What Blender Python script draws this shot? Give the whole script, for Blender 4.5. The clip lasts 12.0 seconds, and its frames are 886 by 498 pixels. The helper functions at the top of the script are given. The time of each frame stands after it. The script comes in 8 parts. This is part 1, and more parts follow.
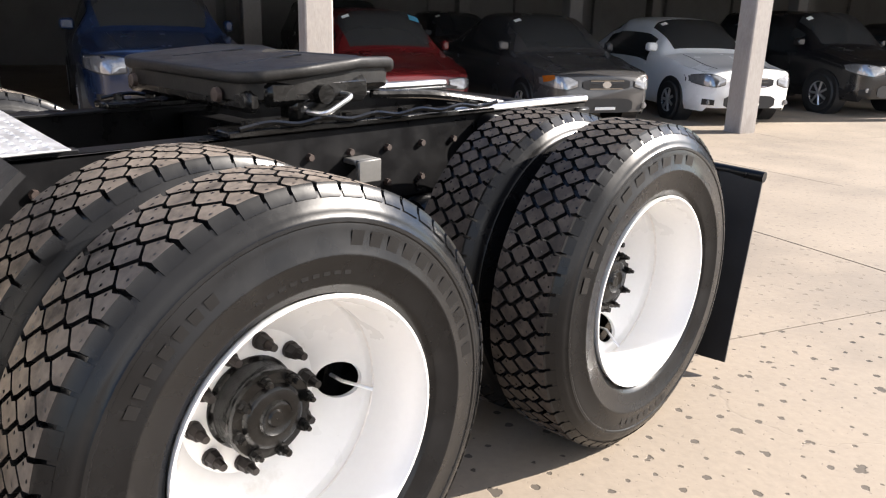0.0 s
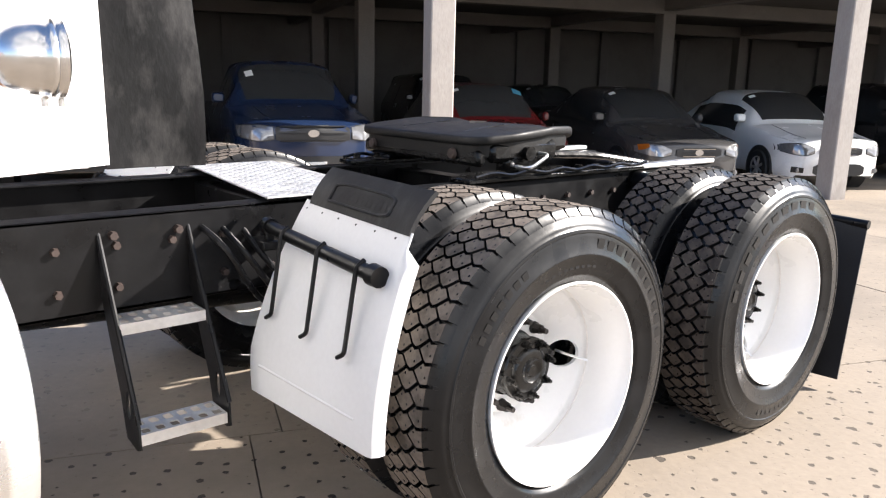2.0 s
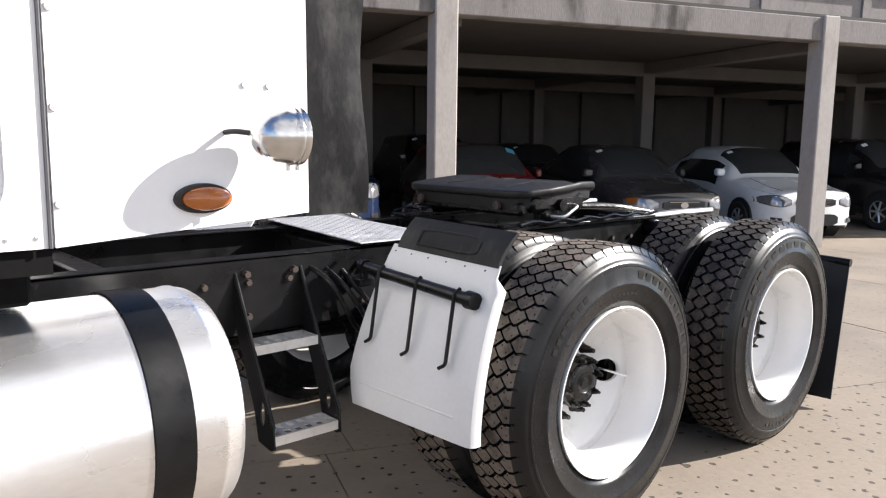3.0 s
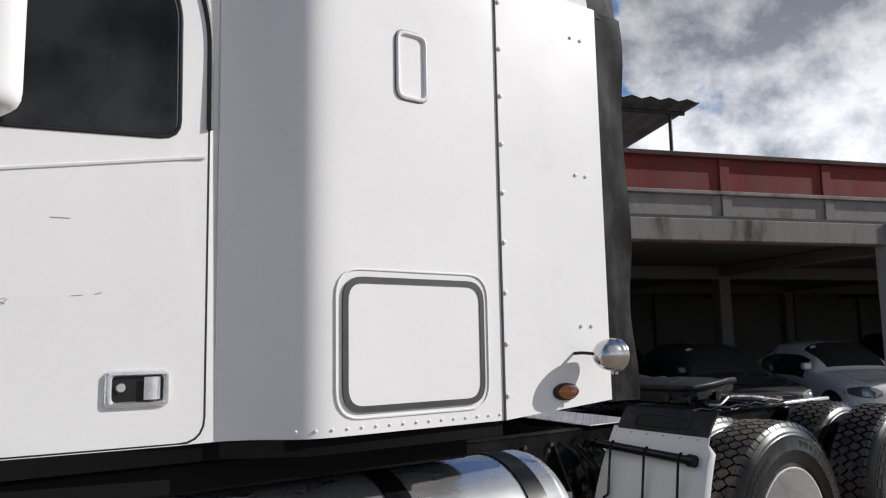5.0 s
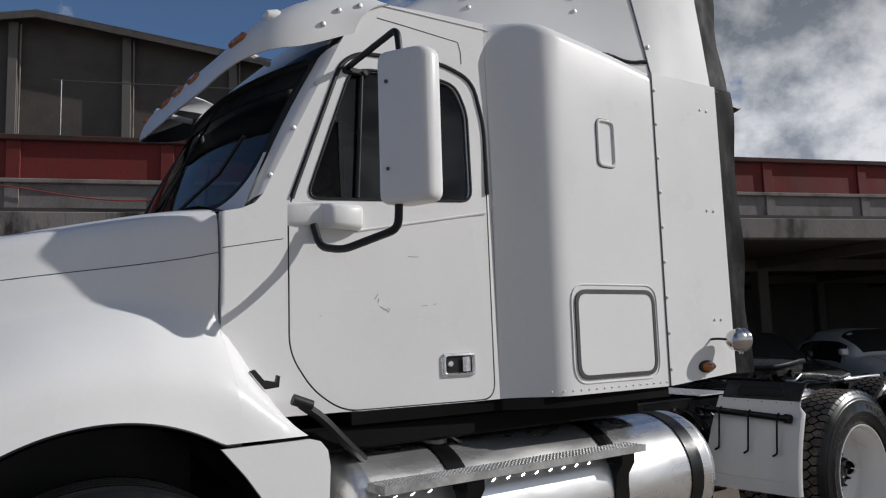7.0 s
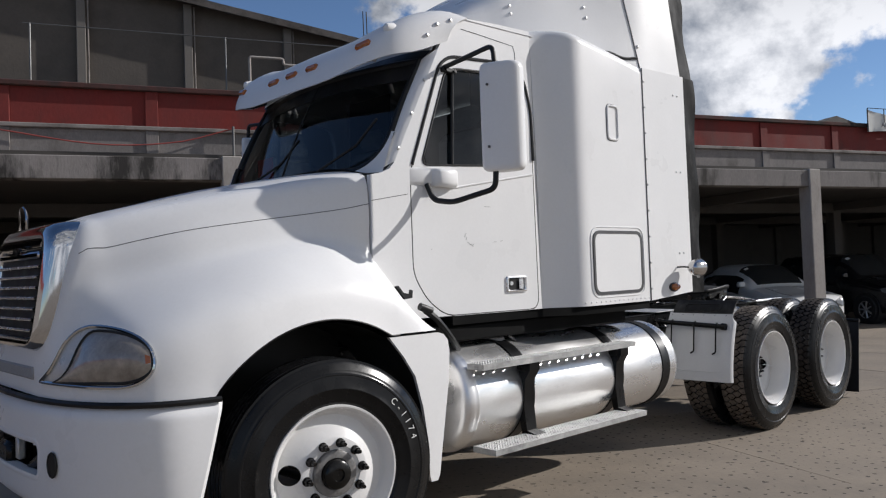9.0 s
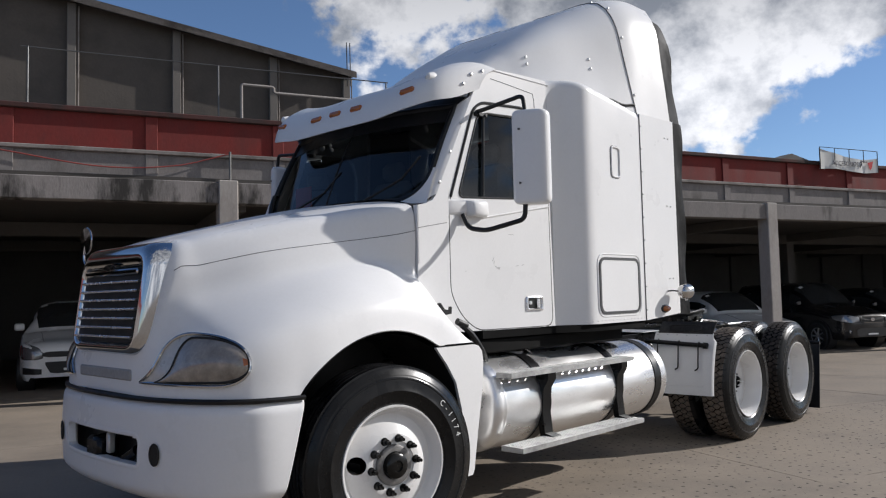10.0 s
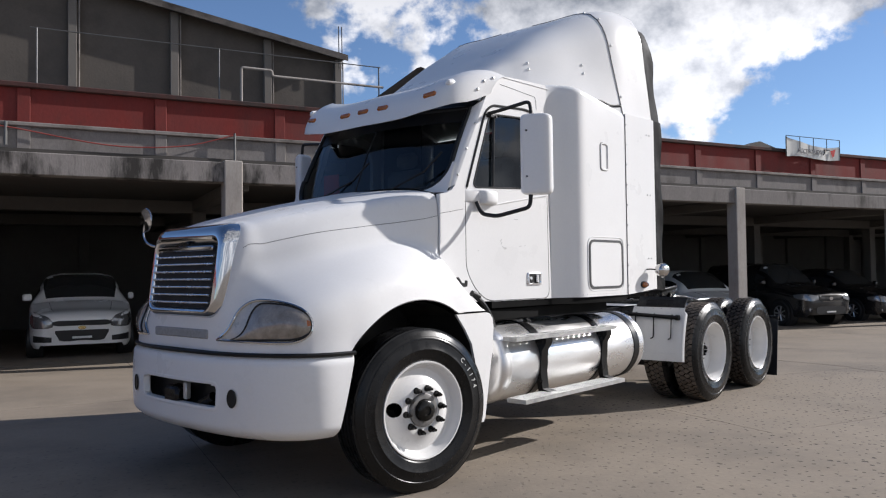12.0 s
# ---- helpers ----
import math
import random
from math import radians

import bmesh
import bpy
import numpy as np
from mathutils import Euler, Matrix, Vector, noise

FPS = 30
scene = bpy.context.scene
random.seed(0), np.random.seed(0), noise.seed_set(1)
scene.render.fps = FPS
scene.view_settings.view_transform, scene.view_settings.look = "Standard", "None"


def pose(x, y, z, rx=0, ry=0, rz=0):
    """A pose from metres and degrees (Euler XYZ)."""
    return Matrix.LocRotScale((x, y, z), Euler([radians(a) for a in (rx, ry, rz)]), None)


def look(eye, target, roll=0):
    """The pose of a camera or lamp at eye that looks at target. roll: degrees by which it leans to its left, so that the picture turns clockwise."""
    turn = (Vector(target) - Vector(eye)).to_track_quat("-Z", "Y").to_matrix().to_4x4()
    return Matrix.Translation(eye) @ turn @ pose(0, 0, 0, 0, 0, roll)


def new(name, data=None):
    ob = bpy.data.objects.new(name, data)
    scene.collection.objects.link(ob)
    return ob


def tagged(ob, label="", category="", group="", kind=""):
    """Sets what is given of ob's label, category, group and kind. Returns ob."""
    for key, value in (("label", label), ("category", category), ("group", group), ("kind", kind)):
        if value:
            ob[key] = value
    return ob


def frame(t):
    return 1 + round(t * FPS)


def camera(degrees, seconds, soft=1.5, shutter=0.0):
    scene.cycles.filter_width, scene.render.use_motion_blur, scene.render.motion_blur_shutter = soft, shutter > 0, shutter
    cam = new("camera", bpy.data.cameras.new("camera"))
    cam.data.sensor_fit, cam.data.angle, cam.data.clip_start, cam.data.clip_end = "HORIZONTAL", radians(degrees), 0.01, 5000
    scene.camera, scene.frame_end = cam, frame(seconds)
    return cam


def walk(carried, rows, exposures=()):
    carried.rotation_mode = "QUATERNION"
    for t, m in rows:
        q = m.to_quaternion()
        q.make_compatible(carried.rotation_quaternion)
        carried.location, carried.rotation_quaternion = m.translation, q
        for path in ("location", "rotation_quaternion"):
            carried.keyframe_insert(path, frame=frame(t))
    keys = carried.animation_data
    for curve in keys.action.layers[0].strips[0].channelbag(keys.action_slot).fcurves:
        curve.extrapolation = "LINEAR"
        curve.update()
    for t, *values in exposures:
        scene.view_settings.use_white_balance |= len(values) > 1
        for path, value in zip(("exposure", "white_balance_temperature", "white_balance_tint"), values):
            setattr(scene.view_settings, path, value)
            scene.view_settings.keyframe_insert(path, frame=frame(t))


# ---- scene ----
cam = camera(60.0, 12.0, soft=1.2)
PATH = [
    (0, (3.724, -2.373, 1.343), (5.096, -1.043, 0.752), 1.6),
    (0.5, (3.526, -2.38, 1.349), (4.938, -1.078, 0.79), 0.5),
    (1, (3.321, -2.431, 1.343), (4.703, -1.091, 0.799), 0.4),
    (1.5, (3.101, -2.568, 1.359), (4.416, -1.134, 0.897), 0.5),
    (2, (2.855, -2.639, 1.375), (4.12, -1.151, 0.948), 1.4),
    (2.5, (2.564, -2.704, 1.398), (3.874, -1.232, 1.055), 1.0),
    (2.7, (2.459, -2.737, 1.397), (3.78, -1.27, 1.077), 1.3),
    (4.3, (1.391, -3.155, 1.362), (2.688, -1.633, 1.317), -3.1),
    (4.5, (1.241, -3.154, 1.415), (2.543, -1.637, 1.403), -1.5),
    (4.6, (1.155, -3.181, 1.438), (2.439, -1.648, 1.461), -0.9),
    (5, (0.832, -3.302, 1.455), (2.04, -1.727, 1.697), -1.0),
    (5.5, (0.461, -3.331, 1.458), (1.656, -1.769, 1.825), -2.7),
    (6, (0.087, -3.473, 1.474), (1.222, -1.878, 1.885), -2.1),
    (6.5, (-0.246, -3.638, 1.496), (0.881, -2.042, 1.925), -0.5),
    (7, (-0.59, -3.776, 1.468), (0.58, -2.17, 1.693), -1.8),
    (7.5, (-0.9, -3.93, 1.462), (0.28, -2.322, 1.619), -2.2),
    (7.7, (-1.058, -4.017, 1.461), (0.133, -2.413, 1.554), -3.1),
    (9.3, (-2.34, -4.228, 1.412), (-0.949, -2.794, 1.498), -1.2),
    (9.5, (-2.503, -4.244, 1.402), (-1.096, -2.827, 1.515), -0.9),
    (10, (-2.851, -4.3, 1.409), (-1.41, -2.919, 1.53), -1.3),
    (10.5, (-3.124, -4.456, 1.398), (-1.688, -3.068, 1.495), -1.1),
    (11, (-3.419, -4.572, 1.408), (-1.966, -3.203, 1.517), -0.6),
    (11.5, (-3.609, -4.617, 1.404), (-2.107, -3.297, 1.47), -1.1),
    (12, (-3.687, -4.652, 1.406), (-2.197, -3.319, 1.465), -0.7),
]
EXPOSURES = [(0.0, 2.12, 6700, 13), (2.0, 2.18, 6550, 13), (2.7, 1.88, 6450, 13), (4.5, 0.68, 6250, 12), (5.5, 0.0, 6200, 11), (6.1, -0.26, 6200, 11), (6.6, -0.29, 6200, 11), (7.1, -0.15, 6200, 11), (7.7, -0.04, 6200, 11), (9.3, 0.24, 6200, 12), (10.5, 0.33, 6200, 12), (12.0, 0.52, 6200, 13)]
walk(cam, [(t, look(eye, target, roll)) for t, eye, target, roll in PATH], EXPOSURES)

# ---- world, sun ----
SUN_WAY = Vector((0.712, -0.445, 0.458)).normalized()
sun_data = bpy.data.lights.new("sun", "SUN")
sun_data.energy, sun_data.angle, sun_data.color = 3.7, radians(0.5), (1.0, 0.95, 0.87)
sun = new("sun", sun_data)
sun.matrix_world = look(SUN_WAY * 60, (0, 0, 0))

world = bpy.data.worlds.new("day_sky")
scene.world = world
world.use_nodes = True
wn, wl = world.node_tree.nodes, world.node_tree.links
wn.clear()


def wnode(kind, **values):
    n = wn.new(kind)
    for k, v in values.items():
        n.inputs[k].default_value = v
    return n


def wmath(op, a, b=None, c=None):
    n = wn.new("ShaderNodeMath")
    n.operation = op
    for i, v in enumerate((a, b, c)):
        if v is None:
            continue
        if isinstance(v, (int, float)):
            n.inputs[i].default_value = v
        else:
            wl.new(v, n.inputs[i])
    return n.outputs[0]


sky = wn.new("ShaderNodeTexSky")
sky.sky_type, sky.sun_disc = "NISHITA", False
sky.sun_elevation, sky.sun_rotation = math.asin(SUN_WAY.z), math.atan2(SUN_WAY.x, SUN_WAY.y)
sky.altitude, sky.dust_density, sky.ozone_density = 1500, 0.3, 3.5
where = wn.new("ShaderNodeTexCoord")
axes = wn.new("ShaderNodeSeparateXYZ")
wl.new(where.outputs["Generated"], axes.inputs[0])
ax, ay, az = axes.outputs
# cloud deck: direction projected on a flat layer
lift = wmath("MAXIMUM", wmath("ADD", az, 0.32), 0.06)
deck = wn.new("ShaderNodeCombineXYZ")
wl.new(wmath("DIVIDE", ax, lift), deck.inputs[0])
wl.new(wmath("DIVIDE", ay, lift), deck.inputs[1])
# heaps seen from the side: the direction itself, a little flattened
heap = wn.new("ShaderNodeCombineXYZ")
wl.new(ax, heap.inputs[0])
wl.new(ay, heap.inputs[1])
wl.new(wmath("MULTIPLY", az, 1.25), heap.inputs[2])


def cloud_noise(scale, detail, rough, offset, layer=None):
    m = wnode("ShaderNodeMapping", Location=offset)
    wl.new((layer or deck).outputs[0], m.inputs[0])
    n = wnode("ShaderNodeTexNoise", Scale=scale, Detail=detail, Roughness=rough)
    wl.new(m.outputs[0], n.inputs["Vector"])
    return n.outputs[0]


def cloud_bank(way, spread):
    """1 in the middle of a bank in that direction, 0 at its rim."""
    v = Vector(way).normalized()
    d = wmath("ADD", wmath("ADD", wmath("MULTIPLY", ax, v.x), wmath("MULTIPLY", ay, v.y)), wmath("MULTIPLY", az, v.z))
    r = wn.new("ShaderNodeMapRange")
    r.interpolation_type = "SMOOTHSTEP"
    r.inputs[1].default_value, r.inputs[2].default_value = math.cos(radians(spread)), 1.0
    wl.new(d, r.inputs[0])
    return r.outputs[0]


def sky_way(azimuth, elevation):
    a, e = radians(azimuth), radians(elevation)
    return Vector((math.cos(e) * math.cos(a), math.cos(e) * math.sin(a), math.sin(e)))


def cloud_side(first, second, soft):
    """0 on one side of the great circle through two directions, 1 on the other, with a soft rim."""
    v = sky_way(*first).cross(sky_way(*second)).normalized()
    d = wmath("ADD", wmath("ADD", wmath("MULTIPLY", ax, v.x), wmath("MULTIPLY", ay, v.y)), wmath("MULTIPLY", az, v.z))
    r = wn.new("ShaderNodeMapRange")
    r.interpolation_type = "SMOOTHSTEP"
    r.inputs[1].default_value, r.inputs[2].default_value = -soft, soft
    wl.new(d, r.inputs[0])
    return r.outputs[0]


large, small = cloud_noise(6.5, 8, 0.58, (3.1, 1.7, 0.0), heap), cloud_noise(17.0, 7, 0.55, (1.4, 6.3, 0.0), heap)
puffs = wmath("ADD", wmath("MULTIPLY", large, 0.52), wmath("MULTIPLY", small, 0.48))
banks = cloud_noise(1.8, 6, 0.55, (7.3, 2.2, 0.0))
# one large bank with a slanting lower rim, loose puffs beside it
bank = wmath("MULTIPLY", cloud_side((12.7, 16.9), (22.6, 10.6), 0.06), cloud_side((38.0, 0.0), (36.0, 45.0), 0.05))
loose = wmath("MULTIPLY", cloud_bank(sky_way(46, 19), 13), 0.115)
loose = wmath("MAXIMUM", loose, wmath("MULTIPLY", cloud_bank(sky_way(63, 28), 6), 0.12))
loose = wmath("MAXIMUM", loose, wmath("MULTIPLY", cloud_bank((0.77, -0.61, 0.13), 16), 0.22))
# Wide bank out of view, added to whiten and lift the fill light.
loose = wmath("MAXIMUM", loose, wmath("MULTIPLY", cloud_bank((0.1, -0.9, 0.45), 62), 0.20))
bank = wmath("MULTIPLY", bank, cloud_bank(sky_way(27, 18), 34))
shift = wmath("ADD", wmath("MULTIPLY", bank, 0.24), loose)
density = wmath("ADD", wmath("ADD", wmath("MULTIPLY", puffs, 0.80), wmath("MULTIPLY", banks, 0.20)), shift)
cover = wn.new("ShaderNodeMapRange")
cover.interpolation_type = "SMOOTHSTEP"
cover.inputs[1].default_value, cover.inputs[2].default_value = 0.565, 0.635
wl.new(density, cover.inputs[0])
body_tone = wn.new("ShaderNodeValToRGB")
body_tone.color_ramp.elements[0].position, body_tone.color_ramp.elements[0].color = 0.40, (0.34, 0.37, 0.42, 1)
body_tone.color_ramp.elements[1].position, body_tone.color_ramp.elements[1].color = 0.60, (1.0, 1.0, 1.0, 1)
wl.new(cloud_noise(8.0, 9, 0.6, (0.4, 5.2, 0.0), heap), body_tone.inputs[0])
sky_light = wnode("ShaderNodeBackground", Strength=0.084)
wl.new(sky.outputs[0], sky_light.inputs[0])
cloud_light = wnode("ShaderNodeBackground", Strength=0.82)
wl.new(body_tone.outputs[0], cloud_light.inputs[0])
# the bank is thicker and greyer higher up
thick = wn.new("ShaderNodeMapRange")
thick.interpolation_type = "SMOOTHSTEP"
thick.inputs[1].default_value, thick.inputs[2].default_value = 0.22, 0.40
thick.inputs[3].default_value, thick.inputs[4].default_value = 0.84, 0.48
wl.new(az, thick.inputs[0])
wl.new(thick.outputs[0], cloud_light.inputs["Strength"])
blend = wn.new("ShaderNodeMixShader")
wl.new(cover.outputs[0], blend.inputs[0])
wl.new(sky_light.outputs[0], blend.inputs[1])
wl.new(cloud_light.outputs[0], blend.inputs[2])
wout = wn.new("ShaderNodeOutputWorld")
wl.new(blend.outputs[0], wout.inputs[0])

# ---- materials ----
def mat(name, color, rough=0.5, metal=0.0, vary=0.12, scale=6.0, grain=60.0, bump=0.0, stain=None, stain_at=(0.55, 0.75), stain_scale=1.5,
        coat=0.0, spec=0.5, rough_vary=0.1, stretch=(1, 1, 1), random_tone=0.0):
    """A surface with two scales of variation, optional stains and fine relief. Sizes are per metre."""
    m = bpy.data.materials.new(name)
    m.use_nodes = True
    t, l = m.node_tree.nodes, m.node_tree.links
    p = t["Principled BSDF"]
    p.inputs["Metallic"].default_value = metal
    p.inputs["Coat Weight"].default_value = coat
    p.inputs["Coat Roughness"].default_value = 0.12
    p.inputs["Specular IOR Level"].default_value = spec
    co = t.new("ShaderNodeTexCoord")
    mp = t.new("ShaderNodeMapping")
    mp.inputs["Scale"].default_value = stretch
    l.new(co.outputs["Object"], mp.inputs[0])

    def noise_tex(s, detail=4.0, r=0.55):
        n = t.new("ShaderNodeTexNoise")
        n.inputs["Scale"].default_value, n.inputs["Detail"].default_value, n.inputs["Roughness"].default_value = s, detail, r
        l.new(mp.outputs[0], n.inputs["Vector"])
        return n.outputs[0]

    def ranged(src, a, b, lo, hi):
        r = t.new("ShaderNodeMapRange")
        r.inputs[1].default_value, r.inputs[2].default_value, r.inputs[3].default_value, r.inputs[4].default_value = a, b, lo, hi
        l.new(src, r.inputs[0])
        return r.outputs[0]

    coarse, fine = noise_tex(scale), noise_tex(grain, 3.0)
    mixn = t.new("ShaderNodeMath")
    mixn.operation = "MULTIPLY_ADD"
    mixn.inputs[1].default_value = 0.4
    l.new(fine, mixn.inputs[0])
    half = t.new("ShaderNodeMath")
    half.operation = "MULTIPLY"
    half.inputs[1].default_value = 0.6
    l.new(coarse, half.inputs[0])
    l.new(half.outputs[0], mixn.inputs[2])
    tone = ranged(mixn.outputs[0], 0.3, 0.7, 1 - vary, 1 + vary)
    if random_tone:
        info = t.new("ShaderNodeObjectInfo")
        more = ranged(info.outputs["Random"], 0, 1, 1 - random_tone, 1 + random_tone)
        mm = t.new("ShaderNodeMath")
        mm.operation = "MULTIPLY"
        l.new(tone, mm.inputs[0])
        l.new(more, mm.inputs[1])
        tone = mm.outputs[0]
    hue = t.new("ShaderNodeVectorMath")
    hue.operation = "SCALE"
    hue.inputs[0].default_value = color
    l.new(tone, hue.inputs["Scale"])
    out = hue.outputs[0]
    if stain:
        st = noise_tex(stain_scale, 8.0, 0.65)
        f = ranged(st, stain_at[0], stain_at[1], 0, 1)
        mx = t.new("ShaderNodeMix")
        mx.data_type = "RGBA"
        l.new(f, mx.inputs[0])
        l.new(out, mx.inputs[6])
        mx.inputs[7].default_value = (*stain, 1)
        out = mx.outputs[2]
    l.new(out, p.inputs["Base Color"])
    l.new(ranged(coarse, 0.3, 0.7, max(rough - rough_vary, 0.02), min(rough + rough_vary, 1)), p.inputs["Roughness"])
    if bump:
        b = t.new("ShaderNodeBump")
        b.inputs["Strength"].default_value, b.inputs["Distance"].default_value = 0.6, bump
        l.new(mixn.outputs[0], b.inputs["Height"])
        l.new(b.outputs[0], p.inputs["Normal"])
    return m


def glass(name, color, rough=0.02, see=0.5):
    """Thin tinted pane: part clear, part mirror-like."""
    m = bpy.data.materials.new(name)
    m.use_nodes = True
    t, l = m.node_tree.nodes, m.node_tree.links
    t.remove(t["Principled BSDF"])
    clear, shine, fres, mx = t.new("ShaderNodeBsdfTransparent"), t.new("ShaderNodeBsdfGlossy"), t.new("ShaderNodeFresnel"), t.new("ShaderNodeMixShader")
    clear.inputs[0].default_value = (*[c * see for c in color], 1)
    shine.inputs["Roughness"].default_value = rough
    fres.inputs[0].default_value = 1.6
    l.new(fres.outputs[0], mx.inputs[0])
    l.new(clear.outputs[0], mx.inputs[1])
    l.new(shine.outputs[0], mx.inputs[2])
    l.new(mx.outputs[0], t["Material Output"].inputs[0])
    return m


WHITE = mat("white_truck_paint", (0.765, 0.76, 0.755), 0.31, vary=0.03, scale=2.5, coat=0.0, spec=0.14, rough_vary=0.06, stain=(0.66, 0.65, 0.62), stain_at=(0.66, 0.9))
WHITE_STEEL = mat("white_painted_steel", (0.73, 0.72, 0.705), 0.3, vary=0.03, scale=5, rough_vary=0.08, stain=(0.44, 0.39, 0.32), stain_at=(0.62, 0.82), stain_scale=3.2)
GREY_PLATE = mat("bare_painted_plate", (0.60, 0.60, 0.60), 0.42, vary=0.05, scale=3, stain=(0.5, 0.5, 0.5), stain_at=(0.6, 0.85))
BLACK = mat("black_chassis_paint", (0.0055, 0.0055, 0.006), 0.34, spec=0.22, vary=0.3, scale=9, bump=0.001, stain=(0.014, 0.013, 0.012), stain_at=(0.6, 0.8), stain_scale=5)
MATT_BLACK = mat("matt_black_plastic", (0.011, 0.011, 0.0115), 0.45, spec=0.35, vary=0.2, scale=8, bump=0.0005)
RIM_RUST = mat("rim_dirt_line", (0.69, 0.66, 0.63), 0.6, vary=0.2, scale=12)
RUBBER = mat("tyre_rubber", (0.0065, 0.0065, 0.007), 0.28, spec=0.27, vary=0.25, scale=7, rough_vary=0.12, bump=0.0006, stain=(0.018, 0.0175, 0.017), stain_at=(0.56, 0.8), stain_scale=5)
TREAD = mat("dusty_tread_rubber", (0.150, 0.124, 0.102), 0.9, vary=0.35, scale=22, bump=0.0012, stain=(0.040, 0.034, 0.029), stain_at=(0.50, 0.70), stain_scale=9, spec=0.2)
# Rear-axle copy: less dust, and darkened for the shade it faces.
TREAD_SHADED = mat("worn_dark_tread_rubber", (0.066, 0.055, 0.047), 0.85, vary=0.4, scale=22, bump=0.0012, stain=(0.026, 0.022, 0.020), stain_at=(0.48, 0.68), stain_scale=9, spec=0.22)
FLAP_RUBBER = mat("weathered_black_rubber", (0.016, 0.016, 0.017), 0.62, spec=0.2, vary=0.3, scale=4, bump=0.002, stain=(0.048, 0.048, 0.048), stain_at=(0.50, 0.78), stain_scale=5, stretch=(3, 3, 0.3))
STRIP = mat("cracked_black_strip", (0.010, 0.010, 0.0105), 0.65, spec=0.08, vary=0.4, scale=6, bump=0.003, stain=(0.042, 0.041, 0.040), stain_at=(0.52, 0.70), stain_scale=5, stretch=(1.6, 1.6, 0.8))
GREASE = mat("greasy_black_steel", (0.005, 0.0048, 0.0046), 0.24, spec=0.34, vary=0.5, scale=12, bump=0.004, stain=(0.012, 0.011, 0.010), stain_at=(0.58, 0.8), stain_scale=9)
PLATE_BLACK = mat("dry_grease_black_plate", (0.0075, 0.0072, 0.007), 0.5, spec=0.28, vary=0.5, scale=9, bump=0.004, stain=(0.022, 0.020, 0.0185), stain_at=(0.54, 0.76), stain_scale=6)
RUST = mat("rusty_bolt_steel", (0.030, 0.018, 0.014), 0.65, vary=0.4, scale=20, bump=0.001)
CHROME = mat("chrome", (0.56, 0.565, 0.58), 0.07, 1.0, vary=0.02, rough_vary=0.03)
LAMP_CHROME = mat("worn_lamp_chrome", (0.60, 0.59, 0.58), 0.20, 1.0, vary=0.06, scale=14, rough_vary=0.08)
BRIGHT_BAR = mat("bright_worn_trim", (0.86, 0.86, 0.87), 0.24, 0.85, vary=0.08, scale=15, rough_vary=0.08)
ALU = mat("brushed_aluminium", (0.80, 0.81, 0.82), 0.36, 1.0, vary=0.06, scale=4, grain=90, rough_vary=0.1, stain=(0.5, 0.5, 0.5), stain_at=(0.58, 0.85), bump=0.0003)
NUT = mat("rust_dark_wheel_nut", (0.012, 0.0085, 0.0075), 0.5, vary=0.4, scale=30, bump=0.001)
TANK = mat("satin_aluminium_tank", (0.86, 0.855, 0.85), 0.33, 0.86, vary=0.06, scale=4, grain=70, rough_vary=0.12, stain=(0.46, 0.44, 0.42), stain_at=(0.60, 0.80), stain_scale=3.0, bump=0.0005, stretch=(0.5, 1.4, 1.4))
LAMP_SHELL = mat("dull_lamp_reflector", (0.52, 0.50, 0.47), 0.35, 0.15, vary=0.15, scale=10)
ALU_PLATE = mat("worn_aluminium_tread_plate", (0.60, 0.595, 0.585), 0.44, 0.7, vary=0.16, scale=12, bump=0.0006)
AMBER = mat("amber_lens", (0.36, 0.10, 0.012), 0.15, vary=0.15, scale=20, coat=0.5)
LAMP_LENS = mat("hazed_headlight_lens", (0.31, 0.275, 0.235), 0.16, 0.12, vary=0.25, scale=9, coat=0.9, stain=(0.14, 0.118, 0.098), stain_at=(0.46, 0.72), stain_scale=5)
SEAL = mat("grey_rubber_seal", (0.075, 0.075, 0.08), 0.55, vary=0.12, scale=10)
LOCKER_RUBBER = mat("dark_locker_rubber", (0.045, 0.045, 0.047), 0.5, vary=0.15, scale=10)
SCRATCH = mat("grey_scratch", (0.30, 0.30, 0.30), 0.7, vary=0.2)
UNDER = mat("black_underside", (0.006, 0.006, 0.006), 0.85, vary=0.2, spec=0.1)
STEP_TOP = mat("worn_step_aluminium", (0.42, 0.42, 0.41), 0.5, 0.5, vary=0.25, scale=14, bump=0.0006, stain=(0.2, 0.2, 0.2), stain_at=(0.5, 0.75), stain_scale=8)
GAP = mat("dark_panel_gap", (0.012, 0.012, 0.012), 0.8, vary=0.1)
HUB_GREY = mat("grey_hub_steel", (0.22, 0.215, 0.21), 0.45, 0.4, vary=0.25, scale=20, bump=0.001, stain=(0.06, 0.055, 0.05), stain_at=(0.5, 0.7), stain_scale=14)
CHALK = mat("white_chalk", (0.75, 0.75, 0.72), 0.9, vary=0.15, scale=30)
RAISED = mat("raised_sidewall_rubber", (0.0075, 0.0075, 0.008), 0.33, spec=0.32, vary=0.15, scale=14)
TINT = glass("tinted_glass", (0.62, 0.72, 0.74), see=0.42)
SCREEN_GLASS = glass("windscreen_glass", (0.72, 0.82, 0.84), see=0.62)
CAB_IN = mat("dark_grey_cab_trim", (0.085, 0.087, 0.092), 0.7, vary=0.2, scale=5)
SEAT_CLOTH = mat("grey_seat_cloth", (0.20, 0.20, 0.205), 0.9, vary=0.2, scale=12, bump=0.002)
RED_CLOTH = mat("red_card", (0.45, 0.05, 0.035), 0.7, vary=0.1)
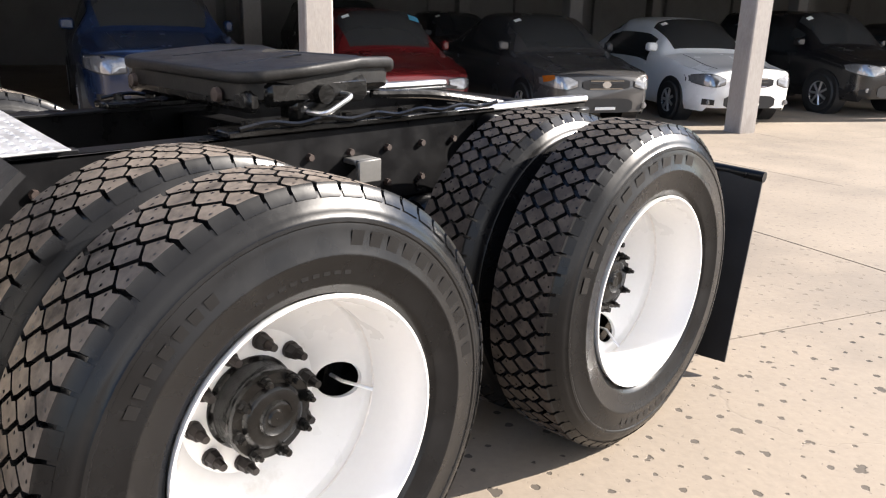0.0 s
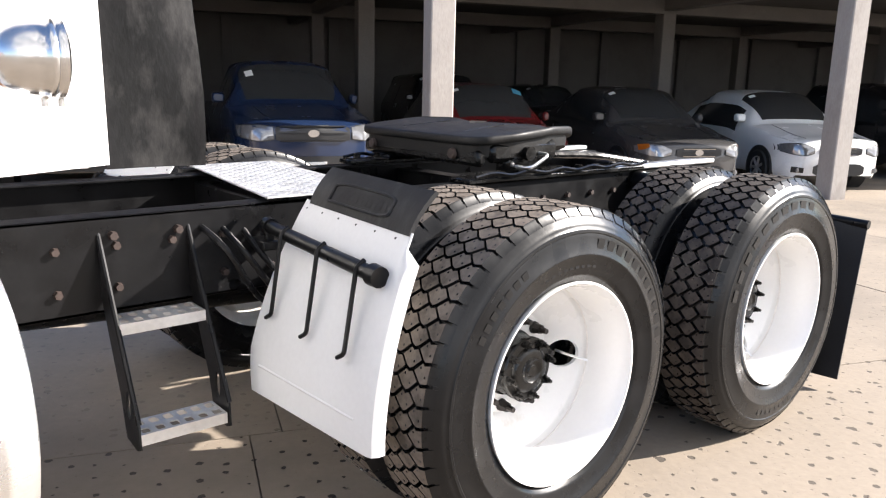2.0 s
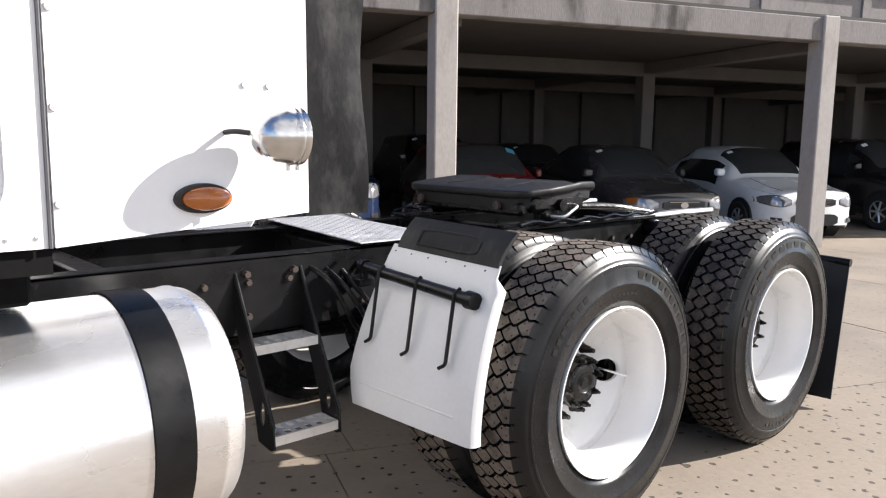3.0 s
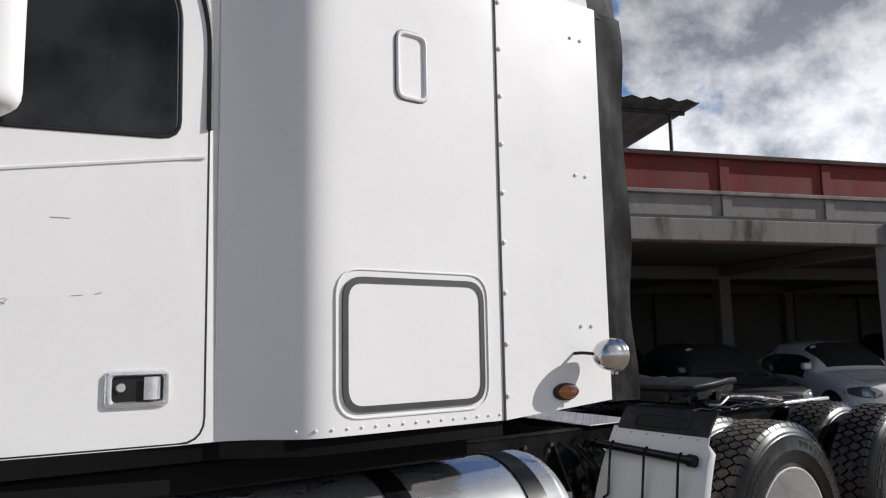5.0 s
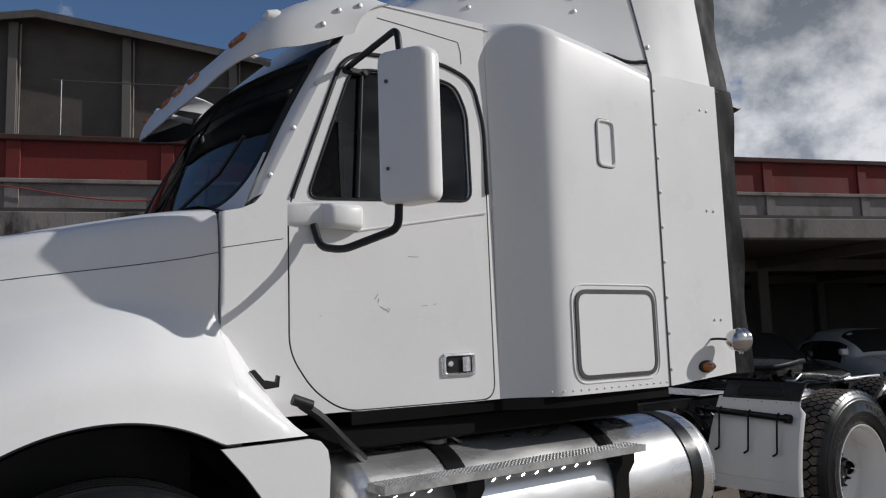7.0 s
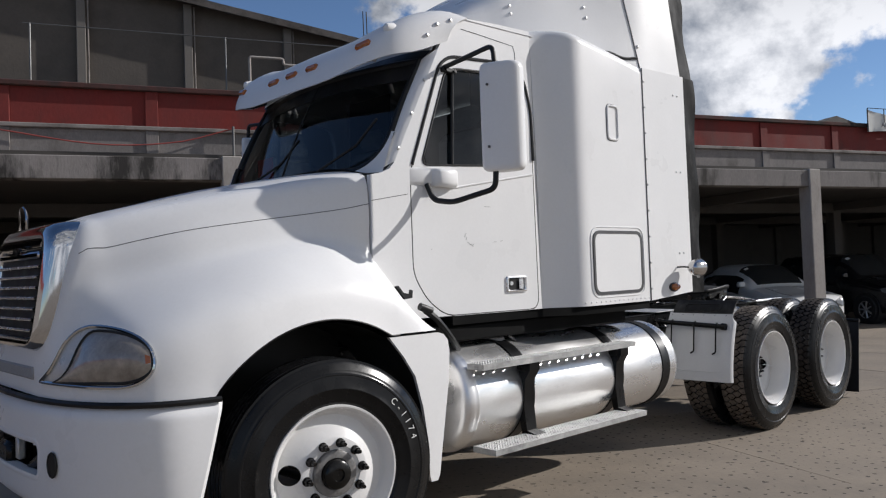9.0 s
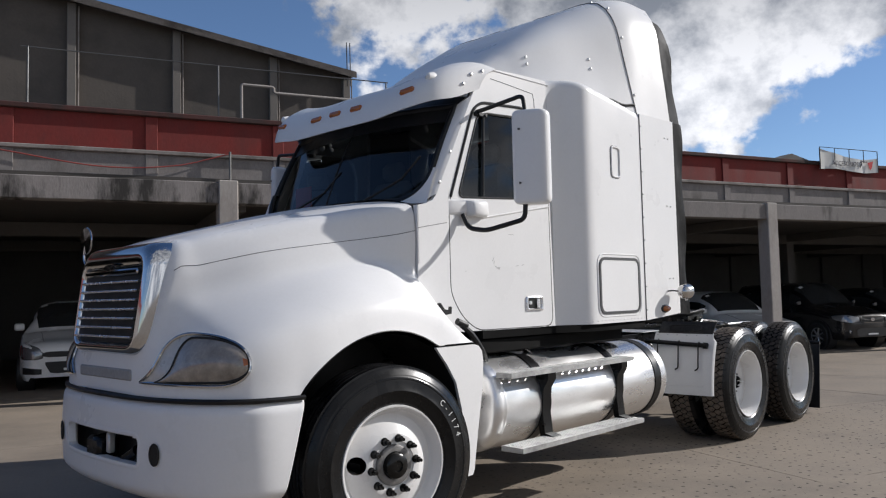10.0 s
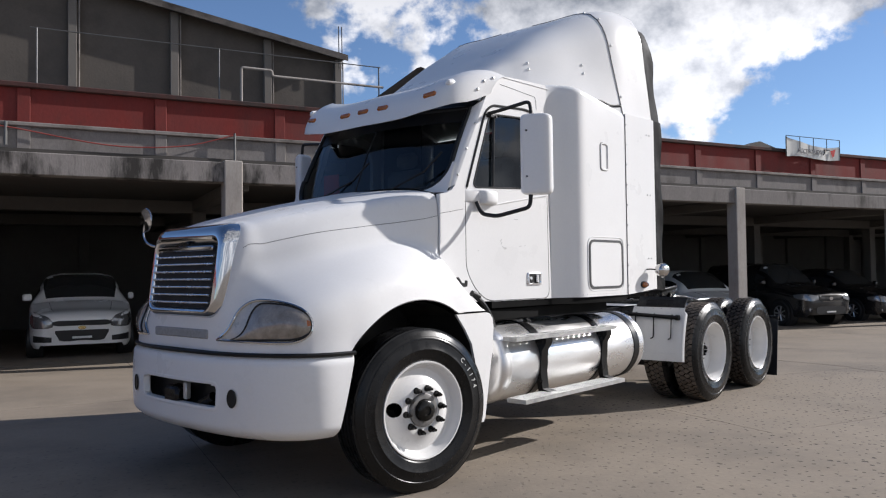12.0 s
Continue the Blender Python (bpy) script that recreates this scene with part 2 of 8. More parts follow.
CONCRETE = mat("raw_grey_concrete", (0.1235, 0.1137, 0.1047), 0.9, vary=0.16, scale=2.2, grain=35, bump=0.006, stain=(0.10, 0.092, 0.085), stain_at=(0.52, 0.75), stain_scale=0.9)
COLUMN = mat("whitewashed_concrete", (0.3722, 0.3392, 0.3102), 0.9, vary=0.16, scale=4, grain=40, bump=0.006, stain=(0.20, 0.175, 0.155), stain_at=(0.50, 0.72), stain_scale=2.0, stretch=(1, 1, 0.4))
LINTEL_WET = mat("mould_streaked_lintel", (0.2422, 0.2193, 0.2065), 0.9, vary=0.28, scale=3.0, grain=45, bump=0.010, stain=(0.035, 0.031, 0.028), stain_at=(0.47, 0.61), stain_scale=2.8, stretch=(1.0, 1.0, 0.28))
LINTEL = mat("stained_lintel", (0.1986, 0.1812, 0.1714), 0.9, vary=0.28, scale=3.0, grain=45, bump=0.010, stain=(0.05, 0.045, 0.04), stain_at=(0.52, 0.68), stain_scale=1.9, stretch=(1.0, 1.0, 0.28))
BEAM = mat("stained_whitewashed_beam", (0.2167, 0.198, 0.1878), 0.9, vary=0.24, scale=3.5, grain=45, bump=0.008, stain=(0.12, 0.108, 0.10), stain_at=(0.52, 0.72), stain_scale=1.7, stretch=(1.0, 1.0, 0.55))
RED_PAINT = mat("faded_red_masonry_paint", (0.166, 0.0216, 0.0173), 0.85, vary=0.22, scale=2.2, grain=35, bump=0.006, stain=(0.10, 0.024, 0.020), stain_at=(0.50, 0.72), stain_scale=1.4, stretch=(1, 1, 0.5))
PALE_LINE = mat("pale_painted_ledge", (0.2456, 0.2203, 0.2037), 0.9, vary=0.2, scale=3, grain=35, bump=0.005, stain=(0.11, 0.095, 0.085), stain_at=(0.47, 0.66), stain_scale=1.6)
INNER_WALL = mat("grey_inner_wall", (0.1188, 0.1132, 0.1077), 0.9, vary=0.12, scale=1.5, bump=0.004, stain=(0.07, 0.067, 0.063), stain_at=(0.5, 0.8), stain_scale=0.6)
# Ceiling colour is darkened to stand in for the shade in the bays.
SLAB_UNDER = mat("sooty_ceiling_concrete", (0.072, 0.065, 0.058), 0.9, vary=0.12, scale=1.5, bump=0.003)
# Wall colour is lowered to hold the shade on the hall.
HALL_WALL = mat("dark_weathered_cladding", (0.098, 0.084, 0.072), 0.85, vary=0.12, scale=1.2, grain=18, bump=0.012, stain=(0.066, 0.057, 0.05), stain_at=(0.46, 0.72), stain_scale=1.1)
HALL_PIER = mat("pale_grey_pier", (0.16, 0.145, 0.13), 0.9, vary=0.15, scale=2, stain=(0.15, 0.14, 0.12))
SHEET = mat("corrugated_metal_sheet", (0.16, 0.15, 0.15), 0.55, 0.4, vary=0.25, scale=3, stain=(0.12, 0.06, 0.04), stain_at=(0.55, 0.75))
DARK_STEEL = mat("dark_steel_post", (0.05, 0.048, 0.046), 0.6, 0.3, vary=0.2)
PIPE_GREY = mat("galvanised_pipe", (0.15, 0.148, 0.143), 0.5, 0.6, vary=0.15)
BANNER = mat("pale_canvas_banner", (0.60, 0.60, 0.58), 0.8, vary=0.08, scale=3)
BANNER_INK = mat("dark_banner_ink", (0.05, 0.05, 0.07), 0.8, vary=0.1)
BANNER_RED = mat("red_banner_ink", (0.5, 0.03, 0.03), 0.8, vary=0.1)
CABLE_RED = mat("red_cable", (0.3, 0.06, 0.05), 0.6, vary=0.1)


def ground_material():
    m = mat("yard_concrete", (0.258, 0.213, 0.164), 0.88, vary=0.13, scale=1.3, grain=30, bump=0.005, stain=(0.165, 0.138, 0.110), stain_at=(0.46, 0.72), stain_scale=0.55, random_tone=0.035)
    t, l = m.node_tree.nodes, m.node_tree.links
    p = t["Principled BSDF"]
    base = p.inputs["Base Color"].links[0].from_socket
    normal = p.inputs["Normal"].links[0].from_socket
    co = t.new("ShaderNodeTexCoord")
    here = co.outputs["Object"]

    def calc(op, a, c=None, clamp=False):
        n = t.new("ShaderNodeMath")
        n.operation, n.use_clamp = op, clamp
        for k, v in enumerate((a, c)):
            if v is None:
                continue
            if isinstance(v, (int, float)):
                n.inputs[k].default_value = v
            else:
                l.new(v, n.inputs[k])
        return n.outputs[0]

    def ramp(src, a, c, lo=0.0, hi=1.0):
        r = t.new("ShaderNodeMapRange")
        for k, v in enumerate((a, c, lo, hi)):
            r.inputs[k + 1].default_value = v
        l.new(src, r.inputs[0])
        return r.outputs[0]

    def noise_tex(scale, detail):
        n = t.new("ShaderNodeTexNoise")
        n.inputs["Scale"].default_value, n.inputs["Detail"].default_value = scale, detail
        l.new(here, n.inputs["Vector"])
        return n.outputs[0]

    def pits(scale, loose, small, large, rough_edge, few):
        """Spots in loose rows along the slabs; few: the share of places left empty."""
        v = t.new("ShaderNodeTexVoronoi")
        v.voronoi_dimensions = "2D"
        v.inputs["Scale"].default_value, v.inputs["Randomness"].default_value = scale, loose
        l.new(here, v.inputs["Vector"])
        sep = t.new("ShaderNodeSeparateColor")
        l.new(v.outputs["Color"], sep.inputs[0])
        size = ramp(sep.outputs[0], few, 1.0, small, large)
        edge = calc("MULTIPLY", calc("SUBTRACT", noise_tex(scale * 7, 3), 0.5), rough_edge)
        inside = calc("SUBTRACT", size, calc("ADD", v.outputs["Distance"], edge))
        there = ramp(sep.outputs[0], few, few + 0.05)
        return calc("MULTIPLY", calc("MULTIPLY", ramp(inside, -0.008, 0.022), there), ramp(sep.outputs[1], 0.0, 0.6, 0.6, 1.0))

    rows_of = pits(9.4, 0.6, 0.045, 0.14, 0.17, 0.06)
    big = pits(5.2, 0.95, 0.03, 0.11, 0.30, 0.72)
    axes_of = t.new("ShaderNodeSeparateXYZ")
    l.new(here, axes_of.inputs[0])
    # the casting strips next to the truck are the pitted ones
    strip = calc("MULTIPLY", ramp(axes_of.outputs[1], -5.84, -5.80, 1.0, 0.30), ramp(axes_of.outputs[0], -12.0, -9.0, 0.25, 1.0))
    worn = ramp(noise_tex(0.55, 2), 0.40, 0.52, 0.75, 1.0)
    amount = calc("MULTIPLY", calc("MULTIPLY", calc("MULTIPLY", calc("MAXIMUM", rows_of, big), 1.7, True), strip), worn)
    # fine dark specks and hairline cracks everywhere
    crack = t.new("ShaderNodeTexVoronoi")
    crack.voronoi_dimensions, crack.feature = "2D", "DISTANCE_TO_EDGE"
    crack.inputs["Scale"].default_value = 0.22
    bent = t.new("ShaderNodeVectorMath")
    bent.operation = "ADD"
    wob = t.new("ShaderNodeTexNoise")
    wob.inputs["Scale"].default_value, wob.inputs["Detail"].default_value = 1.2, 4
    l.new(here, wob.inputs["Vector"])
    l.new(here, bent.inputs[0])
    l.new(wob.outputs["Color"], bent.inputs[1])
    l.new(bent.outputs[0], crack.inputs["Vector"])
    hair = calc("MULTIPLY", ramp(crack.outputs["Distance"], 0.0, 0.0013, 1.0, 0.0), ramp(noise_tex(0.4, 2), 0.46, 0.56))
    specks = calc("MULTIPLY", ramp(noise_tex(75, 2), 0.68, 0.78), 0.4)
    amount = calc("MAXIMUM", amount, calc("MAXIMUM", calc("MULTIPLY", hair, 0.10), specks), True)
    mx = t.new("ShaderNodeMix")
    mx.data_type = "RGBA"
    l.new(amount, mx.inputs[0])
    l.new(base, mx.inputs[6])
    mx.inputs[7].default_value = (0.030, 0.024, 0.019, 1)
    l.new(mx.outputs[2], p.inputs["Base Color"])
    b = t.new("ShaderNodeBump")
    b.invert = True
    b.inputs["Strength"].default_value, b.inputs["Distance"].default_value = 0.6, 0.008
    l.new(amount, b.inputs["Height"])
    l.new(normal, b.inputs["Normal"])
    l.new(b.outputs[0], p.inputs["Normal"])
    return m


GROUND = ground_material()
JOINT = mat("dirt_filled_joint", (0.16, 0.13, 0.10), 0.95, vary=0.2, scale=3)


# ---- mesh tools ----
def link(name, bm, material, parent=None, label="", smooth=40.0):
    me = bpy.data.meshes.new(name)
    bmesh.ops.recalc_face_normals(bm, faces=bm.faces)
    bm.to_mesh(me)
    bm.free()
    me.materials.append(material)
    if smooth:
        me.shade_smooth()
        me.set_sharp_from_angle(angle=radians(smooth))
    ob = new(name, me)
    if parent:
        ob.parent = parent
    if label:
        ob["label"] = label
    return ob


def part(name, bm, material, parent, label="", smooth=40.0):
    return link(name, bm, material, parent, label, smooth)


def share(name, src, parent, m=None):
    """Another object on the mesh of src."""
    ob = new(name, src.data)
    ob.parent = parent
    ob.matrix_basis = m if m else src.matrix_basis
    return ob


def thing(name, at=(0, 0, 0), turn=0.0, label="", category="", group="", kind=""):
    ob = new(name)
    ob.empty_display_size = 0.2
    ob.matrix_basis = pose(*at, 0, 0, turn)
    return tagged(ob, label, category, group, kind)


def B():
    return bmesh.new()


def add(bm, verts, faces):
    vs = [bm.verts.new(v) for v in verts]
    for f in faces:
        if len(set(f)) > 2:
            bm.faces.new([vs[i] for i in f])
    return vs


def box(bm, x0, x1, y0, y1, z0, z1, bevel=0.0, m=None, segs=1):
    t = B()
    add(t, [(x, y, z) for x in (x0, x1) for y in (y0, y1) for z in (z0, z1)],
        [(0, 1, 3, 2), (4, 6, 7, 5), (0, 4, 5, 1), (2, 3, 7, 6), (0, 2, 6, 4), (1, 5, 7, 3)])
    if bevel:
        bmesh.ops.bevel(t, geom=t.edges[:], offset=bevel, segments=segs, profile=0.5, affect="EDGES")
    merge(bm, t, m)


def thicken(bm, thick):
    """Gives an open sheet a back at that depth, closed round its rim."""
    bmesh.ops.recalc_face_normals(bm, faces=bm.faces)
    bm.normal_update()
    sheet, rim = list(bm.faces), [e.link_loops[0] for e in bm.edges if e.is_boundary]
    rim = [(c.vert, c.link_loop_next.vert) for c in rim]
    twin = {v: bm.verts.new(v.co - v.normal * thick) for v in list(bm.verts)}
    for f in sheet:
        bm.faces.new([twin[c.vert] for c in reversed(f.loops)])
    for a, b in rim:
        bm.faces.new((b, a, twin[a], twin[b]))


def merge(bm, t, m=None):
    if m:
        bmesh.ops.transform(t, matrix=m, verts=t.verts)
    t.verts.index_update()
    vs = [bm.verts.new(v.co) for v in t.verts]
    for f in t.faces:
        try:
            bm.faces.new([vs[v.index] for v in f.verts])
        except ValueError:
            pass
    t.free()


def frame_of(way):
    w = Vector(way).normalized()
    u = w.orthogonal().normalized()
    return u, w.cross(u), w


def cyl(bm, a, b, r, r2=None, n=16, caps=True):
    a, b = Vector(a), Vector(b)
    u, v, w = frame_of(b - a)
    r2 = r if r2 is None else r2
    rings = [[bm.verts.new(p + (u * math.cos(k * math.tau / n) + v * math.sin(k * math.tau / n)) * q) for k in range(n)] for p, q in ((a, r), (b, r2))]
    for k in range(n):
        bm.faces.new((rings[0][k], rings[0][(k + 1) % n], rings[1][(k + 1) % n], rings[1][k]))
    if caps:
        bm.faces.new(rings[0][::-1])
        bm.faces.new(rings[1])


def tube(bm, pts, r, n=10, caps=True):
    """A round bar along a line of points."""
    pts = [Vector(p) for p in pts]
    rings, u = [], None
    for i, p in enumerate(pts):
        w = ((pts[min(i + 1, len(pts) - 1)] - p).normalized() + (p - pts[max(i - 1, 0)]).normalized()).normalized()
        u = w.orthogonal().normalized() if u is None else (u - w * u.dot(w)).normalized()
        v = w.cross(u)
        rings.append([bm.verts.new(p + (u * math.cos(k * math.tau / n) + v * math.sin(k * math.tau / n)) * r) for k in range(n)])
    for a, b in zip(rings, rings[1:]):
        for k in range(n):
            bm.faces.new((a[k], a[(k + 1) % n], b[(k + 1) % n], b[k]))
    if caps:
        bm.faces.new(rings[0][::-1])
        bm.faces.new(rings[-1])


def rounded(pts, r, n=5, closed=False):
    """The line of points with its corners rounded by r."""
    pts = [Vector(p) for p in pts]
    out = []
    idx = range(len(pts))
    for i in idx:
        if not closed and i in (0, len(pts) - 1):
            out.append(pts[i])
            continue
        p, a, b = pts[i], pts[i - 1], pts[(i + 1) % len(pts)]
        d = min(r, (a - p).length * 0.49, (b - p).length * 0.49)
        s, e = p + (a - p).normalized() * d, p + (b - p).normalized() * d
        for k in range(n + 1):
            f = k / n
            out.append(s * (1 - f) ** 2 + p * 2 * f * (1 - f) + e * f * f)
    return out


def lathe(bm, profile, n=48, axis="y", at=(0, 0, 0), close=False):
    """Turns a profile of (radius, along) about an axis."""
    at = Vector(at)
    rings = []
    for r, a in profile:
        ring = []
        for k in range(n):
            c, s = math.cos(k * math.tau / n), math.sin(k * math.tau / n)
            v = {"y": (r * c, a, r * s), "x": (a, r * c, r * s), "z": (r * c, r * s, a)}[axis]
            ring.append(bm.verts.new(at + Vector(v)))
        rings.append(ring)
    pairs = list(zip(rings, rings[1:])) + ([(rings[-1], rings[0])] if close else [])
    for a, b in pairs:
        for k in range(n):
            bm.faces.new((a[k], a[(k + 1) % n], b[(k + 1) % n], b[k]))
    return rings


def grid(bm, fn, nu, nv, keep=None):
    """A surface fn(i, j) over nu x nv cells; keep(i, j) says which cells stay."""
    vs = {}

    def v(i, j):
        if (i, j) not in vs:
            vs[i, j] = bm.verts.new(fn(i, j))
        return vs[i, j]

    for i in range(nu):
        for j in range(nv):
            if keep is None or keep(i, j):
                bm.faces.new((v(i, j), v(i + 1, j), v(i + 1, j + 1), v(i, j + 1)))
    return vs


def fill(bm, outline, holes=(), put=lambda a, b: (a, 0, b), thick=None):
    """A flat panel with holes, its 2D points put into place by put(a, b); thick: a vector by which its back lies behind."""
    t = B()
    loops = []
    for ring in (outline, *holes):
        vs = [t.verts.new((p[0], p[1], 0)) for p in ring]
        loops.append([t.edges.new((a, b)) for a, b in zip(vs, vs[1:] + vs[:1])])
    bmesh.ops.triangle_fill(t, use_beauty=True, use_dissolve=False, edges=t.edges[:], normal=(0, 0, 1))
    t.verts.index_update()
    flat = [(v.co.x, v.co.y) for v in t.verts]
    tris = [[v.index for v in f.verts] for f in t.faces]
    rims = [[(e.verts[0].index, e.verts[1].index) for e in loop] for loop in loops]
    t.free()
    front = [bm.verts.new(put(a, b)) for a, b in flat]
    for f in tris:
        bm.faces.new([front[i] for i in f])
    if thick is not None:
        back = [bm.verts.new(v.co + Vector(thick)) for v in front]
        for f in tris:
            bm.faces.new([back[i] for i in reversed(f)])
        for rim in rims:
            for a, b in rim:
                bm.faces.new((front[a], front[b], back[b], back[a]))


def rrect(a0, a1, b0, b1, r, n=4):
    return [(p.x, p.y) for p in rounded([(a0, b0, 0), (a1, b0, 0), (a1, b1, 0), (a0, b1, 0)], r, n, True)]


def circle(a, b, r, n=20, ry=None):
    return [(a + r * math.cos(k * math.tau / n), b + (ry or r) * math.sin(k * math.tau / n)) for k in range(n)]


def spline(xs, ys):
    """A smooth curve through points, by Catmull-Rom slopes."""
    def f(x):
        if x <= xs[0]:
            return ys[0]
        if x >= xs[-1]:
            return ys[-1]
        i = max(k for k in range(len(xs) - 1) if xs[k] <= x)
        def slope(k):
            if k == 0:
                return (ys[1] - ys[0]) / (xs[1] - xs[0])
            if k == len(xs) - 1:
                return (ys[-1] - ys[-2]) / (xs[-1] - xs[-2])
            return (ys[k + 1] - ys[k - 1]) / (xs[k + 1] - xs[k - 1])
        h = xs[i + 1] - xs[i]
        s = (x - xs[i]) / h
        return (ys[i] * (1 + 2 * s) * (1 - s) ** 2 + slope(i) * h * s * (1 - s) ** 2 + ys[i + 1] * s * s * (3 - 2 * s) + slope(i + 1) * h * s * s * (s - 1))
    return f


def smooth_line(pts, n):
    """n + 1 points on a smooth line through pts."""
    pts = [Vector(p) for p in pts]
    d = [0.0]
    for a, b in zip(pts, pts[1:]):
        d.append(d[-1] + max((b - a).length, 1e-5))
    fs = [spline(d, [p[k] for p in pts]) for k in range(3)]
    return [Vector([f(d[-1] * i / n) for f in fs]) for i in range(n + 1)]


def lettering(name, text, size, material, m, parent=None, depth=0.002):
    """Flat raised letters in the built-in font, as a mesh."""
    cu = bpy.data.curves.new(name, "FONT")
    cu.body, cu.size, cu.extrude, cu.align_x, cu.align_y = text, size, depth, "CENTER", "CENTER"
    tmp = new(name, cu)
    me = bpy.data.meshes.new_from_object(tmp.evaluated_get(bpy.context.evaluated_depsgraph_get()))
    bpy.data.objects.remove(tmp)
    me.materials.clear()
    me.materials.append(material)
    ob = new(name, me)
    ob.matrix_basis = m
    if parent:
        ob.parent = parent
    return ob

# ---- the yard and the building ----
# the building's own axes: u along its front, v into it
FACE_AT, FACE_TURN = Vector((14.63, 2.145, 0.0)), -21.5
YARD_Z = -0.028
FACE = pose(*FACE_AT, 0, 0, FACE_TURN)

BAY = 5.9


def ease(x, a, b):
    t = max(0.0, min(1.0, (x - a) / (b - a)))
    return t * t * (3 - 2 * t)


def yard_z(u, v):
    """The yard is level round the truck and falls a little to the building."""
    return YARD_Z - ease(v, -6.5, -0.5) * (0.045 + 0.115 * ease(u, -12.0, -1.0))


bm = B()
R_FAR = 700.0
ring_pts = [(R_FAR * math.cos(k * math.tau / 48), R_FAR * math.sin(k * math.tau / 48), -0.22) for k in range(48)]
add(bm, ring_pts, [tuple(range(48))])
ground = tagged(link("ground", bm, JOINT), "sunlit beige concrete yard with pits and dirt joints", "ground", kind="structure")

# cast slabs in long strips with thin dirt-filled joints
STRIP_W, SLAB_L, V_START, N_STRIPS, N_LONG = 2.5, 4.5, -25.83, 15, 16
U_START = -36.0
U_SHIFT = {8: 0.13, 9: 2.3}
for j in range(N_STRIPS):
    v0 = V_START + j * STRIP_W
    shift = U_SHIFT.get(j, 0.0 if j == 7 else random.uniform(0.0, 2.0))
    cuts = [U_START] + [U_START + 4.5 * k + shift for k in range(1, N_LONG)] + [U_START + 4.5 * N_LONG]
    for ua, ub in zip(cuts, cuts[1:]):
        bm = B()
        n, gap = 4, 0.003
        drop = random.uniform(-0.0015, 0.0015)
        cell = lambda a, c: (ua + gap + (ub - ua - 2 * gap) * a / n, v0 + gap + (STRIP_W - 2 * gap) * c / n)
        top = grid(bm, lambda a, c: (*cell(a, c), yard_z(*cell(a, c)) + drop), n, n)
        rim = [(k, 0) for k in range(n)] + [(n, k) for k in range(n)] + [(n - k, n) for k in range(n)] + [(0, n - k) for k in range(n)]
        low = [bm.verts.new(top[k].co - Vector((0, 0, 0.12))) for k in rim]
        for k in range(len(rim)):
            k2 = (k + 1) % len(rim)
            bm.faces.new((top[rim[k2]], top[rim[k]], low[k], low[k2]))
        slab = part("slab", bm, GROUND, ground, "", 30)
        slab.matrix_basis = FACE

# the yard beyond the slabs
bm = B()
ua, ub, va, vb = U_START, U_START + 4.5 * N_LONG, V_START, V_START + STRIP_W * N_STRIPS
fill(bm, [(p[0] * 0.98, p[1] * 0.98) for p in ring_pts], [[(ua, va), (ub, va), (ub, vb), (ua, vb)]],
     put=lambda a, b: (a, b, -0.21))
outer = part("yard_edge", bm, GROUND, ground, smooth=0)
outer.matrix_basis = FACE

FRONT_COLS = [-24.0, -18.0, -11.92, -6.28, -0.12, 5.8, 11.7, 17.6, 23.5, 29.4]
U0, U1 = -27.0, 32.0
DEPTH = 14.0
SOFFIT, LINTEL_TOP, LEDGE, RED_BOTTOM, TOP = 2.94, 3.28, 3.36, 3.72, 4.33

COPING = mat("sooty_red_coping", (0.075, 0.028, 0.024), 0.9, vary=0.3, scale=3, bump=0.006, stain=(0.03, 0.022, 0.02), stain_at=(0.45, 0.65), stain_scale=2.0)
garage = thing("parking_building", FACE_AT, FACE_TURN, "long open-fronted concrete parking building with a red parapet", "building", kind="structure")


def bpart(name, bm, material, label="", parent=None, smooth=30.0):
    return part(name, bm, material, parent or garage, label, smooth)


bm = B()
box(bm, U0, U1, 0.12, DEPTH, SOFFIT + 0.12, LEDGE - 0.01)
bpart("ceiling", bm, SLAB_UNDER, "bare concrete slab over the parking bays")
bm = B()
box(bm, -8.75, U1, 0.0, 0.30, SOFFIT, LINTEL_TOP, 0.012)
bpart("lintel_beam", bm, LINTEL, "water-stained whitewashed front beam")
bm = B()
box(bm, U0, -8.752, 0.0, 0.30, SOFFIT, LINTEL_TOP, 0.012)
bpart("lintel_beam", bm, LINTEL_WET, "front beam streaked with black mould")
bm = B()
box(bm, U0, U1, 0.16, 0.40, LINTEL_TOP + 0.002, RED_BOTTOM - 0.03, 0.008)
bpart("spandrel_wall", bm, BEAM, "grimy grey spandrel wall above the beam")
bm = B()
box(bm, U0, U1, 0.10, 0.42, RED_BOTTOM - 0.032, RED_BOTTOM + 0.03, 0.01)
bpart("ledge", bm, PALE_LINE, "pale ledge under the red parapet")
bm = B()
box(bm, U0, U1, 0.19, 0.39, RED_BOTTOM + 0.032, TOP, 0.008)
bpart("parapet", bm, RED_PAINT, "faded red painted parapet")
bm = B()
box(bm, U0, U1, 0.11, 0.46, TOP - 0.05, TOP + 0.03, 0.012)
bpart("coping", bm, COPING, "blackened red coping on the parapet")
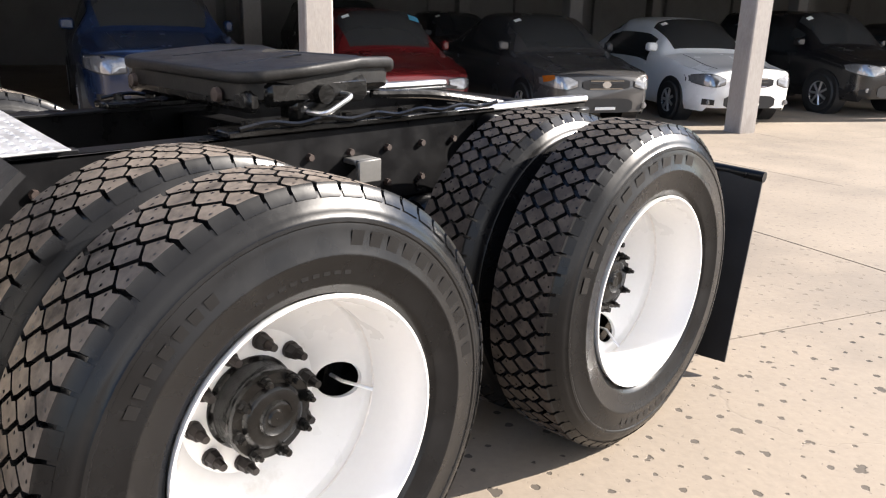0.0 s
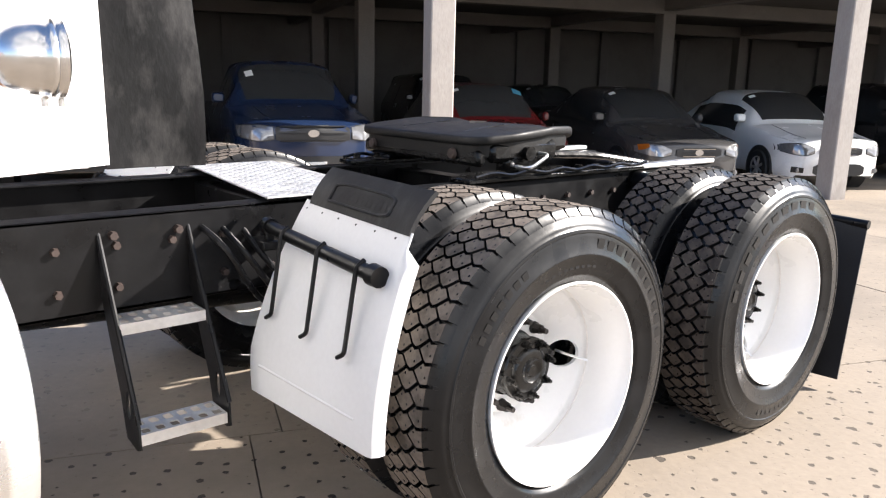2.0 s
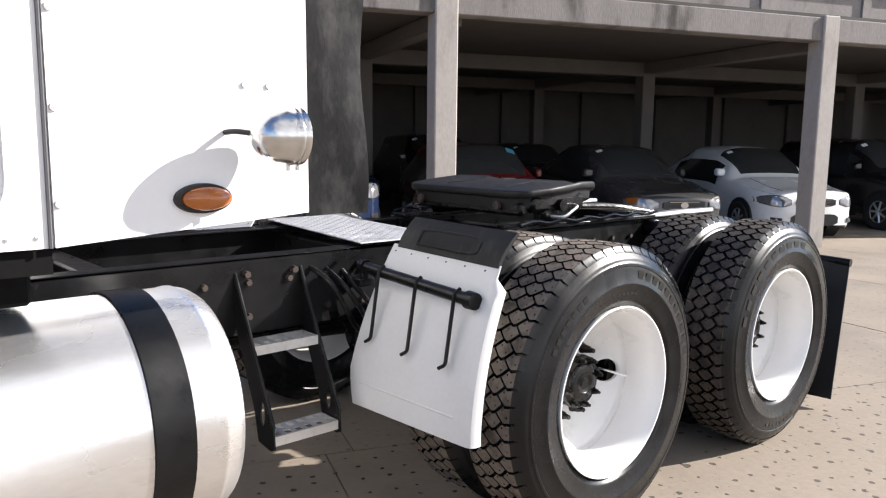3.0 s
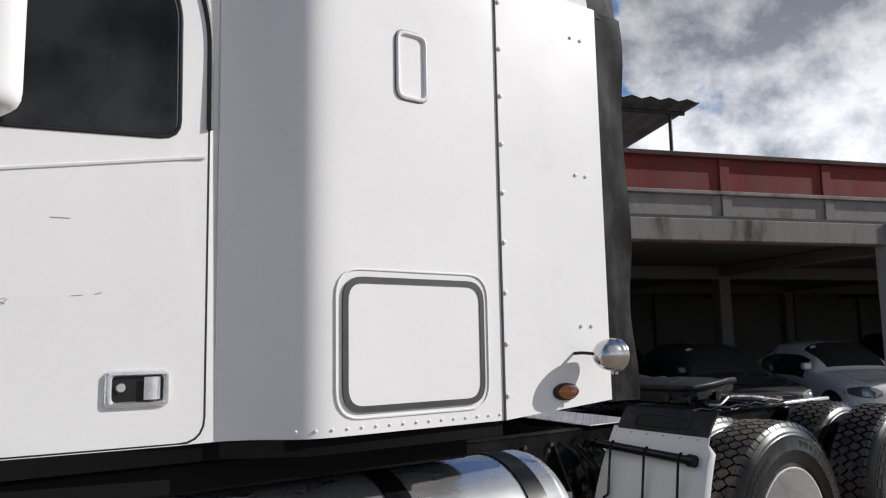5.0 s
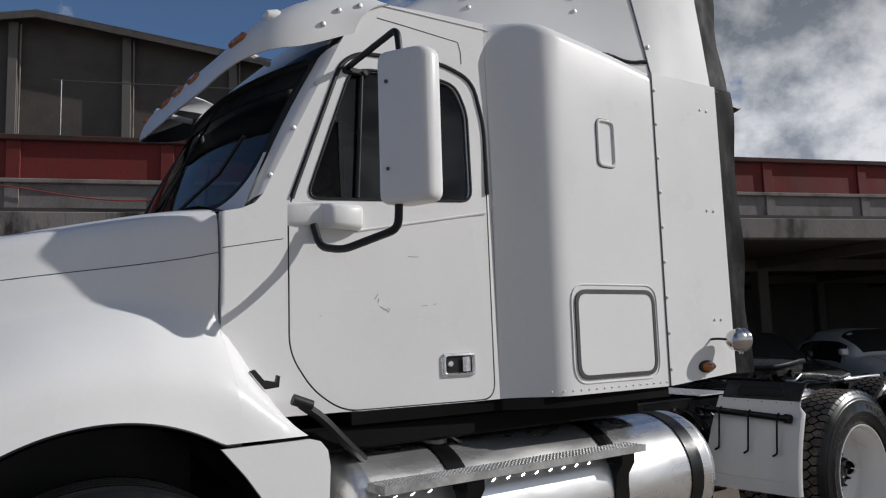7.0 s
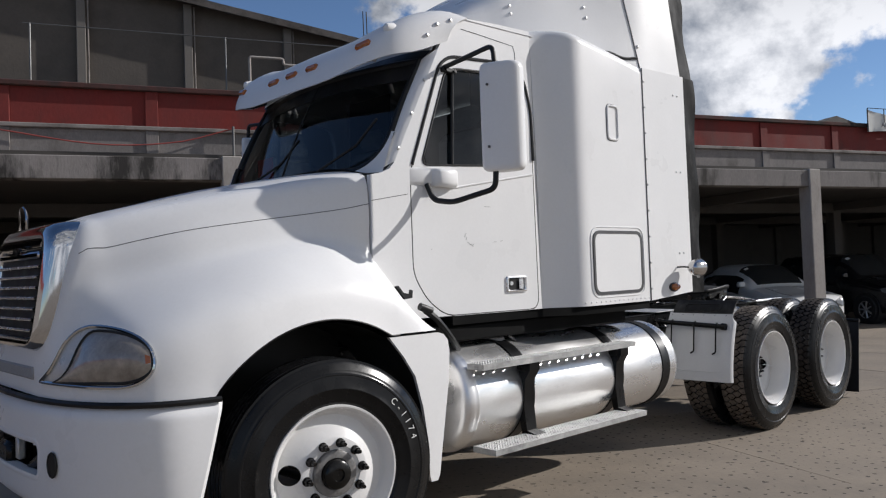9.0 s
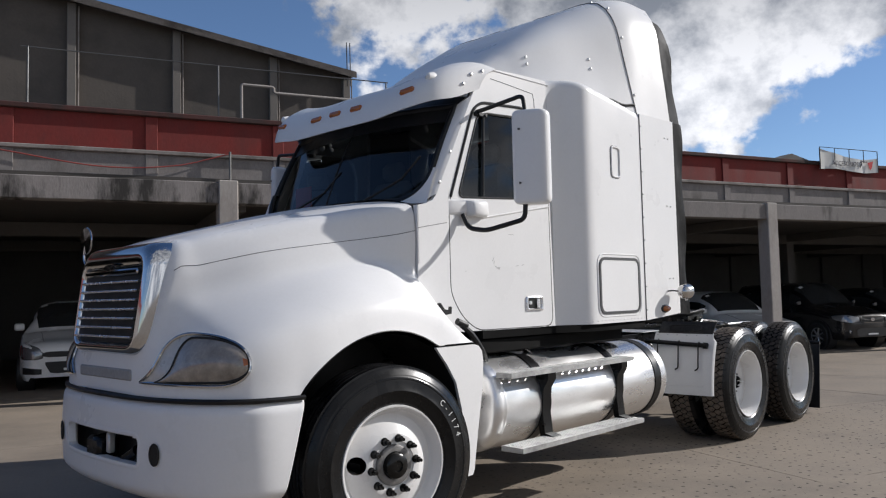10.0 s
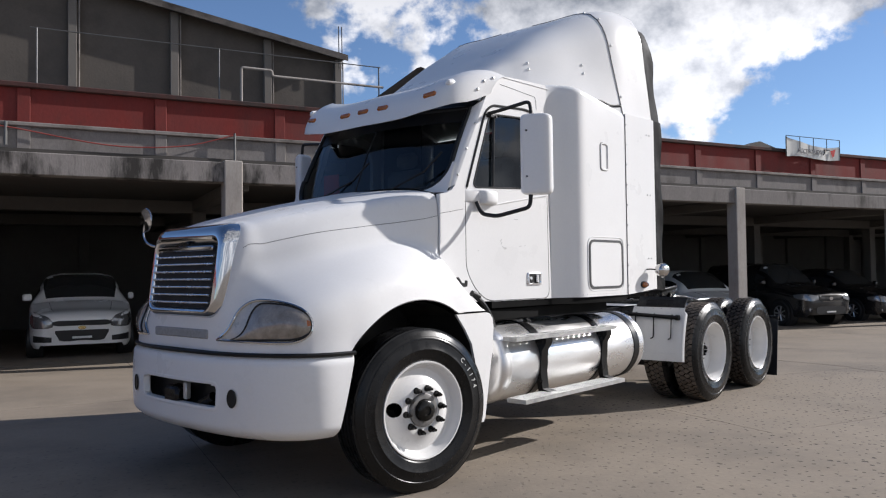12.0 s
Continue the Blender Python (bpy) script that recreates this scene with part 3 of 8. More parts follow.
# pilasters on the parapet and the spandrel, every half bay
pil_red = pil_grey = None
for k in range(-13, 16):
    u = -1.25 + BAY / 3 * k
    if not U0 < u < U1:
        continue
    if pil_red is None:
        bm = B()
        box(bm, -0.09, 0.09, 0.155, 0.19, RED_BOTTOM + 0.034, TOP - 0.052, 0.006)
        pil_red = bpart("parapet_pilaster", bm, RED_PAINT)
        pil_red.matrix_basis = pose(u, 0, 0)
        bm = B()
        box(bm, -0.09, 0.09, 0.125, 0.16, LINTEL_TOP + 0.004, RED_BOTTOM - 0.034, 0.006)
        pil_grey = bpart("spandrel_pilaster", bm, BEAM)
        pil_grey.matrix_basis = pose(u, 0, 0)
    else:
        share("parapet_pilaster", pil_red, garage, pose(u, 0, 0))
        share("spandrel_pilaster", pil_grey, garage, pose(u, 0, 0))
# front columns stand a little proud and rise to the spandrel
col = None
for u in FRONT_COLS:
    if col is None:
        bm = B()
        box(bm, -0.15, 0.15, -0.04, 0.27, -0.35, LINTEL_TOP + 0.03, 0.015)
        col = bpart("column", bm, COLUMN, "whitewashed concrete column with worn corners")
        col.matrix_basis = pose(u, 0, 0)
    else:
        share("column", col, garage, pose(u, 0, 0))
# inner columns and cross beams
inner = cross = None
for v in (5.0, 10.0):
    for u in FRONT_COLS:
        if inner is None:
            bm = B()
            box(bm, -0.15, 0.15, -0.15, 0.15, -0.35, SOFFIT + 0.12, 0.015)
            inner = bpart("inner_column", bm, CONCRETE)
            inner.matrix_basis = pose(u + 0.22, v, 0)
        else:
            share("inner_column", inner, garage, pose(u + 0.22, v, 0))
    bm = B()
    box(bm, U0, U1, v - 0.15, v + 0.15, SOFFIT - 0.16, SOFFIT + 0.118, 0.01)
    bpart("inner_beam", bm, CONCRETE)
for u in FRONT_COLS:
    if cross is None:
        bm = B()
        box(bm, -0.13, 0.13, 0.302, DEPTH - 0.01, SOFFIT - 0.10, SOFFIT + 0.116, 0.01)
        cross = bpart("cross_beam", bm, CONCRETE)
        cross.matrix_basis = pose(u + 0.2, 0, 0)
    else:
        share("cross_beam", cross, garage, pose(u + 0.2, 0, 0))
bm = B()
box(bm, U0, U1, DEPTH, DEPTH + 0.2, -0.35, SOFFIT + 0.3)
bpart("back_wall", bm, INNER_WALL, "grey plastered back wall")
pier = None
for k in range(20):
    u = U0 + 1.4 + BAY / 2 * k
    if pier is None:
        bm = B()
        box(bm, -0.14, 0.14, DEPTH - 0.14, DEPTH - 0.002, -0.35, SOFFIT + 0.1, 0.01)
        pier = bpart("wall_pier", bm, INNER_WALL)
        pier.matrix_basis = pose(u, 0, 0)
    else:
        share("wall_pier", pier, garage, pose(u, 0, 0))
for n, a, b in (("end_wall", U0 - 0.2, U0), ("end_wall", U1, U1 + 0.2)):
    bm = B()
    box(bm, a, b, 0.0, DEPTH + 0.2, -0.35, LEDGE)
    bpart(n, bm, INNER_WALL)
bm = B()
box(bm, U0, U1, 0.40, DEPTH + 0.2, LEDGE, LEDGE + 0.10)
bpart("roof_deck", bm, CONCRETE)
# bump on the parapet top, banner with rail, drain pipe stains
bm = B()
add(bm, [(0.4, 0.12, TOP + 0.03), (1.3, 0.12, TOP + 0.03), (0.75, 0.12, TOP + 0.16), (0.3, 0.44, TOP + 0.03), (1.3, 0.44, TOP + 0.03), (0.75, 0.44, TOP + 0.16)],
    [(0, 1, 2), (3, 5, 4), (0, 2, 5, 3), (1, 4, 5, 2), (0, 3, 4, 1)])
bpart("coping_stone", bm, CONCRETE)

# Unseen wall added for bounce light and for reflections in the chrome.
bm = B()
box(bm, U0 - 0.62, U0 - 0.21, -30.0, 0.0, -0.35, RED_BOTTOM)
bpart("wall_west", bm, BEAM, "grimy grey wall that closes the yard")
bm = B()
box(bm, U0 - 0.60, U0 - 0.25, -30.0, 0.0, RED_BOTTOM + 0.004, TOP)
bpart("parapet_west", bm, RED_PAINT, "faded red parapet of the yard wall")


def banner():
    ob = thing("banner", FACE @ Vector((2.57, 0.06, 4.38)), FACE_TURN, "pale canvas banner lettered for car accessories, hung on the red parapet", "banner")
    b = B()
    n = 16
    top = lambda f: 0.28 - 0.24 * (1 - (1 - f) ** 3) * (1 - 0.35 * f)
    for s in (0.0, 0.006):
        grid(b, lambda i, j: (-1.0 + 2.0 * i / n, -s + 0.015 * math.sin(i * 1.1), -0.22 + 0.03 * math.sin(i * 0.4) + (top(i / n) + 0.22) * j), n, 1)
    part("cloth", b, BANNER, ob)
    b = B()
    tube(b, [(-1.0, -0.02, -0.22), (-1.0, -0.02, 0.30), (1.0, -0.02, 0.30), (1.0, -0.02, -0.22)], 0.012, 6)
    for k in range(1, 4):
        tube(b, [(-1.0 + 0.5 * k, -0.02, 0.0), (-1.0 + 0.5 * k, -0.02, 0.30)], 0.010, 6)
    part("rail", b, DARK_STEEL, ob)
    lettering("lettering", "ACCESORIOS", 0.15, BANNER_INK, pose(-0.16, -0.035, -0.06, 90, 0, 0), ob)
    b = B()
    tube(b, rounded([(0.35, -0.03, -0.12), (0.42, -0.03, -0.02), (0.36, -0.03, 0.02), (0.60, -0.03, 0.02)], 0.04), 0.012, 6)
    part("drawn_mark", b, BANNER_INK, ob)
    b = B()
    fill(b, [(0.62, 0.0), (0.82, 0.05), (0.76, -0.12), (0.70, -0.17)], put=lambda a, c: (a, -0.034, c), thick=(0, 0.004, 0))
    part("red_mark", b, BANNER_RED, ob)


banner()

# sagging red cable along the spandrel
cable = thing("hanging_cable", FACE @ Vector((-13.9, 0.0, 3.58)), FACE_TURN, "thin red cable sagging along the grey spandrel", "cable")
bm = B()
tube(bm, smooth_line([(-4.0, 0.08, 0.16), (-1.6, 0.08, 0.10), (0.1, 0.08, -0.12), (1.2, 0.08, -0.06), (2.0, 0.10, 0.17)], 24), 0.010, 6)
part("cable_run", bm, CABLE_RED, cable)
bm = B()
tube(bm, [(-1.35, 0.09, 0.16), (-1.35, 0.09, -0.2)], 0.025, 8)
part("downpipe", bm, PIPE_GREY, cable)
bm = B()
tube(bm, [(2.02, 0.06, 0.2), (2.02, 0.06, -0.6)], 0.02, 8)
part("downpipe", bm, PIPE_GREY, cable)


# big hall on the roof behind, its gable falling to the right
def hall():
    ob = thing("hall", FACE @ Vector((-8.4, 5.0, 0)), FACE_TURN, "dark weathered industrial hall with pale piers behind the parapet", "building")
    L = 20.0
    eave = lambda u: 6.72 + 0.165 * min(-u, 7.5) - 0.165 * max(0.0, -u - 7.5)
    b = B()
    fill(b, [(0.1, LEDGE + 0.1), (0.1, eave(0)), (-7.5, eave(-7.5)), (-L, eave(-L)), (-L, LEDGE + 0.1)], put=lambda a, c: (a, 0, c), thick=(0, 0.25, 0))
    part("gable_wall", b, HALL_WALL, ob)
    for u in (0.02, -1.72, -3.82, -5.88, -7.95, -10.0, -12.1):
        b = B()
        box(b, u - 0.085, u + 0.085, -0.14, -0.004, LEDGE + 0.1, eave(u) - 0.06, 0.008)
        part("pier", b, HALL_PIER, ob)
        b = B()
        tube(b, [(u + 0.13, -0.10, LEDGE + 0.15), (u + 0.13, -0.10, eave(u) - 0.1)], 0.016, 8)
        part("pipe", b, PALE_LINE, ob)
    b = B()
    n = 90
    for s in (0.0, 0.03):
        grid(b, lambda i, j: (0.20 - (L + 0.20) * i / n, -0.35 + 12.4 * j, eave(0.20 - (L + 0.20) * i / n) + s + 0.02 * (i % 2)), n, 1)
    part("roof", b, SHEET, ob)
    b = B()
    add(b, [(u, -0.36, eave(u) + d) for d in (-0.10, 0.05) for u in (0.20, -7.5, -L)], [(0, 1, 4, 3), (1, 2, 5, 4)])
    bmesh.ops.solidify(b, geom=b.faces[:], thickness=0.03)
    part("verge", b, PALE_LINE, ob)
    b = B()
    box(b, -0.15, 0.1, 0.252, 12.0, LEDGE + 0.1, eave(0) - 0.05)
    part("side_wall", b, HALL_WALL, ob)
    b = B()
    for u in (0.02, 0.10):
        tube(b, [(u, -0.2, eave(0) - 0.3), (u - 0.01, -0.2, eave(0) + 0.75)], 0.012, 6)
    part("aerial", b, DARK_STEEL, ob)


hall()


# railing and pipes on the flat roof
def roof_rail():
    ob = thing("roof_railing", FACE @ Vector((-13.0, 2.2, LEDGE + 0.1)), FACE_TURN, "thin galvanised railing and pipes on the flat roof", "railing")
    b = B()
    tube(b, [(-2.0, 0, 2.35), (4.65, 0, 2.35)], 0.011, 6)
    part("rail", b, PIPE_GREY, ob)
    for u in (-1.89, 1.26, 4.61):
        b = B()
        tube(b, [(u, 0, 0), (u, 0, 2.36)], 0.015, 6)
        part("post", b, PIPE_GREY, ob)
    b = B()
    tube(b, rounded([(1.67, -0.1, 0.0), (1.67, -0.1, 2.01), (2.28, -0.1, 2.01), (2.28, -0.1, 1.90), (4.67, -0.1, 1.90)], 0.05), 0.024, 8)
    part("pipe_run", b, COLUMN, ob)


roof_rail()


# corrugated canopy on posts on the roof
def canopy():
    ob = thing("roof_canopy", FACE @ Vector((-5.15, 2.0, LEDGE + 0.1)), FACE_TURN, "small corrugated metal canopy on thin posts on the roof", "canopy")
    b = B()
    n = 56
    for s in (0.0, 0.02):
        grid(b, lambda i, j: (-2.6 + 5.2 * i / n, -0.4 + 3.4 * j / 4, 2.25 - 0.20 * j / 4 + s + 0.028 * math.sin(i * math.pi / 2)), n, 4)
    part("sheet_roof", b, SHEET, ob)
    for u in (-2.4, -0.6, 2.2):
        for v in (0.0, 2.6):
            b = B()
            tube(b, [(u, v, 0), (u, v, 2.17 - 0.06 * v)], 0.035, 8)
            part("post", b, DARK_STEEL, ob)
    b = B()
    for v in (0.0, 2.6):
        tube(b, [(-2.5, v, 2.15 - 0.06 * v), (2.5, v, 2.15 - 0.06 * v)], 0.04, 6)
    part("rafter", b, DARK_STEEL, ob)
    b = B()
    for k in range(5):
        tube(b, smooth_line([(0.7 + 0.2 * k, 0.5, 0.9), (0.9 + 0.2 * k, 0.5, 1.15 + 0.1 * (k % 2)), (1.2 + 0.2 * k, 0.5, 0.95)], 8), 0.02, 6)
    part("stored_tubes", b, RUST, ob)


canopy()

# ---- the tractor truck: x runs to its rear, y to its far side, front axle at the origin ----
truck = thing("tractor_truck", (0, 0, 0), 0, "white conventional sleeper tractor truck parked on the concrete yard", "truck")
AXLES = (4.53, 5.85)
HUB_Z, TYRE_R, YARD_Z = 0.503, 0.535, -0.028


def tyre_profile(base):
    side = [(0.306, 0.098), (0.316, 0.118), (0.334, 0.129), (0.337, 0.1315), (0.341, 0.132), (0.352, 0.1375), (0.392, 0.142), (0.395, 0.1445), (0.399, 0.1445), (0.402, 0.1425), (0.447, 0.138), (0.458, 0.1355), (0.461, 0.1375), (0.468, 0.1365), (0.471, 0.133), (0.481, 0.1305), (0.489, 0.127), (0.495, 0.1225), (base - 0.012, 0.116), (base - 0.002, 0.108)]
    return [(r, y) for r, y in side], [(r, -y) for r, y in reversed(side)]


def tread_blocks(b, sides, pitch_n, top, base, e, gap, thin):
    """Four staggered rows of interlocking six-sided blocks; the outer rows run over the shoulder."""
    da, amp = math.tau / pitch_n, 0.0115
    for lo_y, hi_y, phase, side in ((-0.104, -0.056, 0.5, -1), (-0.056, 0.0, 0.0, 0), (0.0, 0.056, 0.5, 0), (0.056, 0.104, 0.0, 1)):
        for k in range(pitch_n):
            a0 = (k + phase) * da
            mid = (lo_y + hi_y) / 2
            low_amp, high_amp = (0.0 if side < 0 else amp), (0.0 if side > 0 else amp)
            low_gap, high_gap = (thin if side < 0 else gap), (thin if side > 0 else gap)
            shape = [(-e, lo_y + low_amp + thin), (-0.03, lo_y - low_amp + thin), (0.03, lo_y - low_amp + low_gap), (e, lo_y + low_amp + low_gap), (e + 0.10, mid), (e, hi_y - high_amp - thin), (0.03, hi_y + high_amp - thin), (-0.03, hi_y + high_amp - high_gap), (-e, hi_y - high_amp - high_gap), (-e + 0.10, mid)]
            lo, hi, low_hi, rim = [], [], [], []
            for n, (fa, y) in enumerate(shape):
                outer = (side < 0 and n < 4) or (side > 0 and 5 <= n <= 8)
                a = a0 + fa * da
                drop = 0.004 * (abs(y) / 0.112) ** 2
                at = Vector(((top - drop) * math.cos(a), y, (top - drop) * math.sin(a)))
                # the dusty top keeps a worn, rounded rim
                fa2, y2 = fa * 0.965, mid + (y - mid) * 0.972
                a2 = a0 + fa2 * da
                hi.append(b.verts.new(((top - drop) * math.cos(a2), y2, (top - drop) * math.sin(a2))))
                rim.append(sides.verts.new(hi[-1].co))
                low_hi.append(sides.verts.new(at * ((top - 0.0045) / top) if not outer else Vector((at.x * 0.987, y * 1.012, at.z * 0.987))))
                r, yy = (base - 0.012, math.copysign(0.1185, y)) if outer else (base - 0.002, y)
                lo.append(sides.verts.new((r * math.cos(a), yy, r * math.sin(a))))
            b.faces.new(hi)
            # Small black discs paint the shade of pin holes on each block.
            for fa, fy in ((-0.20, 0.22), (0.16, -0.20)):
                a, y = a0 + fa * da, mid + fy * (hi_y - lo_y)
                r = top - 0.004 * (abs(y) / 0.112) ** 2 + 0.0004
                across, along = Vector((0, 0.0032, 0)), Vector((-math.sin(a), 0, math.cos(a))) * 0.0038
                c = Vector((r * math.cos(a), y, r * math.sin(a)))
                sides.faces.new([sides.verts.new(c + across * math.cos(k * math.tau / 6) + along * math.sin(k * math.tau / 6)) for k in range(6)])
            for i in range(10):
                k2 = (i + 1) % 10
                sides.faces.new((lo[i], lo[k2], low_hi[k2], low_hi[i]))
                sides.faces.new((low_hi[i], low_hi[k2], rim[k2], rim[i]))


def arc_bars(b, r0, r1, start, end, count, y, fill_ratio=0.62, lift=0.0006):
    """Raised moulded bars along an arc of the sidewall, in place of maker's lettering."""
    for k in range(count):
        a0 = radians(start + (end - start) * (k + (1 - fill_ratio) / 2) / count)
        a1 = radians(start + (end - start) * (k + (1 + fill_ratio) / 2) / count)
        vs = []
        for yy in (y, y - lift):
            for r, a in ((r0, a0), (r0, a1), (r1, a1), (r1, a0)):
                vs.append(b.verts.new((r * math.cos(a), yy, r * math.sin(a))))
        b.faces.new(vs[4:8])
        for i in range(4):
            b.faces.new((vs[i], vs[(i + 1) % 4], vs[4 + (i + 1) % 4], vs[4 + i]))


def flatten(b, at_z=HUB_Z - YARD_Z):
    for v in b.verts:
        if v.co.z < -at_z + 0.004:
            v.co.z = -at_z + 0.004


def drive_tyre_meshes(e=0.425, gap=0.0055, thin=0.0022):
    base = 0.518
    b = B()
    far, near = tyre_profile(base)
    lathe(b, far + [(base, 0.06), (base, 0.0), (base, -0.06)] + near, 72)
    b2 = B()
    b3 = B()
    tread_blocks(b2, b3, 58, TYRE_R, base, e, gap, thin)
    flatten(b)
    flatten(b3)
    flatten(b2)
    return b, b2, b3


def steer_tyre_meshes():
    base = 0.523
    b = B()
    far, near = tyre_profile(base)
    ribs = []
    for y0, y1 in ((0.104, 0.066), (0.056, 0.024), (0.016, -0.016), (-0.024, -0.056), (-0.066, -0.104)):
        ribs += [(base - 0.004, y0), (TYRE_R - 0.002, y0 - 0.002), (TYRE_R - 0.002, y1 + 0.002), (base - 0.004, y1)]
    lathe(b, far + ribs + near, 96)
    flatten(b)
    return b


SEAT = 0.022


def rim_dish(deep, hole_at, lip=-0.128):
    """Outer drive wheel: lip, deep barrel and a flat disc with a hand hole."""
    b = B()
    lathe(b, [(0.308, lip + 0.02), (0.3155, lip + 0.002), (0.314, lip - 0.003), (0.309, lip - 0.003), (0.302, lip + 0.008), (0.293, lip + 0.03), (0.285, lip + 0.06), (0.279, 0.0), (0.2785, deep - 0.080), (0.2775, deep - 0.058), (0.276, deep - 0.049), (0.273, deep - 0.045)], 72)
    # flat seat for the nuts, then a cone that comes out to the barrel
    holes = [circle(0.220 * math.cos(a), 0.220 * math.sin(a), 0.047, 24) for a in hole_at]
    fill(b, circle(0, 0, 0.168, 72), [circle(0, 0, 0.10, 40)], put=lambda p, q: (p, deep + SEAT, q), thick=(0, 0.012, 0))
    cone = lambda p, q: (p, deep + SEAT - (SEAT + 0.045) * (math.hypot(p, q) - 0.168) / 0.105, q)
    fill(b, circle(0, 0, 0.273, 72), [circle(0, 0, 0.168, 72), *holes], put=cone, thick=(0, 0.012, 0))
    return b


def nuts(b, r, n, y0, y1, size, start=0.0, skip=()):
    for k in range(n):
        if k in skip:
            continue
        a = start + k * math.tau / n
        p = Vector((r * math.cos(a), 0, r * math.sin(a)))
        run = Vector((0, y1 - y0, 0))
        p = p + Vector((0, y0, 0))
        cyl(b, p, p + run * 0.14, size * 1.12, size * 1.08, 14)
        cyl(b, p + run * 0.12, p + run * 0.58, size, size * 0.86, 6)
        cyl(b, p + run * 0.55, p + run, size * 0.62, size * 0.48, 8)


def drive_hub(b, deep):
    prof = [(0.118, 0.002), (0.117, 0.010), (0.110, 0.016), (0.107, 0.060), (0.111, 0.065), (0.111, 0.078), (0.106, 0.083), (0.082, 0.085), (0.077, 0.094), (0.068, 0.098), (0.045, 0.098), (0.041, 0.103), (0.034, 0.099), (0.022, 0.098), (0.018, 0.102), (0.001, 0.102)]
    lathe(b, [(r * 0.92, deep - d * 1.03) for r, d in prof], 40)


def valve_stem(b, deep, a):
    p = Vector((0.222 * math.cos(a), deep + 0.05, 0.222 * math.sin(a)))
    q = Vector((0.271 * math.cos(a - 0.06), deep - 0.052, 0.266 * math.sin(a - 0.06)))
    tube(b, [p, p + Vector((0, -0.045, 0)), q], 0.0045, 6)


meshes = {}


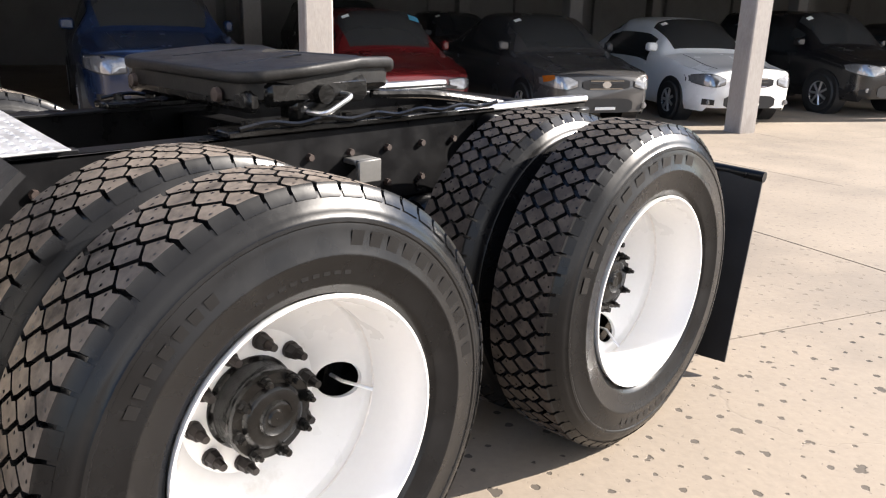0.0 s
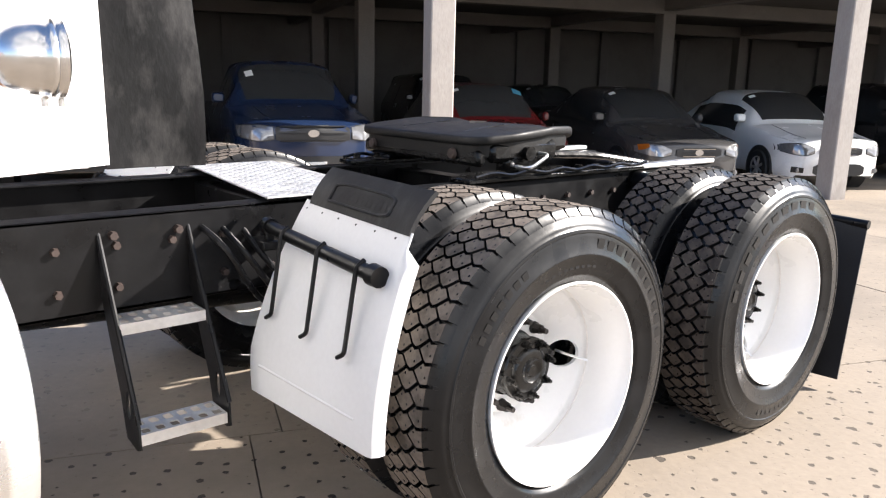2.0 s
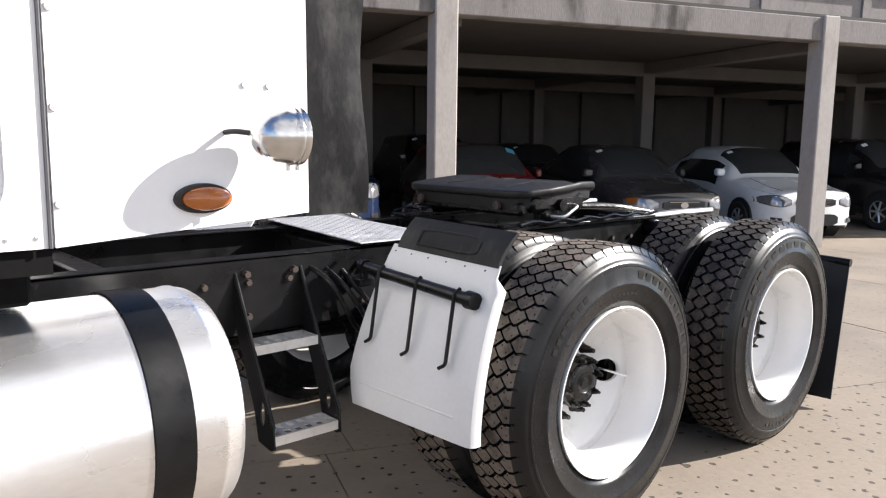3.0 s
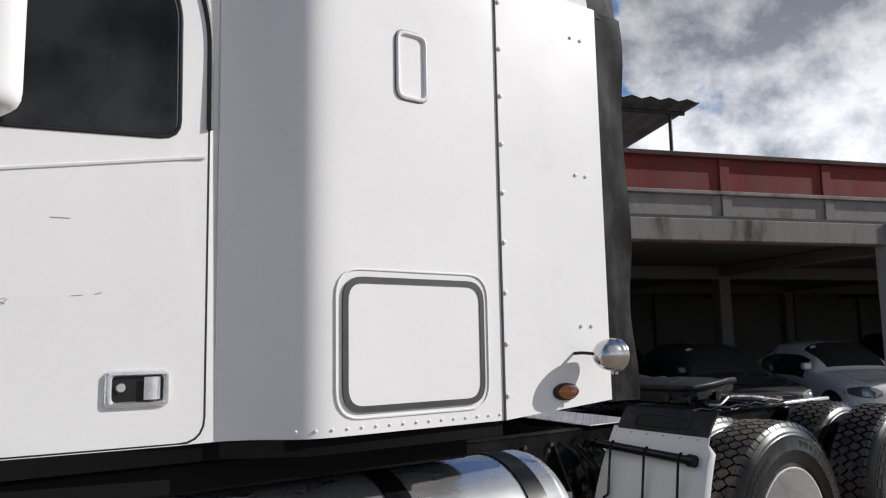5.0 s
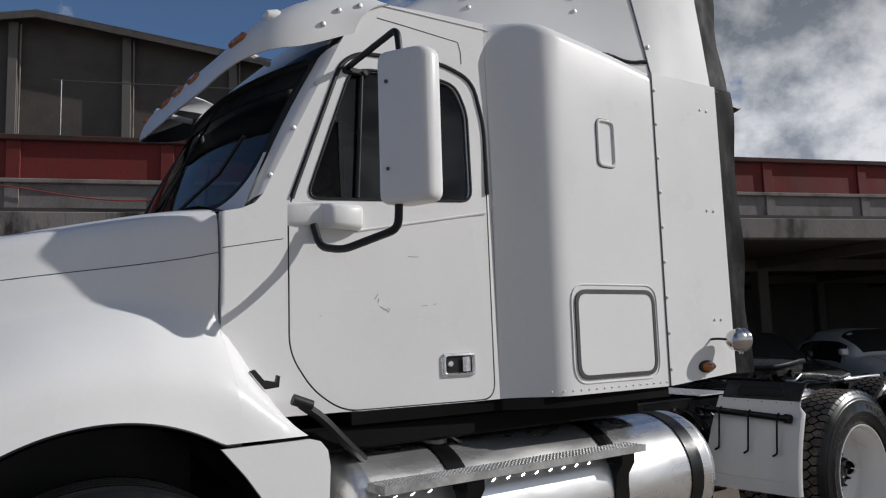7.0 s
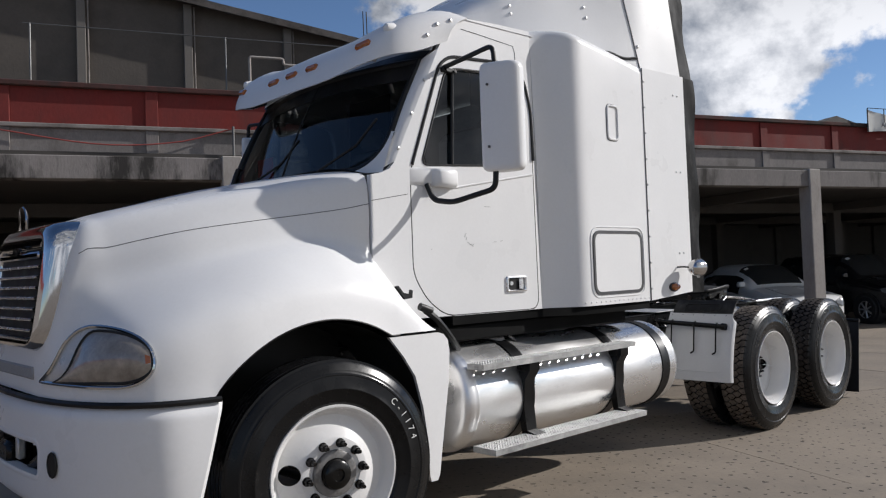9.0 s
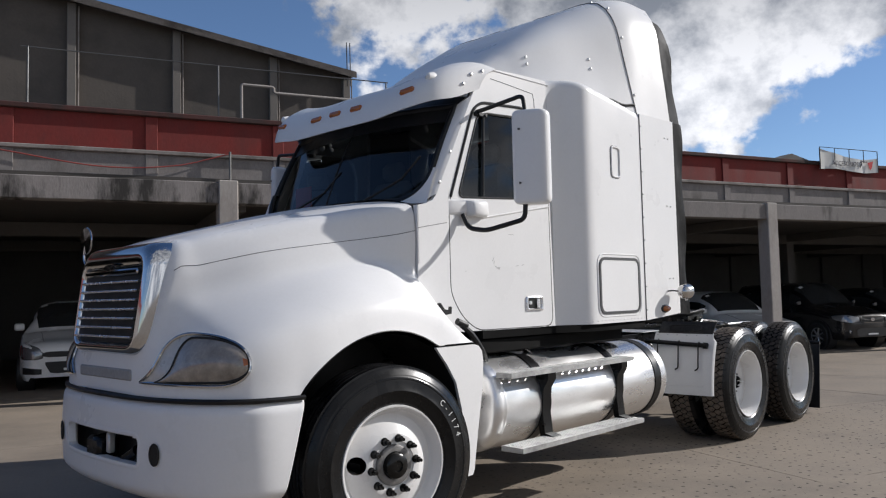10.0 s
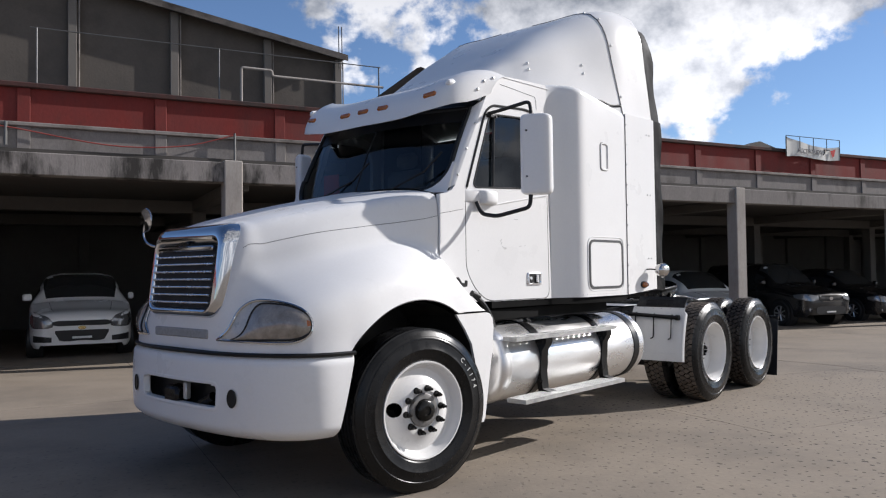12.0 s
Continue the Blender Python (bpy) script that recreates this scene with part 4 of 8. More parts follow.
def wheel(x, y, outward, kind, hole=0.35, label="", steer=0.0):
    """outward: -1 on the near side of the truck, 1 on the far side. kind: drive_outer, drive_inner or steer."""
    turn = 0 if outward < 0 else 180
    m = pose(x, y, HUB_Z, 0, 0, turn + steer)
    deep = 0.095 if kind == "drive_outer" else 0.10
    b = B()
    if kind == "drive_outer":
        b.free()
        b = rim_dish(deep, (hole, hole + math.pi))
    elif kind == "steer":
        lathe(b, [(0.308, -0.10), (0.322, -0.122), (0.319, -0.129), (0.310, -0.128), (0.302, -0.115), (0.290, -0.085), (0.279, -0.066), (0.268, -0.062)], 72)
        rise = lambda r: -0.062 - 0.050 * max(0.0, min(1.0, (0.268 - r) / 0.10))
        fill(b, circle(0, 0, 0.268, 72), [circle(0, 0, 0.168, 60), *[circle(0.216 * math.cos(a), 0.216 * math.sin(a), 0.047, 20) for a in (hole,)]],
             put=lambda p, q: (p, rise(math.hypot(p, q)), q))
        lathe(b, [(0.168, rise(0.168)), (0.160, -0.114), (0.132, -0.114), (0.128, -0.108), (0.10, -0.104)], 60)
        lathe(b, [(0.282, -0.05), (0.282, 0.12), (0.31, 0.128)], 48)
    else:
        lathe(b, [(0.318, -0.126), (0.312, -0.12), (0.285, -0.06), (0.279, 0.05), (0.255, 0.09), (0.08, 0.09)], 48)
    w = part("wheel", b, WHITE_STEEL, truck, label or "white painted steel truck wheel")
    w.matrix_basis = m
    if kind == "steer":
        if "steer" not in meshes:
            meshes["steer"] = part("tyre", steer_tyre_meshes(), RUBBER, w, "shiny black ribbed steer tyre")
        else:
            share("tyre", meshes["steer"], w)
        b = B()
        lathe(b, [(0.110, -0.106), (0.108, -0.122), (0.100, -0.126), (0.074, -0.124), (0.070, -0.116)], 40)
        hub = part("hub", b, HUB_GREY, w, "grey hub ring with a black centre")
        b = B()
        lathe(b, [(0.072, -0.118), (0.066, -0.150), (0.056, -0.158), (0.030, -0.160), (0.026, -0.152), (0.001, -0.152)], 32)
        part("hub_cap", b, GREASE, hub, "black greasy hub cap")
        for k in range(10):
            bb = B()
            nuts(bb, 0.1425, 10, -0.112, -0.172, 0.020, 0.1, skip=[i for i in range(10) if i != k])
            part("wheel_nut", bb, GREASE, w)
    else:
        if "drive" not in meshes:
            t1, t2, t3 = drive_tyre_meshes()
            meshes["drive"] = part("tyre", t1, RUBBER, w, "black drive tyre with glossy sidewall")
            meshes["tread"] = part("tread", t2, TREAD, w, "dusty worn block tread", 25)
            meshes["flank"] = part("tread_flank", t3, RUBBER, w, "black flanks of the tread blocks", 25)
            tagged(meshes["flank"], kind="stuff")
            tagged(meshes["tread"], kind="stuff")
        else:
            share("tyre", meshes["drive"], w)
            kinds = ("tread", "flank")
            if x > 5.0:
                kinds = ("dark_tread", "dark_flank")
            if kinds[0] not in meshes:
                t1, t2, t3 = drive_tyre_meshes(0.415, 0.0062, 0.0062)
                t1.free()
                meshes[kinds[0]] = part("tread", t2, TREAD_SHADED, w, "dark worn block tread", 25)
                meshes[kinds[1]] = part("tread_flank", t3, RUBBER, w, "black flanks of the tread blocks", 25)
                tagged(meshes[kinds[0]], kind="stuff")
                tagged(meshes[kinds[1]], kind="stuff")
            else:
                tagged(share("tread", meshes[kinds[0]], w), kind="stuff")
                tagged(share("tread_flank", meshes[kinds[1]], w), kind="stuff")
        if kind == "drive_outer":
            b = B()
            valve_stem(b, deep - 0.028, hole)
            part("valve_stem", b, ALU, w)
            deep += SEAT
            b = B()
            drive_hub(b, deep)
            hub = part("hub", b, GREASE, w, "greasy black hub with bolts")
            for k in range(8):
                bb = B()
                nuts(bb, 0.089, 8, deep - 0.088, deep - 0.118, 0.0125, 0.2, skip=[i for i in range(8) if i != k])
                part("hub_bolt", bb, GREASE, hub)
            for k in range(10):
                bb = B()
                nuts(bb, 0.1425, 10, deep - 0.002, deep - 0.060, 0.0185, 0.1, skip=[i for i in range(10) if i != k])
                part("wheel_nut", bb, NUT, w)
            b = B()
            lathe(b, [(0.2795, 0.02), (0.2765, 0.025), (0.2780, 0.031)], 72)
            part("rim_seam", b, RIM_RUST, w)
    return w


SPREAD_OUT, SPREAD_IN = 1.125, 0.785
near_wheels = []
for i, x in enumerate(AXLES):
    for s in (-1, 1):
        o = wheel(x, s * SPREAD_OUT, s, "drive_outer", (-0.04, -1.25)[i])
        wheel(x, s * SPREAD_IN, -s, "drive_inner")
        if s < 0:
            near_wheels.append(o)
front_near = wheel(0, -1.07, -1, "steer", 3.05, "", -10.0)
wheel(0, 1.07, 1, "steer", 0.4, "", -10.0)
# moulded marks on the sidewalls, chalk mark on the steer tyre
b = B()
arc_bars(b, 0.410, 0.446, 80, 8, 11, -0.1405)
arc_bars(b, 0.412, 0.436, 152, 118, 7, -0.1408)
arc_bars(b, 0.358, 0.368, 112, 76, 9, -0.1385)
tagged(part("sidewall_mark", b, RAISED, near_wheels[0]), kind="stuff")
b = B()
arc_bars(b, 0.410, 0.446, 168, 70, 10, -0.1405)
arc_bars(b, 0.415, 0.440, -70, -110, 8, -0.1405)
tagged(part("sidewall_mark", b, RAISED, near_wheels[1]), kind="stuff")
for k, ch in enumerate("C-1174"):
    a = radians(44 - 5.6 * k)
    lettering("chalk_mark", ch, 0.046, CHALK, pose(0.435 * math.cos(a), -0.1425, 0.435 * math.sin(a), 90, 0, 0) @ pose(0, 0, 0, 0, 0, math.degrees(a) - 90), front_near, 0.0008)

# ---- frame, axles and gear under the truck ----
for s in (-1, 1):
    b = B()
    y0, y1 = (s * 0.43, s * 0.345)
    lo, hi = 0.71, 0.985
    box(b, -0.75, 6.60, min(y0, y0 - s * 0.010), max(y0, y0 - s * 0.010), lo, hi, 0.002)
    for z in (lo, hi - 0.010):
        box(b, -0.75, 6.60, min(y0, y1), max(y0, y1), z, z + 0.010, 0.002)
    part("frame_rail", b, BLACK, truck, "glossy black painted chassis rail")
    b = B()
    for x in [3.2 + 0.16 * k for k in range(21)]:
        for z in (0.78, 0.90):
            if random.random() < 0.8:
                cyl(b, (x, s * 0.43, z), (x, s * 0.446, z), 0.0135, 0.011, 6)
    tagged(part("rail_bolts", b, RUST, truck, "rusty bolt heads along the rail"), kind="stuff")
for x in (-0.4, 0.9, 2.0, 3.1, 4.15, 5.19, 6.5):
    b = B()
    box(b, x - 0.05, x + 0.05, -0.42, 0.42, 0.74, 0.95, 0.008)
    part("crossmember", b, BLACK, truck)
for x in AXLES:
    b = B()
    cyl(b, (x, -0.95, HUB_Z), (x, 0.95, HUB_Z), 0.075, None, 20)
    lathe(b, [(0.001, -0.22), (0.12, -0.2), (0.21, -0.12), (0.24, 0.0), (0.21, 0.12), (0.12, 0.2), (0.001, 0.22)], 24, "x", (x, 0.05, HUB_Z))
    part("drive_axle", b, GREASE, truck)
    for s in (-1, 1):
        b = B()
        box(b, x - 0.45, x + 0.45, s * 0.50 - 0.04, s * 0.50 + 0.04, HUB_Z + 0.09, HUB_Z + 0.13, 0.01)
        lathe(b, [(0.001, 0.0), (0.13, 0.0), (0.15, 0.05), (0.14, 0.12), (0.12, 0.15), (0.001, 0.15)], 24, "z", (x + 0.32, s * 0.50, HUB_Z + 0.13))
        part("air_spring", b, MATT_BLACK, truck)
        b = B()
        tube(b, [(x + 0.08, s * 0.46, 0.93), (x + 0.02, s * 0.56, 0.50)], 0.035, 12)
        cyl(b, (x + 0.08, s * 0.44, 0.93), (x + 0.08, s * 0.52, 0.93), 0.05, None, 14)
        part("shock_absorber", b, BLACK, truck)
        b = B()
        lathe(b, [(0.001, -0.09), (0.085, -0.09), (0.095, -0.05), (0.095, 0.02), (0.075, 0.06), (0.06, 0.09), (0.001, 0.09)], 20, "x", (x - 0.22, s * 0.46, 0.62))
        part("brake_chamber", b, BLACK, truck)
b = B()
cyl(b, (0, -0.95, 0.47), (0, 0.95, 0.47), 0.06, None, 16)
part("front_axle", b, GREASE, truck)
for s in (-1, 1):
    b = B()
    for k in range(3):
        box(b, -0.72 + 0.12 * k, 0.72 - 0.12 * k, s * 0.44 - 0.045, s * 0.44 + 0.045, 0.60 - 0.022 * k, 0.62 - 0.022 * k, 0.004)
    part("leaf_spring", b, BLACK, truck)
b = B()
cyl(b, (2.2, 0.0, 0.68), (4.3, 0.0, 0.58), 0.06, None, 16)
cyl(b, (4.75, 0.05, 0.55), (5.6, 0.05, 0.53), 0.05, None, 16)
part("drive_shaft", b, GREASE, truck)
b = B()
box(b, -0.6, 1.0, -0.33, 0.33, 0.62, 1.45, 0.08)
box(b, 1.0, 2.2, -0.26, 0.26, 0.55, 0.98, 0.08)
part("engine_and_gearbox", b, GREASE, truck)
for s, x in ((-1, 4.9), (1, 4.9), (-1, 4.3), (1, 4.3), (1, 5.3)):
    b = B()
    cyl(b, (x, s * 0.28, 0.60), (x + 0.5, s * 0.28, 0.60), 0.11, None, 20)
    part("air_tank", b, BLACK, truck)
# grey bracket and hose fittings on the near rail
b = B()
box(b, 5.25, 5.345, -0.515, -0.495, 0.81, 0.885, 0.004)
box(b, 5.25, 5.345, -0.495, -0.432, 0.868, 0.885, 0.004)
part("walking_beam_bracket", b, PIPE_GREY, truck, "grey painted bracket on the chassis rail")
for k in range(4):
    b = B()
    x0 = 3.76 + 0.07 * k
    tube(b, smooth_line([(x0, -0.36, 0.95), (x0 + 0.04, -0.52, 0.88 - 0.03 * (k % 3)), (x0 + 0.16, -0.50, 0.70), (x0 + 0.30, -0.40, 0.62 + 0.04 * (k % 2))], 12), 0.010, 8)
    part("air_hose", b, BLACK, truck)

# light deck plate between the rails
DX0, DX1, DY0, DY1, DZ = 4.05, 4.46, -0.455, 0.53, 1.004


def deck_plate(x0, x1, y0, y1, z):
    bb = B()
    box(bb, x0, x1, y0, y1, z - 0.006, z, 0.002)
    nx, ny = int((x1 - x0) / 0.032), int((y1 - y0) / 0.032)
    for i in range(nx):
        for j in range(ny):
            t = radians(45 if (i + j) % 2 else -45)
            cx, cy = x0 + 0.02 + 0.032 * i, y0 + 0.02 + 0.032 * j
            c, s = math.cos(t), math.sin(t)
            pts = [(0.014, 0), (0, 0.005), (-0.014, 0), (0, -0.005)]
            lo = [bb.verts.new((cx + a * c - d * s, cy + a * s + d * c, z)) for a, d in pts]
            top = bb.verts.new((cx, cy, z + 0.003))
            for k in range(4):
                bb.faces.new((lo[k], lo[(k + 1) % 4], top))
    # it lies slightly askew over the rails
    for v in bb.verts:
        v.co.x += (0.15 - 0.09 * (v.co.x - x0)) * v.co.y
    return part("deck_plate", bb, ALU_PLATE, truck, "worn raised-pattern aluminium deck plate", 0)


deck_plate(DX0, DX1, DY0, DY1, DZ)
for y in (DY0 + 0.05, DY1 - 0.05):
    b = B()
    box(b, DX0 + 0.02, DX1 - 0.02, y - 0.02, y + 0.02, DZ - 0.06, DZ - 0.007, 0.004)
    part("deck_bracket", b, BLACK, truck)

# ---- fifth wheel ----
FW_X, FW_Z = 4.91, 1.178
FW_S = 0.62
b = B()
outline = [(0.0, -0.36), (0.06, -0.43), (0.30, -0.46), (0.62, -0.45), (0.98, -0.38), (1.05, -0.32), (1.03, -0.20), (0.60, -0.05), (0.52, 0.0), (0.60, 0.05), (1.03, 0.20), (1.05, 0.32), (0.98, 0.38), (0.62, 0.45), (0.30, 0.46), (0.06, 0.43), (0.0, 0.36)]
outline = [(p.x, p.y) for p in rounded([(a, c, 0) for a, c in outline], 0.05, 3, True)]
tilt = lambda a: FW_Z - 0.015 + 0.055 * a - (0.05 * ((a - 0.75) / 0.30) ** 2 if a > 0.75 else 0.0)
steps = [(0.90, -0.095), (0.945, -0.085), (0.950, -0.038), (0.985, -0.036), (1.0, -0.028), (1.0, -0.010), (0.994, -0.003), (0.980, 0.0)]
rings_ = [[b.verts.new((FW_X + (0.5 + (a - 0.5) * k) * FW_S, c * k, tilt(a) + dz)) for a, c in outline] for k, dz in steps]
for lo_, hi_ in zip(rings_, rings_[1:]):
    for k in range(len(outline)):
        k2 = (k + 1) % len(outline)
        b.faces.new((lo_[k], lo_[k2], hi_[k2], hi_[k]))
b.faces.new(rings_[-1])
b.faces.new(list(reversed(rings_[0])))
fw = part("fifth_wheel", b, PLATE_BLACK, truck, "greasy black fifth wheel coupling plate", 50)
for y0, y1 in ((-0.43, -0.37), (0.37, 0.43)):
    b = B()
    box(b, FW_X + 0.07, FW_X + 0.46, y0, y1, FW_Z - 0.12, FW_Z - 0.035, 0.02)
    part("skirt", b, GREASE, fw)
for y, bend in ((-0.24, 0.05), (0.22, -0.05)):
    b = B()
    tube(b, [(FW_X + a * FW_S, y + bend * math.sin(a * 3.0), tilt(a) - 0.001) for a in [0.16 + 0.06 * k for k in range(8)]], 0.0035, 6)
    part("worn_ridge", b, GREASE, fw)
b = B()
box(b, FW_X + 0.02, FW_X + 0.07, -0.40, 0.40, FW_Z - 0.135, FW_Z - 0.07, 0.015)
part("front_skirt", b, GREASE, fw)
for y in (-0.26, 0.30):
    b = B()
    lathe(b, [(0.001, -0.012), (0.020, -0.010), (0.024, 0.004)], 14, "x", (FW_X + 0.003, y, FW_Z - 0.09))
    part("worn_boss", b, RUST, fw, "rusty worn boss")
for s in (-1, 1):
    b = B()
    box(b, FW_X + 0.16, FW_X + 0.36, s * 0.38 - 0.04, s * 0.38 + 0.04, 1.0, FW_Z - 0.07, 0.02)
    cyl(b, (FW_X + 0.26, s * 0.33, FW_Z - 0.085), (FW_X + 0.26, s * 0.46, FW_Z - 0.085), 0.03, None, 12)
    part("pivot_bracket", b, GREASE, fw)
    b = B()
    box(b, FW_X - 0.08, FW_X + 1.05, s * 0.40 - 0.06, s * 0.40 + 0.06, 0.986, 1.006, 0.004)
    for k in range(9):
        cyl(b, (FW_X + 0.0 + 0.12 * k, s * 0.43, 1.006), (FW_X + 0.0 + 0.12 * k, s * 0.43, 1.028), 0.018, None, 6)
    tube(b, smooth_line([(FW_X - 0.05 + 0.1 * k, s * 0.465, 1.012 + 0.012 * (k % 2)) for k in range(12)], 44), 0.008, 6)
    part("slide_rail", b, GREASE, fw)
b = B()
tube(b, rounded([(5.12, -0.40, 1.04), (5.15, -0.48, 1.035), (5.26, -0.48, 1.088), (5.24, -0.36, 1.09)], 0.03), 0.008, 8)
part("release_handle", b, ALU, fw, "bare steel release handle")
b = B()
tube(b, smooth_line([(5.50, -0.28, 1.06), (5.75, -0.33, 1.05), (6.1, -0.37, 1.0)], 8), 0.016, 8)
part("guide_ramp", b, GREASE, fw)
b = B()
box(b, 5.75, 6.58, -0.46, -0.40, 0.988, 1.012, 0.006)
part("rail_cap", b, ALU, truck, "shiny worn strip on the rear rail")
b = B()
box(b, 5.75, 6.58, 0.40, 0.46, 0.988, 1.012, 0.006)
part("rail_cap", b, ALU, truck, "shiny worn strip on the rear rail")

# ---- quarter fender ahead of the drive wheels, on both sides ----
def quarter_fender(s):
    y_in, y_out = 0.57, 1.18
    fx = 0.044
    n = 14
    def sheet(i, j):
        f, g = i / n, min(j, 10) / 10
        y = y_in + (y_out - y_in) * g
        bow = 0.034 * math.sin(math.pi * f) ** 0.8 if 0 < f < 1 else 0.0
        turn = max(0.0, j - 10) / 4
        bend = 0.022 * math.sin(min(turn * 2, 1.0) * math.pi / 2)
        back = (0.018 * (1 - math.cos(min(turn * 2, 1.0) * math.pi / 2)) + 0.020 * max(0.0, turn - 0.5) * 2) * ease(f, 0.06, 0.14)
        bend *= ease(f, 0.06, 0.14)
        return Vector((4.013 - 0.137 * f - bow + (1 - g) * (0.062 - 0.094 * f) + back, s * (y - 0.022 + bend + (1 - g) * 0.05 * max(0.0, f - 0.8) * 5), 1.002 - 0.56 * f))
    bb = B()
    grid(bb, sheet, n, 14)
    thicken(bb, 0.006)
    q = part("quarter_fender", bb, GREY_PLATE, truck, "bare grey quarter fender plate ahead of the drive wheels")
    bb = B()
    tube(bb, [sheet(12, 0.9 + 8.2 * k / 8) + Vector((-0.004, 0, 0)) for k in range(9)], 0.005, 6)
    part("pressed_rib", bb, GREY_PLATE, q)
    for k in range(6):
        p = sheet(0.6, 0.5 + 1.72 * k)
        bb = B()
        lathe(bb, [(0.001, -0.006), (0.007, -0.004), (0.008, 0.003)], 10, "x", p)
        part("rivet", bb, MATT_BLACK, q)
    bb = B()
    grid(bb, lambda i, j: Vector((3.967 + fx + 0.06 * (1 - j / 6) + 0.030 * i / 6 + 0.045 * (i / 6) ** 2, s * (y_in + 0.01 + 0.01 * i / 6 + (y_out - 0.03 - y_in) * j / 6), 0.992 + 0.105 * i / 6)), 6, 6)
    thicken(bb, 0.012)
    fl = part("rubber_flap", bb, FLAP_RUBBER, q, "black rubber flap with a moulded oval badge")
    bb = B()
    put = lambda a, c: Vector((3.980 + fx - 0.100 * a + 0.030 * c + 0.045 * c * c, s * (y_in + 0.30 + a), 0.992 + 0.105 * c))
    tube(bb, [put(p.x, p.y) for p in rounded([(-0.17, 0.28, 0), (0.17, 0.28, 0), (0.17, 0.78, 0), (-0.17, 0.78, 0), (-0.17, 0.28, 0)], 0.12)], 0.005, 6)
    for k in range(11):
        a = -0.14 + 0.0265 * k
        add(bb, [put(a, 0.40), put(a + 0.019, 0.40), put(a + 0.019, 0.66), put(a, 0.66)], [(0, 1, 2, 3)])
    part("moulded_badge", bb, FLAP_RUBBER, fl)
    bb = B()
    tube(bb, [(3.958, s * 0.50, 0.922), (3.935, s * 1.115, 0.894)], 0.021, 14)
    cyl(bb, (3.959, s * 0.49, 0.923), (3.958, s * 0.52, 0.921), 0.028, 0.028, 14)
    box(bb, 3.925, 3.99, min(s * 0.432, s * 0.53), max(s * 0.432, s * 0.53), 0.85, 0.88, 0.004)
    box(bb, 3.943, 3.973, min(s * 0.495, s * 0.515), max(s * 0.495, s * 0.515), 0.855, 0.925, 0.004)
    cyl(bb, (3.936, s * 1.095, 0.895), (3.9345, s * 1.13, 0.8935), 0.030, 0.028, 14)
    arm = part("support_arm", bb, BLACK, q, "thick black support pipe")
    for k, g in enumerate((0.635, 0.85, 1.05)):
        bb = B()
        x0 = 3.935 - 0.03 * (g - 0.635)
        z0 = 0.916 - 0.045 * (g - 0.635)
        tube(bb, rounded([(x0 + 0.02, s * g, z0 + 0.025), (x0 - 0.005, s * g, z0 + 0.01), (x0 - 0.050, s * (g + 0.01), 0.685), (x0 - 0.052, s * (g - 0.02), 0.668)], 0.012, 4), 0.0065, 8)
        part("hook_rod", bb, BLACK, arm)


quarter_fender(-1)
quarter_fender(1)

# ---- rear flaps ----
for s in (-1, 1):
    b = B()
    grid(b, lambda i, j: Vector((6.735 - 0.185 * (i / 8) - 0.02 * math.sin(j), s * (0.62 + (0.575 + 0.03 * i / 8) * j / 4), 0.75 - 0.73 * i / 8)), 8, 4)
    thicken(b, 0.012)
    fl = part("mud_flap", b, MATT_BLACK, truck, "black rubber mud flap behind the rear wheels")
    b = B()
    tube(b, [(6.60, s * 0.42, 0.80), (6.735, s * 0.60, 0.775), (6.745, s * 1.20, 0.752)], 0.022, 10)
    part("flap_hanger", b, BLACK, fl)
b = B()
box(b, 6.52, 6.62, -0.45, 0.45, 0.72, 0.96, 0.01)
part("rear_crossmember", b, BLACK, truck)
for s in (-1, 1):
    b = B()
    cyl(b, (6.62, s * 0.30, 0.80), (6.66, s * 0.30, 0.80), 0.055, None, 20)
    part("tail_lamp", b, mat("red_lens", (0.35, 0.01, 0.01), 0.2, vary=0.1), truck)

# ---- fuel tanks with their steps, and the small ladder behind ----
def tread_step(name, x0, x1, y0, y1, z, parent, cell=0.052, label=""):
    """A perforated aluminium step: rails and cross strips with open holes between, and a folded front lip."""
    bb = B()
    nx, ny = int((x1 - x0) / cell), max(2, int((y1 - y0) / 0.045))
    cx, cy = (x1 - x0) / nx, (y1 - y0) / ny
    holes = [rrect(x0 + cx * (i + 0.2), x0 + cx * (i + 0.8), y0 + cy * (j + 0.2), y0 + cy * (j + 0.8), 0.006, 2) for i in range(nx) for j in range(ny)]
    folded_plate(bb, x0, x1, y0, y1, z, holes, 0.032)
    return part(name, bb, ALU_PLATE, parent, label or "perforated aluminium tread step", 0)


def folded_plate(bb, x0, x1, y0, y1, z, holes, lip=0.055):
    """A plate with holes, its four edges folded down."""
    fill(bb, [(x0, y0), (x1, y0), (x1, y1), (x0, y1)], holes, put=lambda a, c: (a, c, z))
    bb.verts.ensure_lookup_table()
    rim = [min(bb.verts, key=lambda v: (v.co - Vector((x, y, z))).length) for x, y in ((x0, y0), (x1, y0), (x1, y1), (x0, y1))]
    low = [bb.verts.new(v.co - Vector((0, 0, lip))) for v in rim]
    for k in range(4):
        bb.faces.new((rim[k], rim[(k + 1) % 4], low[(k + 1) % 4], low[k]))
    bmesh.ops.recalc_face_normals(bb, faces=bb.faces)
    thicken(bb, 0.004)


